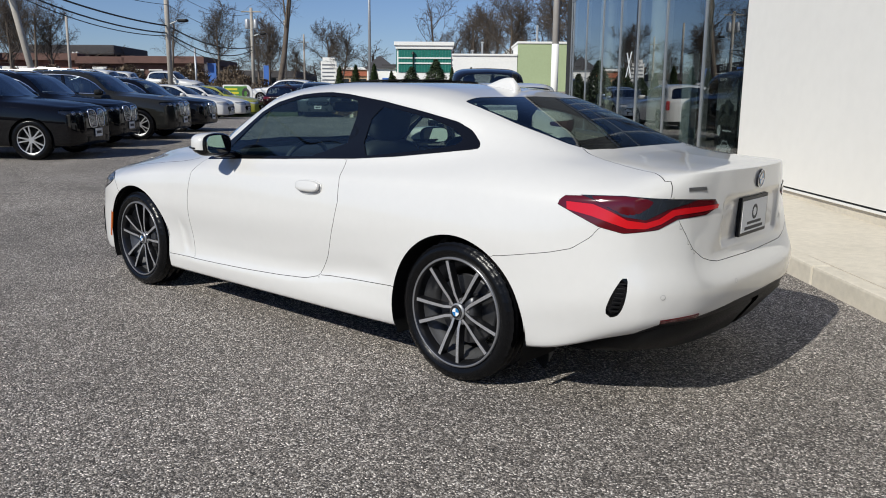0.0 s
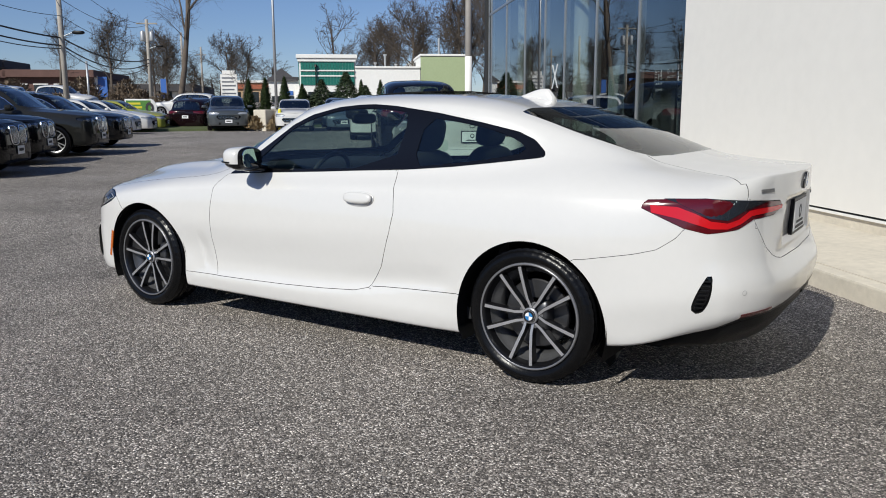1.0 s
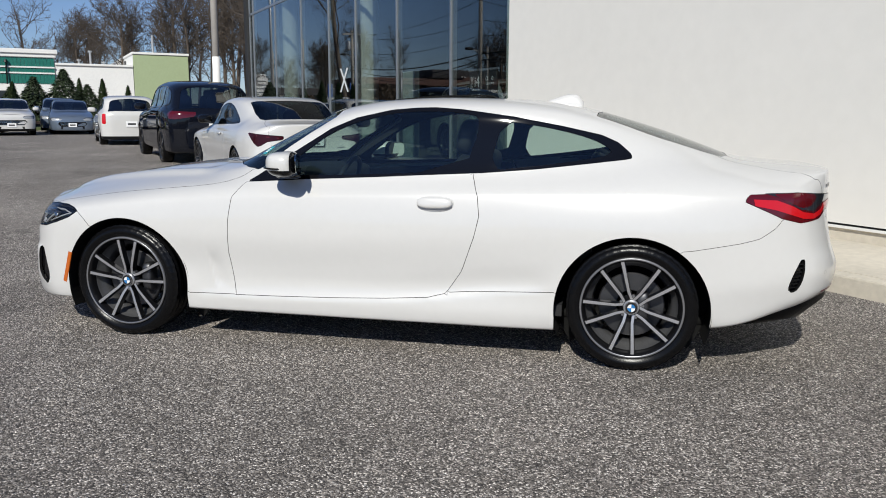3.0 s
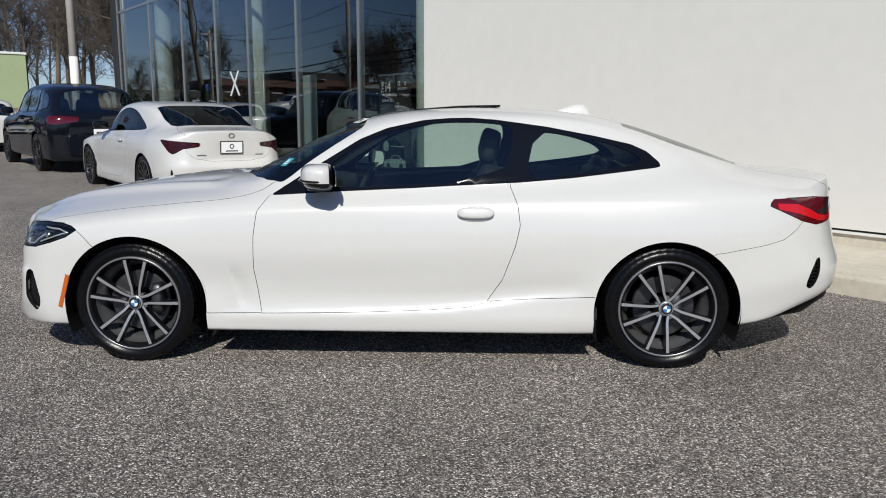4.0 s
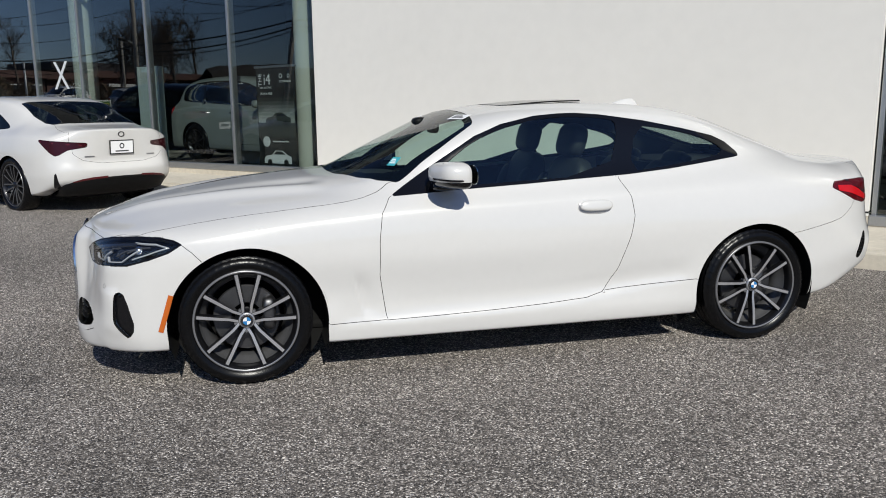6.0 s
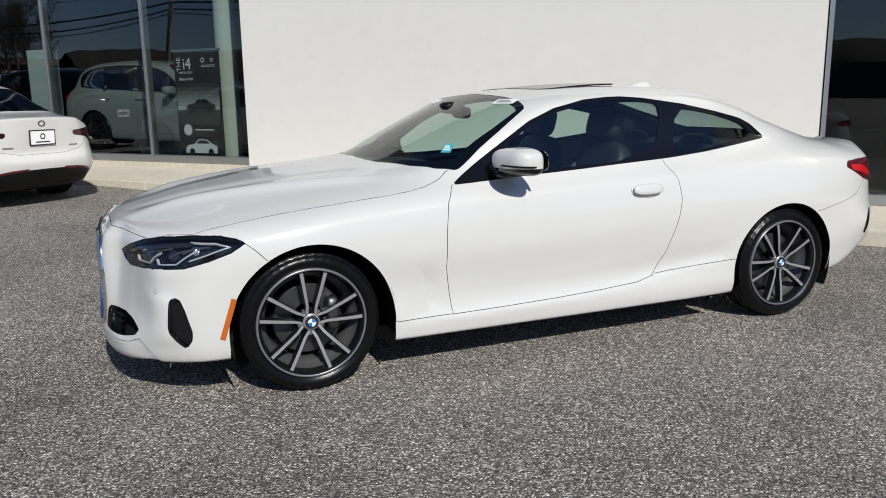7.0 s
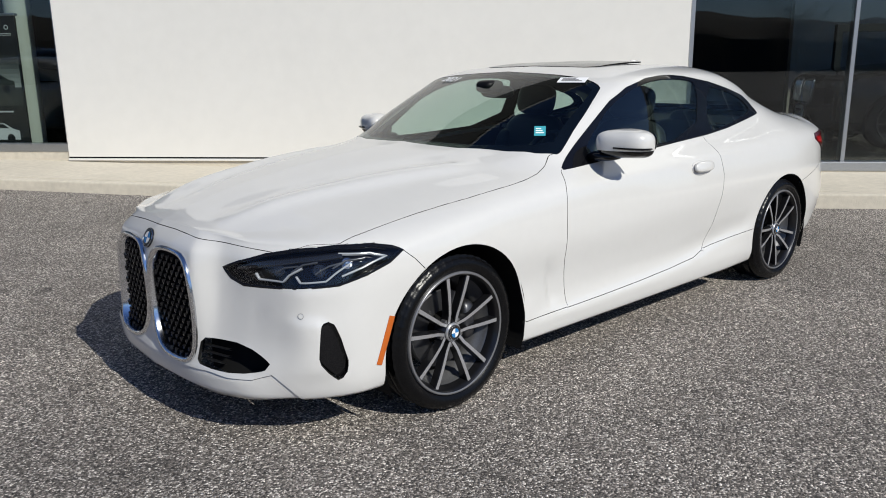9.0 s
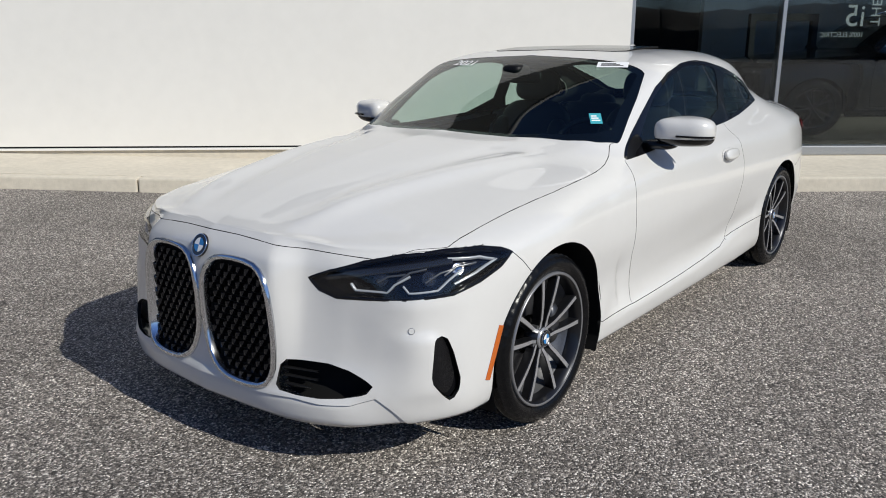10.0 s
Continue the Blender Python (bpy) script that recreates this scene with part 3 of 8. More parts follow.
BADGE_BLACK = material("badge_black", (0.012, 0.012, 0.014), 0.2, coat=0.5)
BADGE_BLUE = material("badge_blue", (0.02, 0.17, 0.42), 0.2, coat=0.5)
BADGE_WHITE = material("badge_white", (0.75, 0.75, 0.75), 0.2, coat=0.5)
AMBER = material("amber_lens", (0.50, 0.11, 0.012), 0.2, coat=0.6)
RED_LENS = material("red_lens", (0.52, 0.008, 0.012), 0.12, coat=0.6)
RED_DARK = material("dark_red_lens", (0.085, 0.004, 0.007), 0.1, coat=0.7)
SMOKED = material("smoked_lens", (0.018, 0.02, 0.024), 0.08, coat=1.0)
CABIN = material("cabin_black", (0.016, 0.016, 0.018), 0.7, vary=0.15, bump=0.1, bump_scale=200)
LEATHER = material("black_leather", (0.03, 0.03, 0.032), 0.5, vary=0.15, scale=20, bump=0.15, bump_scale=150)
HEADLINER = material("headliner", (0.055, 0.055, 0.055), 0.9, vary=0.05)
MIRROR = material("mirror_glass", (0.75, 0.82, 0.78), 0.02, metal=1.0)
PAPER = material("paper_white", (0.86, 0.86, 0.86), 0.6)
TEAL = material("sticker_teal", (0.05, 0.36, 0.42), 0.5)
REFLECTOR = material("lamp_reflector", (0.16, 0.165, 0.17), 0.25, metal=0.7, vary=0.1, scale=60)
LED = material("light_guide", (0.60, 0.62, 0.64), 0.2, metal=0.3, coat=0.8)
INK = material("ink", (0.03, 0.03, 0.035), 0.6)


# The white coupe. x runs back from the front axle, y to its right, z up.
COUPE_LOW = (
    [(-0.74, 0, .175), (-.72, .24, .175), (-.69, .36, .177), (-.64, .46, .18), (-.52, .62, .18), (-.36, .70, .18), (-.2, .72, .18), (0, .72, .18), (.45, .74, .165), (.9, .75, .165), (1.5, .75, .165), (2.1, .75, .165), (2.6, .74, .17), (2.95, .72, .19), (3.3, .70, .225), (3.45, .62, .30), (3.58, .45, .34), (3.60, .23, .34), (3.60, 0, .34)],
    [(-.885, 0, .195), (-.868, .28, .195), (-.845, .43, .197), (-.79, .58, .20), (-.64, .77, .20), (-.44, .868, .205), (-.2, .875, .205), (0, .875, .2), (.45, .888, .187), (.9, .892, .187), (1.5, .895, .187), (2.1, .895, .187), (2.6, .885, .19), (2.95, .875, .21), (3.3, .862, .25), (3.6, .76, .335), (3.78, .55, .375), (3.825, .28, .375), (3.83, 0, .375)],
    [(-.895, 0, .265), (-.877, .31, .265), (-.853, .43, .267), (-.80, .58, .27), (-.665, .78, .28), (-.46, .885, .29), (-.2, .90, .30), (0, .90, .30), (.45, .90, .285), (.9, .907, .262), (1.5, .910, .262), (2.1, .912, .268), (2.6, .912, .28), (2.95, .91, .31), (3.3, .885, .345), (3.69, .78, .42), (3.85, .55, .435), (3.89, .28, .435), (3.90, 0, .435)],
    [(-.88, 0, .42), (-.866, .35, .42), (-.812, .435, .42), (-.755, .58, .42), (-.65, .79, .43), (-.46, .888, .44), (-.2, .91, .45), (0, .915, .45), (.45, .888, .42), (.9, .886, .40), (1.5, .888, .40), (2.1, .893, .41), (2.6, .915, .44), (2.95, .92, .45), (3.3, .90, .47), (3.70, .79, .52), (3.865, .55, .53), (3.905, .28, .53), (3.91, 0, .53)],
    [(-.882, 0, .60), (-.864, .345, .60), (-.785, .43, .60), (-.73, .58, .59), (-.65, .775, .58), (-.45, .886, .58), (-.2, .920, .63), (0, .926, .65), (.45, .910, .62), (.9, .911, .62), (1.5, .913, .635), (2.1, .914, .655), (2.6, .922, .665), (2.95, .926, .665), (3.3, .898, .66), (3.66, .79, .66), (3.825, .55, .66), (3.84, .28, .66), (3.84, 0, .66)],
    [(-.866, 0, .72), (-.848, .335, .715), (-.772, .43, .70), (-.722, .57, .69), (-.60, .78, .69), (-.42, .882, .70), (-.2, .905, .735), (0, .906, .765), (.45, .888, .80), (.9, .888, .825), (1.5, .884, .845), (2.1, .88, .865), (2.6, .882, .875), (2.95, .885, .88), (3.3, .862, .885), (3.62, .79, .885), (3.79, .55, .90), (3.85, .28, .905), (3.86, 0, .905)],
    [(-.80, 0, .787), (-.785, .28, .783), (-.745, .43, .773), (-.685, .56, .757), (-.545, .75, .755), (-.40, .815, .768), (-.2, .822, .797), (0, .818, .826), (.45, .788, .882), (.9, .815, .915), (1.5, .803, .945), (2.1, .785, .975), (2.6, .745, 1.018), (2.95, .70, 1.052), (3.3, .665, 1.02), (3.60, .645, .986), (3.79, .50, .998), (3.852, .27, 1.0), (3.87, 0, 1.0)],
)
COUPE_CENTRE = (-.80, -.78, -.745, -.70, -.605, -.49, -.33, -.17, .22, .65, 1.36, 2.08, 2.62, 3.02, 3.39, 3.64, 3.765, 3.842, 3.87)
COUPE_TOP = [(-.80, .787), (-.74, .812), (-.63, .845), (-.44, .895), (-.27, .925), (-.1, .953), (.1, .979), (.3, .998), (.46, 1.007), (.52, 1.028), (.6, 1.070), (.8, 1.168), (1.0, 1.258), (1.14, 1.317), (1.25, 1.343), (1.45, 1.370), (1.79, 1.385), (2.14, 1.378), (2.43, 1.352), (2.62, 1.312), (2.8, 1.262), (3.05, 1.183), (3.25, 1.11), (3.38, 1.062), (3.44, 1.048), (3.6, 1.032), (3.74, 1.020), (3.82, 1.014), (3.87, 1.0)]
COUPE_SHAPE = [(-.9, .2, .50, .75, 1.4, 2.3, 2.75, 3.05, 3.4, 3.9), (.75, .75, .80, .85, .86, .85, .83, .79, .80, .80), (.42, .45, .72, .82, .85, .84, .81, .73, .66, .55), (.42, .42, .50, .62, .65, .64, .62, .56, .50, .45), (.85, .86, .93, .955, .968, .967, .965, .94, .92, .90)]
coupe = thing("coupe", "white two-door coupe with black trim and two-tone spoked wheels", "car")
skin1 = Skin(skin(COUPE_LOW, COUPE_CENTRE, COUPE_TOP, COUPE_SHAPE, 420, (3, 5, 7, 11, 12, 11, 20, 13, 15)))
# hood: two soft power lines run back from the nose
h_x, h_y = skin1.P[..., 0], np.abs(skin1.P[..., 1])
on_hood = (skin1.level > 49) & (h_x > -.78) & (h_x < .46)
line_y = 0.30 + 0.27 * np.clip((h_x + .78) / 1.2, 0, 1)
fade = np.clip((h_x + .78) / .25, 0, 1) * np.clip((.46 - h_x) / .15, 0, 1)
skin1.P[..., 2] += np.where(on_hood, fade * (.017 * np.exp(-((h_y - line_y) / .055) ** 2) - .008 * np.exp(-((h_y - line_y + .12) / .05) ** 2)), 0)


def step(a, b, v):
    """Smooth rise from 0 at a to 1 at b."""
    t = np.clip((v - a) / (b - a), 0, 1)
    return t * t * (3 - 2 * t)


# lip: the lower edge of the front bumper stands proud as a blade with a slanted end
h_x, h_a, h_z = skin1.P[..., 0], np.abs(skin1.P[..., 1]), skin1.P[..., 2]
slant = .085 - (h_z - .20) * 1.1 - (h_x + h_a)
front = (h_x < -.35) & (skin1.level < 26)
lip = step(.02, .30, slant) * step(.300, .262, h_z) * step(.188, .198, h_z) * front
skin1.P += skin1.Nn * (lip * .016)[..., None]
# scoop: the bumper swells towards the upright vent and falls away behind it
a_n = h_x + h_a
swell = np.where((h_x < -.35) & (skin1.level < 45), step(-.02, .20, a_n) * step(.31, .22, a_n + (h_z - .40) * .3) * step(.26, .33, h_z) * step(.525, .485, h_z), 0)
skin1.P += skin1.Nn * (swell * .012)[..., None]
# side skirt: a flared ledge under a hollow along the foot of the door, and a gill behind the front wheel
h_x, h_z = skin1.P[..., 0], skin1.P[..., 2]
sill = pchip((.3, .7, 1.27, 1.57, 1.81, 2.17, 2.6), (.268, .276, .290, .302, .325, .373, .396))(h_x)
gill = (h_x - .56 + (h_z - .42) * .25)
dent = step(-.012, .004, gill) * step(.10, .02, gill) * step(.30, .36, h_z) * step(.56, .44, h_z) * (skin1.level < 40)
skin1.P -= skin1.Nn * (dent * .009)[..., None]
along = np.clip((h_x - .42) / .1, 0, 1) * np.clip((2.46 - h_x) / .1, 0, 1) * (skin1.level < 40)
skirt = -.009 * step(-.006, .03, h_z - sill) * step(.15, .04, h_z - sill) + .002 * step(-.05, -.02, h_z - sill) * step(.004, -.006, h_z - sill)
skin1.P += skin1.Nn * (along * skirt)[..., None]
# tail: the plate sits in a shallow recess of the boot lid
h_y, h_z = np.abs(skin1.P[..., 1]), skin1.P[..., 2]
pocket = step(.345, .315, h_y) * step(.675, .70, h_z) * step(.885, .865, h_z) * (skin1.P[..., 0] > 3.6)
skin1.P[..., 0] -= pocket * .016
skin1.normals()

LOWER = lambda s: s.level < 50
UPPER = lambda s: (s.level > 45) & (s.level < 84)
TOPS = lambda s: s.level >= 45
NOSE = lambda s: (s.level < 50) & (s.P[..., 0] < 0.1)
TAIL = lambda s: (s.level < 50) & (s.P[..., 0] > 2.9)
FACE = lambda s: (s.level < 50) & (s.P[..., 0] < -.72)
SIDE_WINDOW = [(.745, .908), (.915, 1.018), (1.114, 1.139), (1.217, 1.202), (1.366, 1.262), (1.56, 1.304), (1.70, 1.315), (1.80, 1.317), (1.94, 1.307), (2.214, 1.270), (2.47, 1.222), (2.67, 1.178), (2.757, 1.140), (2.82, 1.085), (2.828, 1.062), (2.79, 1.055), (2.564, 1.028), (2.35, 1.003), (2.075, .980), (1.719, .962), (1.514, .950), (1.095, .930)]
DOOR_GLASS = rounded([(.985, .944), (1.972, .985), (2.058, 1.264), (1.95, 1.289), (1.764, 1.298), (1.6, 1.290), (1.5, 1.272), (1.36, 1.238), (1.21, 1.176), (1.11, 1.106), (1.0, 1.022), (.955, .978)], 1)
REAR_QUARTER = rounded([(2.10, .992), (2.158, 1.248), (2.35, 1.225), (2.55, 1.183), (2.685, 1.135), (2.737, 1.082), (2.56, 1.047), (2.3, 1.014)], 1)
WINDSCREEN = [(.475, -.05), (.485, .2), (.505, .356), (.611, .579), (.70, .69), (.79, .745), (.82, .743), (1.05, .702), (1.225, .655), (1.232, .62), (1.238, .5), (1.248, .25), (1.25, -.05)]
REAR_SCREEN = [(2.66, -.05), (2.66, .3), (2.64, .575), (2.75, .57), (3.03, .54), (3.2, .522), (3.28, .49), (3.325, .35), (3.35, -.05)]
HOOD = [(-.90, -.05), (-.90, .5), (-.80, .58), (-.702, .595), (-.60, .70), (-.482, .785), (-.305, .782), (-.136, .785), (.149, .797), (.40, .795), (.50, .792), (.60, .78), (.68, .758), (.74, .73), (.80, .72), (.6, -.05)]
HEADLAMP = [(-.329, .664), (-.232, .693), (-.079, .726), (.075, .745), (.294, .757), (.458, .755), (.562, .742), (.619, .726), (.555, .689), (.444, .656), (.312, .629), (.185, .625), (-.084, .613), (-.205, .609), (-.284, .629)]
SIDE_VENT = [(.226, .493), (.255, .500), (.283, .492), (.312, .44), (.346, .345), (.340, .308), (.318, .285), (.296, .274), (.26, .302), (.214, .348), (.210, .37), (.218, .43)]
INTAKE = [(-.47, .393), (-.25, .392), (-.16, .377), (-.10, .358), (-.035, .328), (-.11, .307), (-.2, .293), (-.3, .286), (-.41, .286), (-.507, .293), (-.49, .334)]
KIDNEY = rounded([(.014, .57), (.03, .64), (.072, .692), (.15, .706), (.265, .702), (.315, .675), (.342, .62), (.356, .52), (.361, .42), (.356, .34), (.322, .290), (.23, .280), (.12, .288), (.055, .33), (.020, .42), (.014, .50)], 1)
TAILLAMP = [(2.493, .872), (2.538, .903), (2.828, .914), (3.017, .904), (3.452, .884), (3.433, .852), (3.353, .829), (3.148, .821), (3.02, .783), (2.827, .768), (2.706, .789), (2.587, .834)]
REAR_VENT = rounded([(2.831, .598), (2.857, .605), (2.849, .516), (2.823, .443), (2.773, .425), (2.744, .452), (2.772, .525)], 1)

skin1.cut("arch", "side", circle(.014, .308, .386), LOWER)
skin1.cut("arch", "side", circle(2.849, .303, .383), LOWER)
skin1.cut("window_trim", "side", SIDE_WINDOW, UPPER)
skin1.cut("door_glass", "side", DOOR_GLASS, UPPER, ["window_trim"])
skin1.cut("quarter_glass", "side", REAR_QUARTER, UPPER, ["window_trim"])
skin1.cut("windscreen", "top", WINDSCREEN, TOPS)
skin1.cut("rear_screen", "top", REAR_SCREEN, TOPS)
skin1.cut("kidney", "front", KIDNEY, FACE)
skin1.cut("headlamp", "nose", HEADLAMP, NOSE)
skin1.cut("intake", "nose", INTAKE, NOSE)
skin1.cut("vent", "nose", SIDE_VENT, NOSE)
skin1.cut("tail_lamp", "tail", TAILLAMP, TAIL)
skin1.cut("rear_vent", "tail", REAR_VENT, TAIL)
skin1.cut("hood", "top", HOOD, lambda s: (s.level > 40) & (s.P[..., 0] < 1.0), ["body"])
skin1.cut("nose_panel", "front", [(-.1, .3), (-.1, .772), (.15, .771), (.28, .765), (.43, .753), (.56, .740), (.64, .732), (.64, .3)], lambda s: (s.level > 36) & (s.P[..., 0] < -.56), ["hood"])
skin1.cut("sunroof", "top", [(1.46, -.05), (1.47, .36), (1.52, .42), (1.93, .42), (1.98, .37), (2.00, -.05)], TOPS, ["body"])
skin1.cut("trunk_lid", "top", [(3.2, -.05), (3.2, .47), (3.3, .53), (3.5, .575), (3.647, .60), (3.72, .64), (4, .64), (4, -.05)], TOPS, ["body"])
skin1.cut("trunk_lid", "tail", [(3.07, 1.2), (3.113, .949), (3.104, .907), (3.153, .816), (3.25, .697), (3.33, .655), (3.40, .637), (3.463, .627), (3.82, .62), (4.2, .62), (4.2, 1.2)], lambda s: (s.level < 50) & (s.P[..., 0] > 3.5), ["body"])
skin1.cut("rear_bumper", "tail", [(2.1, .620), (2.202, .629), (2.452, .670), (2.566, .695), (2.664, .747), (2.71, .79), (2.80, .84), (3.14, .84), (3.25, .69), (3.40, .67), (4.2, .65), (4.2, -.1), (2.1, -.1)], lambda s: (s.level < 50) & (s.P[..., 0] > 3.02), ["body"])
skin1.cut("diffuser", "tail", [(2.77, .1), (2.84, .29), (2.95, .37), (3.047, .403), (3.304, .421), (3.613, .445), (4.2, .45), (4.2, -.1)], TAIL, ["rear_bumper"])
skin1.cut("front_bumper", "nose", [(-1.2, -.1), (.76, -.1), (.73, .64), (.68, .685), (.616, .727), (.56, .744), (.458, .757), (.30, .759), (.1, .775), (-.1, .80), (-1.2, .81)], lambda s: (s.level < 50) & (s.P[..., 0] < -.05), ["body", "nose_panel"])
skin1.cut("lip_blade", "nose", [(-1.2, .05), (-1.2, .268), (-.6, .268), (-.42, .274), (-.30, .268), (-.16, .272), (-.045, .298), (.03, .255), (.105, .195), (.14, .05)], NOSE, ["front_bumper"])
skin1.cut("door", "side", [(.741, .909), (.688, .829), (.670, .70), (.666, .519), (.699, .283), (.97, .288), (1.269, .296), (1.569, .309), (1.80, .326), (1.90, .352), (1.985, .476), (2.05, .66), (2.073, .764), (2.061, .865), (2.013, .985), (1.3, .965)], lambda s: s.level < 52, ["body"])
skin1.cut("side_skirt", "side", [(.3, .278), (.699, .285), (.97, .290), (1.269, .298), (1.569, .311), (1.80, .330), (1.90, .356), (2.0, .366), (2.173, .376), (2.60, .396), (2.60, -.1), (.3, -.1)], LOWER, ["body"])

body_normals = skin1.Nn
skin1.soften("windscreen", 160)
skin1.soften("rear_screen", 160)
skin1.soften("door_glass", 80)
skin1.soften("quarter_glass", 60)
glass_normals, skin1.Nn = skin1.Nn, body_normals
skin1.object("body", WHITE_PAINT, coupe, title="body_shell")
left, right = (lambda c: c[1] < 0), (lambda c: c[1] > 0)
for side in (left, right):
    door = skin1.object("door", WHITE_PAINT, coupe, keep=side)
    skin1.object("door", CABIN, door, "black door lining", gap=.004, lip=0, lift=-.05, keep=side, title="door_lining")
    skin1.object("window_trim", BLACK_GLOSS, coupe, "gloss black window surround", keep=side, gap=.0005, lip=.012)
    skin1.Nn = glass_normals
    for g in ("door_glass", "quarter_glass"):
        skin1.object(g, SIDE_GLASS, door if g == "door_glass" else coupe, "green-tinted side glass", keep=side, gap=0, lip=0, lift=-.003)
    skin1.Nn = body_normals
    skin1.object("side_skirt", WHITE_PAINT, coupe, keep=side)
skin1.Nn = glass_normals
skin1.object("windscreen", CAR_GLASS, coupe, "windscreen of clear green-tinted glass", gap=.002, lip=0, lift=-.001)
skin1.object("rear_screen", REAR_GLASS, coupe, "dark tinted rear screen", gap=.002, lip=0, lift=-.001)
skin1.Nn = body_normals
skin1.object("hood", WHITE_PAINT, coupe, gap=.0030, lip=.03)
skin1.object("front_bumper", WHITE_PAINT, coupe)
skin1.object("nose_panel", WHITE_PAINT, coupe, gap=0)
skin1.object("lip_blade", WHITE_PAINT, coupe, "white front lip set in below the bumper", gap=0, lip=0, lift=-.005)
skin1.object("rear_bumper", WHITE_PAINT, coupe, gap=.0008)
skin1.object("trunk_lid", WHITE_PAINT, coupe, gap=.0022, lip=.03)
skin1.object("diffuser", BLACK_TRIM, coupe, "black rear diffuser", gap=.001)
skin1.object("sunroof", BLACK_TRIM, coupe, gap=0, lip=0, lift=-.015, title="sunroof_well")
sunroof = skin1.object("sunroof", DARK_GLASS, coupe, "dark glass sunroof tilted open", gap=.004, lip=.008, lift=.002)
sunroof.matrix_basis = Matrix.Translation((1.46, 0, 1.365)) @ Matrix.Rotation(radians(-1.5), 4, "Y") @ Matrix.Translation((-1.46, 0, -1.365))
skin1.object("body", HEADLINER, coupe, "grey headliner and pillar lining", gap=.006, lip=0, lift=-.03, keep=lambda c: c[2] > 1.0 and .8 < c[0] < 3.15, title="headliner")


# black borders of the screens, following the glass
def border(name, kind, outline, where, width, lift, sides=(-1, 1), mat=None):
    """A flat black band just inside an outline on the skin."""
    bm = bmesh.new()
    pts = [p for p in outline if p[1] > -.01 or kind != "top"]
    c = np.mean(outline, 0)
    for sd in sides:
        prev = None
        for a, b in pts:
            v = np.array((a, b)) - c
            v *= 1 - width / np.linalg.norm(v)
            p0, n0 = skin1.at(kind, a, b, sd, where)
            p1, n1 = skin1.at(kind, *(v + c), sd, where)
            cur = (bm.verts.new(p0 + n0 * lift), bm.verts.new(p1 + n1 * lift))
            if prev:
                bm.faces.new((prev[0], cur[0], cur[1], prev[1]))
            prev = cur
    return part(name, bm, mat or BLACK_GLOSS, coupe, smooth=True)


def dense(poly, n):
    p = np.asarray(poly, float)
    out = []
    for a, b in zip(p, p[1:]):
        out += [tuple(a + (b - a) * i / n) for i in range(n)]
    return out + [tuple(p[-1])]


def rear_valance(sk, car, edge, where, sd, inner):
    """Black lower valance tucked under the rear bumper along its lower edge."""
    bm = bmesh.new()
    rings = []
    for a, b in dense(edge, 4):
        p, n = sk.at("tail", a, b, sd, where)
        flat = Vector((n.x, n.y, 0)).normalized()
        q = p - flat * .012
        k = min(1, (a - edge[0][0]) / .3)
        rings.append([bm.verts.new(v) for v in (q + UP * .02, q - UP * .05 * k - flat * .004, Vector((q.x, q.y, .262)) - flat * (.05 + .05 * k), Vector((q.x, q.y, .225)) - flat * (.12 + .10 * k), Vector((inner, q.y * .8, .22)))])
    for r0, r1 in zip(rings, rings[1:]):
        for i in range(4):
            bm.faces.new((r0[i], r0[i + 1], r1[i + 1], r1[i]))
    part("valance", bm, BLACK_PLASTIC, car, "black lower rear valance", smooth=True)


border("screen_border", "top", dense([(a, max(b, 0)) for a, b in WINDSCREEN], 4), TOPS, .045, -.004)
border("rear_screen_border", "top", dense([(a, max(b, 0)) for a, b in REAR_SCREEN], 4), TOPS, .03, -.004)

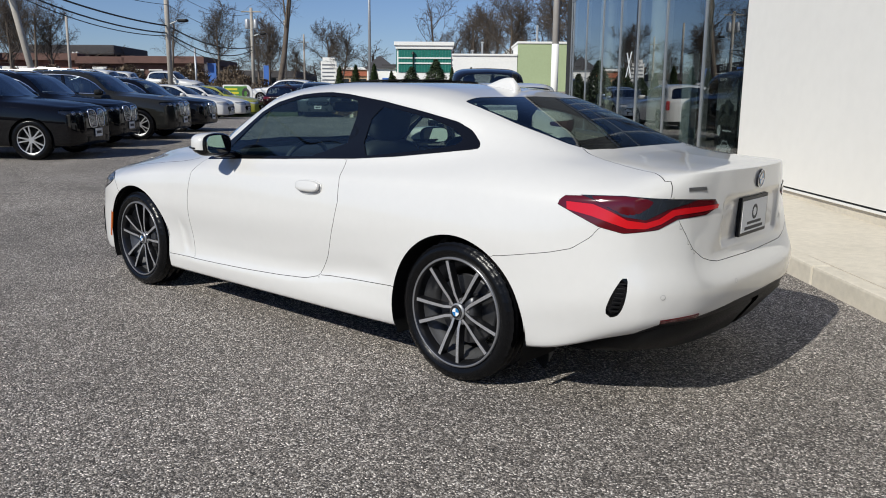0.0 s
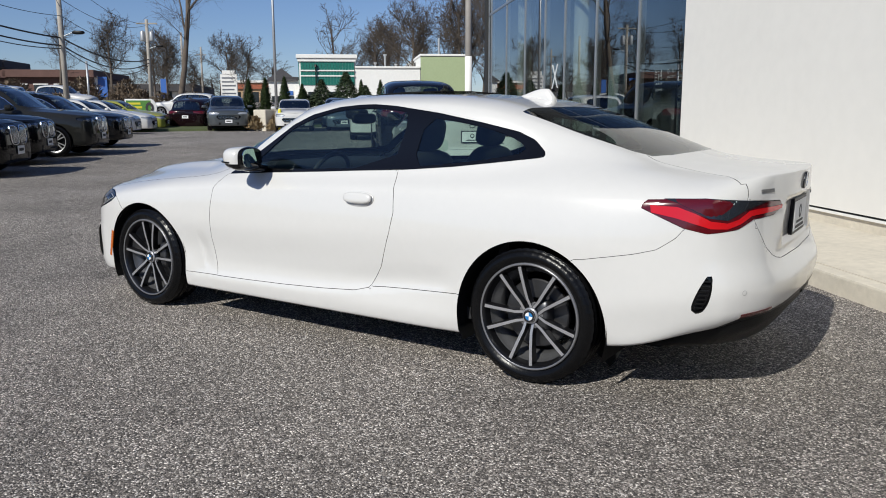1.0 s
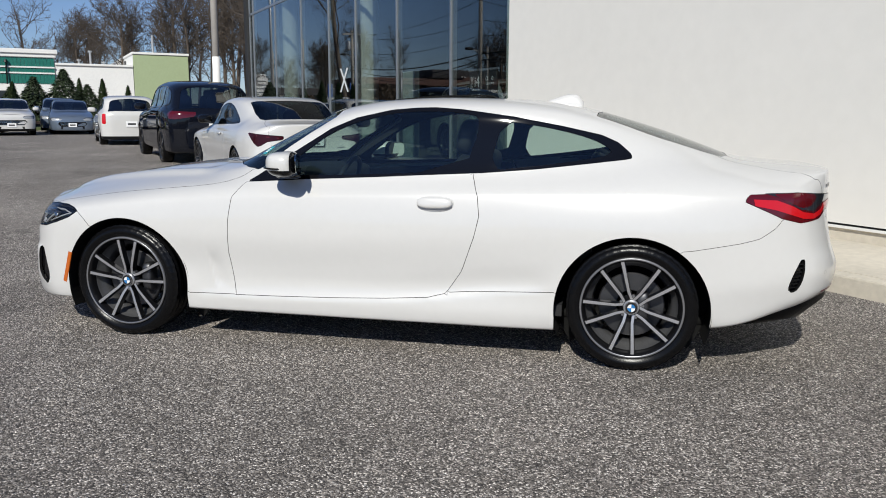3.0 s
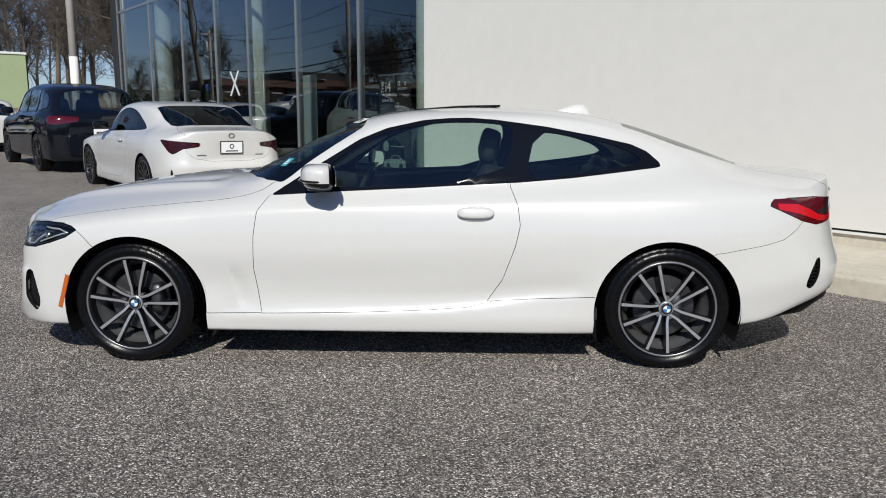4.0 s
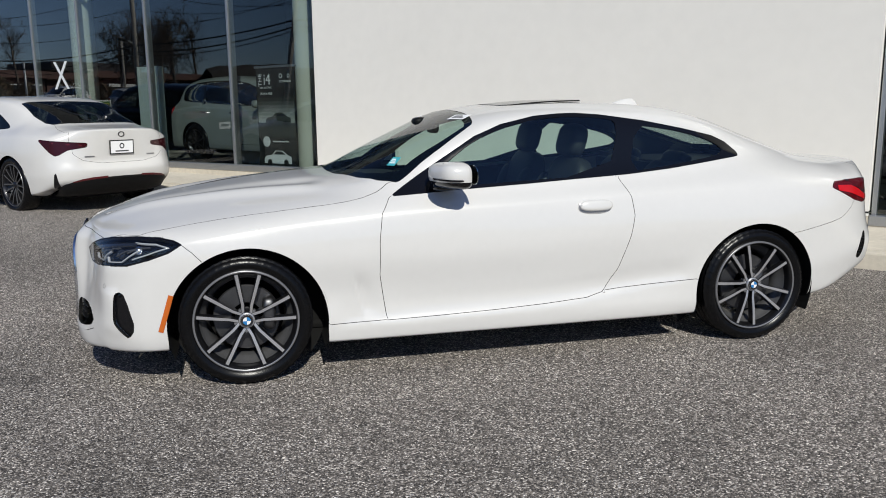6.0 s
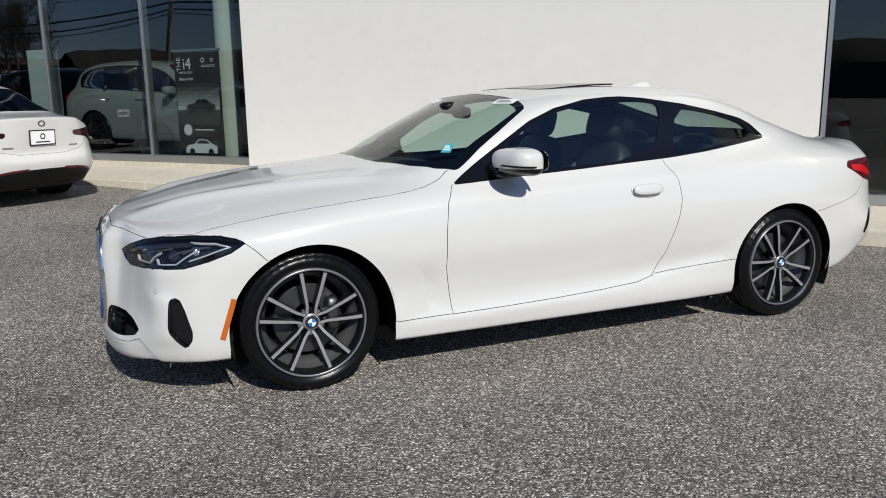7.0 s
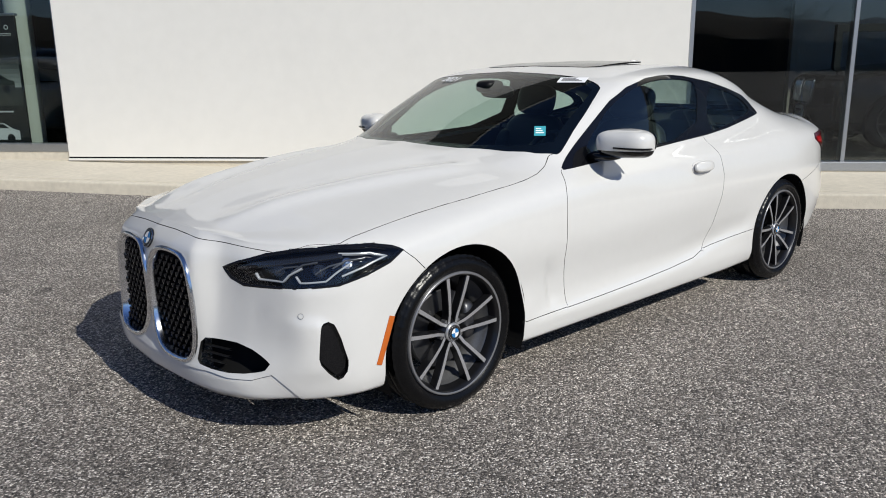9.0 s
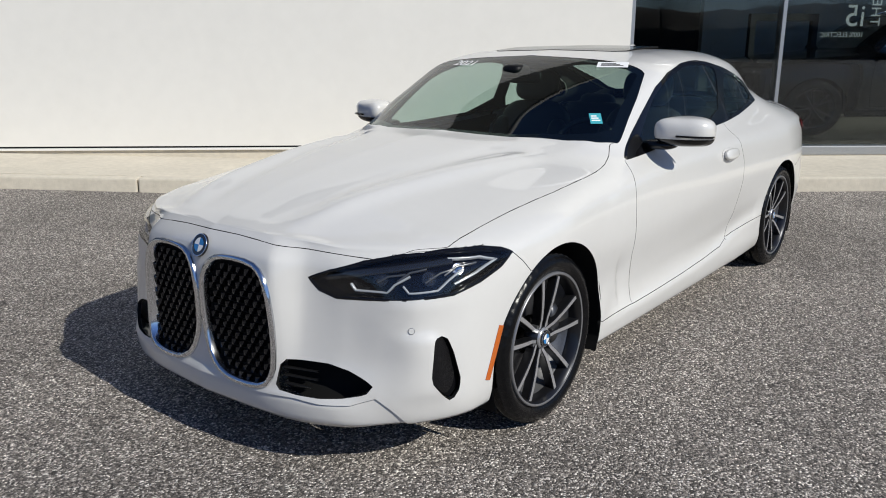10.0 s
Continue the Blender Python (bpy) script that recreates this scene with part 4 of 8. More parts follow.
# kidney grilles: chrome surround, black field, rows of small studs
STUD = material("stud", (0.024, 0.024, 0.026), 0.16, metal=0.6, coat=0.5)
stud_rng = random.Random(19)
for sd, side in ((-1, left), (1, right)):
    skin1.object("kidney", UNDERSIDE, coupe, gap=0, lip=0, lift=-.035, keep=side, title="grille_backing")
    pts, nrm = zip(*[skin1.at("front", a, b, sd, FACE) for a, b in KIDNEY])
    bm = bmesh.new()
    bead(bm, pts, nrm, .020, .012, inn=.035)
    ring = part("kidney_grille", bm, CHROME, coupe, "chrome kidney grille surround", smooth=True)
    bm = bmesh.new()
    row = 0
    z = .30
    while z < .70:
        y = .02 + (.0205 if row % 2 else 0)
        while y < .43:
            if inside(KIDNEY, np.array([(y, z)]))[0] < -.012:
                p, n = skin1.at("front", y, z, sd, FACE)
                m = frame_of(p - n * .012, n) @ pose(0, 0, 0, -18, 0, 0)
                k = stud_rng.uniform(.65, 1.0)
                rim3 = [bm.verts.new(m @ Vector(q)) for q in ((-.013 * k, .010, -.004), (.013 * k, .010, -.004), (.004, -.014 * k, -.004), (-.004, -.014 * k, -.004))]
                foot = [bm.verts.new(m @ Vector(q)) for q in ((-.011, .009, -.026), (.011, .009, -.026), (.003, -.012, -.026), (-.003, -.012, -.026))]
                tip = bm.verts.new(m @ Vector((.002 * (k - 1), .006, .006)))
                for i in range(4):
                    bm.faces.new((rim3[i], rim3[(i + 1) % 4], tip))
                    bm.faces.new((foot[i], foot[(i + 1) % 4], rim3[(i + 1) % 4], rim3[i]))
            y += .041
        row += 1
        z += .0262
    part("grille_studs", bm, STUD, ring, "rows of small gloss black studs")
    # lower intakes with slats, and the upright vents
    skin1.object("intake", UNDERSIDE, coupe, gap=0, lip=0, lift=-.07, keep=side, title="intake_backing")
    for z in (.312, .337, .362):
        bm = bmesh.new()
        line = [skin1.at("nose", a, z, sd, NOSE) for a in np.linspace(-.47, -.30 - abs(z - .35) * 1.2, 7)]
        bead(bm, [p - n * .02 for p, n in line], [n for _, n in line], .006, .006, False)
        part("intake_slat", bm, BLACK_TRIM, coupe)
    skin1.object("vent", BLACK_GLOSS, coupe, "black upright air vent", gap=0, lip=0, lift=-.02, keep=side, title="air_vent")
    # headlamps
    lamp = skin1.object("headlamp", LAMP_GLASS, coupe, "clear headlamp cover", gap=.001, lip=0, keep=side, title="headlamp")
    skin1.object("headlamp", BLACK_GLOSS, lamp, "black lamp housing", gap=0, lip=0, lift=-.032, keep=side, title="lamp_housing")
    edge = dense(HEADLAMP + [HEADLAMP[0]], 3)[:-1]
    line = [skin1.at("nose", a, b, sd, NOSE) for a, b in edge]
    bm = bmesh.new()
    bead(bm, [p - n * .003 for p, n in line], [n for _, n in line], .012, .004, True, .03)
    part("lamp_rim", bm, BLACK_GLOSS, lamp, smooth=True)
    for path in ([(-.15, .655), (-.13, .634), (.01, .638), (.045, .664), (.12, .694)], [(.085, .662), (.11, .641), (.25, .645), (.30, .672), (.37, .704)], [(.33, .658), (.44, .682), (.55, .716), (.46, .738), (.30, .742)], [(-.03, .668), (.02, .690), (.10, .700)], [(.06, .676), (.12, .706), (.20, .716)], [(.19, .672), (.26, .700), (.33, .712)], [(.28, .690), (.34, .718), (.44, .722)]):
        line = [skin1.at("nose", a, b, sd, NOSE) for a, b in dense(path, 5)]
        bm = bmesh.new()
        bead(bm, [p - n * .020 for p, n in line], [n for _, n in line], .007, .005, False, .006)
        inner_piece = path[0][1] > .665
        part("reflector" if inner_piece else "light_guide", bm, REFLECTOR if inner_piece else LED, lamp, "grey lamp reflector" if inner_piece else "clear light guide", smooth=True)
    for a, b, r in ((-.02, .68, .019), (.21, .686, .019), (.35, .712, .016)):
        p, n = skin1.at("nose", a, b, sd, NOSE)
        bm = bmesh.new()
        lathe(bm, [(.0001, .006), (r * .6, .004), (r, -.006), (r * 1.2, 0), (r * 1.25, -.02)], 20, "Z", frame_of(p - n * .022, n))
        part("projector", bm, CHROME if r < .018 else SMOKED, lamp, smooth=True)
    bm = bmesh.new()
    line = [skin1.at("nose", a, b, sd, NOSE) for a, b in dense([(-.26, .666), (-.08, .700), (.1, .722), (.32, .738)], 4)]
    bead(bm, [p - n * .02 for p, n in line], [n for _, n in line], .022, .004, False, .01)
    part("lamp_blade", bm, SMOKED, lamp, smooth=True)
    # tail lamps: dark red body, bright red bar, smoked upper window
    lamp = skin1.object("tail_lamp", RED_DARK, coupe, "dark red tail lamp", gap=.001, lip=.01, lift=.003, keep=side)
    bm = bmesh.new()
    up = [(2.547, 0.881), (2.677, 0.877), (2.767, 0.851), (2.847, 0.821), (2.947, 0.811), (3.027, 0.825), (3.107, 0.857), (3.187, 0.863), (3.327, 0.865), (3.447, 0.867)]
    dn = [(2.547, 0.851), (2.667, 0.831), (2.767, 0.807), (2.847, 0.789), (2.947, 0.787), (3.037, 0.804), (3.127, 0.835), (3.197, 0.839), (3.327, 0.843), (3.437, 0.851)]
    rows = []
    for line in (dense(up, 3), dense(dn, 3)):
        rows.append([bm.verts.new(p + n * .0055) for p, n in (skin1.at("tail", a, b, sd, TAIL) for a, b in line)])
    for i in range(len(rows[0]) - 1):
        bm.faces.new((rows[0][i], rows[0][i + 1], rows[1][i + 1], rows[1][i]))
    part("light_bar", bm, RED_LENS, lamp, "bright red light bar", smooth=True)
    bm = bmesh.new()
    rows = []
    for line in (dense([(2.62, .908), (2.82, .912), (3.0, .904), (3.15, .897), (3.28, .891)], 4), dense([(2.68, .893), (2.83, .834), (2.95, .822), (3.08, .860), (3.20, .878)], 4)):
        rows.append([bm.verts.new(p + n * .005) for p, n in (skin1.at("tail", a, b, sd, TAIL) for a, b in line)])
    for i in range(len(rows[0]) - 1):
        bm.faces.new((rows[0][i], rows[0][i + 1], rows[1][i + 1], rows[1][i]))
    part("smoked_window", bm, SMOKED, lamp, "smoked upper lens", smooth=True)
    # rear vents
    skin1.object("rear_vent", BLACK_GLOSS, coupe, "black upright rear vent", gap=0, lip=0, lift=-.018, keep=side, title="air_vent")
    for z in np.linspace(.455, .57, 7):
        p, n = skin1.at("tail", 2.785 + (z - .44) * .32, z, sd, TAIL)
        bm = boxed(-.016, .016, -.0025, .0025, -.012, -.002, .001, m=frame_of(p, n))
        part("vent_slat", bm, BLACK_PLASTIC, coupe)
    line = [skin1.at("side", a, b, sd, NOSE) for a, b in [(-.343, .484), (-.372, .394), (-.402, .304)]]
    bm = bmesh.new()
    bead(bm, [p for p, _ in line], [n for _, n in line], .024, .004, False, .004)
    part("marker_lamp", bm, AMBER, coupe, "amber side marker lamp")
    # parking sensors, door handle, red reflector
    for kind, a, b, w in (("nose", .12, .523, NOSE), ("tail", 3.05, .521, TAIL), ("tail", 3.60, .538, TAIL)):
        p, n = skin1.at(kind, a, b, sd, w)
        bm = bmesh.new()
        lathe(bm, [(.0001, .0008), (.0085, .0008), (.0095, 0.0002)], 20, "Z", frame_of(p, n))
        lathe(bm, [(.0098, .0003), (.0112, .0003)], 20, "Z", frame_of(p, n))
        part("parking_sensor", bm, WHITE_PAINT, coupe)
        bm = bmesh.new()
        lathe(bm, [(.0094, .0011), (.0108, .0011)], 20, "Z", frame_of(p, n))
        part("sensor_ring", bm, STEEL, coupe)
    p, n = skin1.at("side", 1.841, .823, sd, LOWER)
    fr = frame_of(p, n)
    bm = bmesh.new()
    blob(bm, (0, 0, .002), (.098, .040, .006), .8, m=fr)
    well = part("handle_recess", bm, WHITE_PAINT, coupe, smooth=True)
    bm = bmesh.new()
    blob(bm, (0, .002, .020), (.094, .030, .016), .72, m=fr)
    box(bm, -.085, -.06, -.01, .02, 0, .02, .004, fr)
    box(bm, .06, .085, -.01, .02, 0, .02, .004, fr)
    part("door_handle", bm, WHITE_PAINT, coupe, smooth=True)
    bm = bmesh.new()
    line = [skin1.at("tail", a, b, sd, TAIL) for a, b in dense([(3.05, .415), (3.2, .424), (3.30, .428)], 4)]
    bead(bm, [p for p, _ in line], [n for _, n in line], .022, .004, False)
    part("reflector", bm, RED_DARK, coupe, "red rear reflector")
    rear_valance(skin1, coupe, [(2.80, .275), (2.90, .335), (3.0, .380), (3.1, .402), (3.3, .418), (3.5, .432), (3.7, .44), (3.86, .445)], TAIL, sd, 3.2)
    # door mirror
    s = sd
    bm = bmesh.new()
    blob(bm, (1.03, s * .955, 1.018), (.088, .122, .066), .62, 36, 20)
    for v in bm.verts:
        k = (v.co.x - 1.03) / .088
        v.co.z += -.010 * k * abs(v.co.y - s * .955) / .12 + (.008 if v.co.z > 1.018 else -.004) * k
        v.co.x += .03 * (abs(v.co.y) - .955) / .12 * (1 if k < 0 else .4)
    mirror = new("door_mirror")
    mirror.parent = coupe
    cap = bm.copy()
    whole = lambda m: m.verts[:] + m.edges[:] + m.faces[:]
    bmesh.ops.bisect_plane(cap, geom=whole(cap), plane_co=(0, 0, .990), plane_no=(0, 0, -1), clear_outer=True)
    bmesh.ops.bisect_plane(cap, geom=whole(cap), plane_co=(1.082, s * .955, 0), plane_no=(1, -s * .25, 0), clear_outer=True)
    part("mirror_cap", cap, WHITE_PAINT, mirror, "white painted mirror cap", smooth=True)
    back = bm.copy()
    bmesh.ops.bisect_plane(back, geom=whole(back), plane_co=(1.080, s * .955, 0), plane_no=(-1, s * .25, 0), clear_outer=True)
    bmesh.ops.bisect_plane(back, geom=whole(back), plane_co=(1.106, s * .955, 0), plane_no=(1, -s * .25, 0), clear_outer=True)
    bmesh.ops.holes_fill(back, edges=[e for e in back.edges if e.is_boundary])
    bmesh.ops.scale(back, vec=(1, .98, .98), space=Matrix.Translation((0, -s * .955, -1.018)), verts=back.verts)
    part("mirror_frame", back, BLACK_GLOSS, mirror)
    bmesh.ops.bisect_plane(bm, geom=whole(bm), plane_co=(0, 0, .992), plane_no=(0, 0, 1), clear_outer=True)
    bmesh.ops.scale(bm, vec=(.985, .985, 1), space=Matrix.Translation((-1.03, -s * .955, 0)), verts=bm.verts)
    part("mirror_base", bm, BLACK_GLOSS, mirror, smooth=True)
    bm = bmesh.new()
    line = [Vector((1.03 + .0905 * math.cos(a), s * (.955 + .1245 * math.sin(a)), 1.000 - .004 * math.cos(a))) for a in np.linspace(.2 * math.pi, math.pi * 1.02, 14)]
    bead(bm, line, [Vector((math.cos(a), s * math.sin(a), 0)) for a in np.linspace(.2 * math.pi, math.pi * 1.02, 14)], .009, .004, False, .004)
    part("indicator", bm, BLACK_GLOSS, mirror)
    bm = bmesh.new()
    blob(bm, (1.02, s * .845, .955), (.07, .075, .022), .7)
    part("mirror_foot", bm, BLACK_GLOSS, mirror, smooth=True)
    bm = bmesh.new()
    oval = [(.100 * math.copysign(abs(math.cos(t)) ** .55, math.cos(t)), .051 * math.copysign(abs(math.sin(t)) ** .6, math.sin(t))) for t in np.linspace(0, 2 * math.pi, 33)[:-1]]
    face = bm.faces.new([bm.verts.new((0, y, z)) for y, z in oval])
    grown = bmesh.ops.extrude_face_region(bm, geom=[face])
    bmesh.ops.translate(bm, vec=(.004, 0, 0), verts=[v for v in grown["geom"] if isinstance(v, bmesh.types.BMVert)])
    bmesh.ops.transform(bm, matrix=pose(1.106, s * .955, 1.021, 0, -2, -s * 19), verts=bm.verts)
    part("mirror_glass", bm, MIRROR, mirror, "green-tinted mirror glass")
    # wheels, wells and brakes
    for x, y, ph, cz, r in ((0, .787, 4, .308, .392), (2.851, .797, -26, .303, .390)):
        w = build_wheel(coupe, phase=ph if s < 0 else -ph)
        w.matrix_basis = Matrix.Translation((x, s * y, .325)) @ (Matrix.Rotation(math.pi, 4, "Z") if s > 0 else Matrix())
        bm = bmesh.new()
        blob(bm, (.055 if x else .11, -.02, .02 if not x else -.0), (.035, .05, .085), .6)
        part("brake_caliper", bm, DISC, w, smooth=True)
        bm = bmesh.new()
        lathe(bm, [(r, .012), (r + .004, .30), (.05, .30)], 64, "Y")
        bmesh.ops.delete(bm, geom=[f for f in bm.faces if f.calc_center_median().z < -.14], context="FACES")
        if s > 0:
            bmesh.ops.scale(bm, vec=(1, -1, 1), verts=bm.verts)
        bmesh.ops.translate(bm, vec=(x + (.018 if not x else -.004), s * .905, cz), verts=bm.verts)
        part("wheel_well", bm, UNDERSIDE, coupe)

# badges, plate, aerial, tail pipes, floor pan
p, n = skin1.at("front", 0.0, .722, -1, lambda s: (s.P[..., 0] < -.6) & (s.level < 56))
badge_disc(coupe, frame_of(p + n * .004, n), .040)
p, n = skin1.at("front", 0.0, .948, -1, lambda s: s.P[..., 0] > 3.5)
badge_disc(coupe, frame_of(p + n * .004, n), .040)
pl_p, _ = skin1.at("front", 0.0, .80, -1, lambda s: s.P[..., 0] > 3.5)
PLATE = pose(pl_p.x + .012, 0, .785, 91, 0, 90)
plate = part("plate_holder", boxed(-.163, .163, -.086, .086, -.012, .006, .003, m=PLATE), BLACK_TRIM, coupe, "dealer plate in a dark frame")
part("plate", boxed(-.15, .15, -.07, .07, .0065, .008, m=PLATE), PAPER, plate, "white dealer plate")
bm = bmesh.new()
lathe(bm, [(.034, .0085), (.030, .0095), (.022, .0095), (.020, .0085)], 28, "Z", PLATE @ Matrix.Translation((0, .014, 0)))
part("plate_mark", bm, INK, plate)
part("plate_bar", boxed(-.085, .085, -.038, -.026, .0083, .0092, m=PLATE), INK, plate)
part("plate_bar", boxed(-.11, .11, -.062, -.048, .0083, .0092, m=PLATE), INK, plate)
p, n = skin1.at("tail", 3.28, .935, -1, lambda s: s.P[..., 0] > 3.5)
part("model_badge", boxed(-.05, .05, -.008, .008, 0, .003, .001, m=frame_of(p, n)), STEEL, coupe)
bm = bmesh.new()
for i in range(13):
    t = i / 12
    x, hgt, wid = 2.31 + .235 * t, .066 * math.sin(min(1, t * 1.15) * math.pi / 2) ** 1.3 * (1 if t < .85 else 1 - (t - .85) / .15 * .55), .024 * math.sin(max(.02, t) ** .6 * math.pi * .62)
    base = float(pchip(*zip(*COUPE_TOP))(np.array([x]))[0]) - .004
    ring = [bm.verts.new((x, wid * math.cos(a) * (1 - .55 * max(0, math.sin(a)) ** 2), base + hgt * max(0, math.sin(a)) ** .8)) for a in np.linspace(0, math.pi, 11)]
    if i:
        for k in range(10):
            bm.faces.new((old[k], ring[k], ring[k + 1], old[k + 1]))
    old = ring
bm.faces.new(old)
part("roof_aerial", bm, WHITE_PAINT, coupe, smooth=True)
for s in (-1, 1):
    bm = bmesh.new()
    lathe(bm, [(.036, 0), (.042, .002), (.042, .12), (.034, .12), (.034, .0)], 24, "X", Matrix.Translation((3.57, s * .48, .36)))
    part("tail_pipe", bm, BLACK_TRIM, coupe)
part("floor_pan", boxed(-.45, 3.40, -.62, .62, .19, .24, .02), UNDERSIDE, coupe)
part("cabin_floor", boxed(.55, 2.5, -.80, .80, .24, .30), CABIN, coupe)
part("bulkhead", boxed(.50, .56, -.68, .68, .3, .82), CABIN, coupe)
part("parcel_shelf", boxed(2.62, 3.42, -.60, .60, .985, 1.0, .005), CABIN, coupe)
part("cargo_wall", boxed(2.58, 2.64, -.70, .70, .3, .99), CABIN, coupe)
bm = bmesh.new()
blob(bm, (.78, 0, .86), (.26, .76, .10), .5)
box(bm, .98, 1.10, -.10, .10, .45, .80, .03)
part("dashboard", bm, CABIN, coupe, smooth=True)
bm = bmesh.new()
lathe(bm, [(.172 + .015 * math.cos(a), .015 * math.sin(a)) for a in np.linspace(0, 2 * math.pi, 9)], 32, "X", pose(1.17, -.37, .865, 0, 22, 0))
box(bm, -.012, .012, -.165, .165, -.018, .018, .004, pose(1.175, -.37, .865, 0, 22, 0))
blob(bm, (0, 0, 0), (.03, .065, .055), .7, m=pose(1.17, -.37, .865, 0, 22, 0))
part("steering_wheel", bm, LEATHER, coupe, smooth=True)


def seat(x, y, name="front_seat"):
    bm = bmesh.new()
    blob(bm, (x, y, .46), (.27, .25, .10), .5)
    st = part(name, bm, LEATHER, coupe, smooth=True)
    bm = bmesh.new()
    blob(bm, (0, 0, .29), (.075, .25, .33), .5, m=pose(x + .25, y, .46, 0, 16, 0))
    blob(bm, (-.05, .2, .25), (.06, .06, .25), .6, m=pose(x + .25, y, .46, 0, 16, 0))
    blob(bm, (-.05, -.2, .25), (.06, .06, .25), .6, m=pose(x + .25, y, .46, 0, 16, 0))
    part("backrest", bm, LEATHER, st, smooth=True)
    bm = bmesh.new()
    blob(bm, (-.02, 0, .71), (.055, .145, .10), .6, m=pose(x + .25, y, .46, 0, 14, 0))
    part("headrest", bm, LEATHER, st, smooth=True)
    return st


seat(1.52, -.37)
seat(1.52, .37)
bm = bmesh.new()
blob(bm, (2.25, 0, .50), (.25, .62, .10), .5)
rear = part("rear_seat", bm, LEATHER, coupe, smooth=True)
for y in (-.32, .32):
    bm = bmesh.new()
    blob(bm, (0, 0, .26), (.07, .29, .30), .5, m=pose(2.42, y, .50, 0, 24, 0))
    blob(bm, (0, 0, .56), (.05, .13, .06), .6, m=pose(2.42, y, .50, 0, 24, 0))
    part("backrest", bm, LEATHER, rear, smooth=True)
# inner mirror, stickers and year on the screen
bm = bmesh.new()
blob(bm, (1.16, 0, 1.235), (.02, .12, .035), .6)
blob(bm, (1.10, 0, 1.265), (.07, .06, .035), .6)
part("rear_view_mirror", bm, BLACK_PLASTIC, coupe, smooth=True)
SCREEN = lambda s: (s.level > 52) & (s.P[..., 0] < 1.45)
for name, x, y, w, h, mat in (("price_sticker", 1.195, .50, .075, .032, PAPER), ("inspection_sticker", .80, .625, .027, .035, TEAL)):
    p, n = skin1.at("top", x, y, -1, SCREEN)
    st = part(name, boxed(-w, w, -h, h, .0, .0012, m=frame_of(p + n * .0012, n)), mat, coupe)
    for k in range(3):
        part("print_line", boxed(-w * .75, w * (.7 - .25 * k), -h * .5 + k * h * .42, -h * .28 + k * h * .42, .0015, .0022, m=frame_of(p + n * .0012, n)), INK if mat is PAPER else PAPER, st)
p, n = skin1.at("top", 1.15, .36, 1, SCREEN)
fc = bpy.data.curves.new("year_lettering", "FONT")
fc.body, fc.size, fc.align_x, fc.align_y, fc.extrude = "2021", .085, "CENTER", "CENTER", .0006
yr = new("year_lettering", fc)
yr.data.materials.append(PAPER)
yr.parent = coupe
yr.matrix_basis = frame_of(p + n * .003, n)


# Showroom glazing on both sides of the rendered wall, with the dark room behind
def glazing(name, a0, a1, mullions, sill, head, transom=None):
    """A curtain wall between a0 and a1 along the front: frame, posts, panes."""
    w = thing(name, "tall showroom window of dark glass in grey aluminium frames", "window", FRONT.copy(), kind="structure")
    part("window_sill", boxed(a0, a1, GLAZE_N - .09, GLAZE_N + .10, sill - .10, sill, .006), ALUMINIUM, w)
    part("window_head", boxed(a0, a1, GLAZE_N - .05, GLAZE_N + .10, head, head + .14, .006), ALUMINIUM, w)
    edges = sorted({a0 + .035, a1 - .035, *mullions})
    for a in edges:
        part("mullion", boxed(a - .022, a + .022, GLAZE_N - .022, GLAZE_N + .11, sill, head, .004), ALUMINIUM, w)
    for a, b in zip(edges, edges[1:]):
        part("pane", boxed(a + .021, b - .021, GLAZE_N + .0, GLAZE_N + .012, sill, head), SHOP_GLASS, w)
        if transom:
            part("transom", boxed(a + .023, b - .023, GLAZE_N - .018, GLAZE_N + .06, transom - .035, transom + .035, .004), ALUMINIUM, w)
    return w


glazing("window_1", -20.6, WA0 - .004, (-20.13, -17.70, -15.25, -13.11, -11.36, -9.146, -6.886), .47, 5.5, 4.5)
glazing("window_2", WA1 + .004, 16.0, (4.38, 6.45, 8.5, 10.6, 12.7), .27, 5.5)
plinth = part("plinth", boxed(-20.6, WA0 - .004, WALL_N + .02, WALL_N + .3, -.1, .37, .004), CONCRETE)
plinth.matrix_basis = FRONT
tagged(plinth, "beige concrete plinth below the showroom window", "plinth", kind="structure")
plinth = part("plinth", boxed(WA1 + .004, 16, WALL_N + .02, WALL_N + .3, -.1, .17, .004), CONCRETE)
plinth.matrix_basis = FRONT
tagged(plinth, "beige concrete plinth below the showroom window", "plinth", kind="structure")
# dark panelled band along the whole front, up to the coping
BAND_METAL = material("band_metal", (0.10, 0.098, 0.085), 0.5, vary=0.08, scale=.6)
band = part("fascia", boxed(-20.6, 16.0, WALL_N + .006, WALL_N + .35, BAND + .006, WALL_TOP), BAND_METAL)
band.matrix_basis = FRONT
tagged(band, "dark bronze metal band along the top of the showroom", "fascia", kind="structure")


def room(name, label, x0, x1, y0, y1, z0, z1, mat):
    o = part(name, boxed(x0, x1, y0, y1, z0, z1), mat)
    o.matrix_basis = FRONT
    return tagged(o, label, name.split("_")[0], kind="structure")


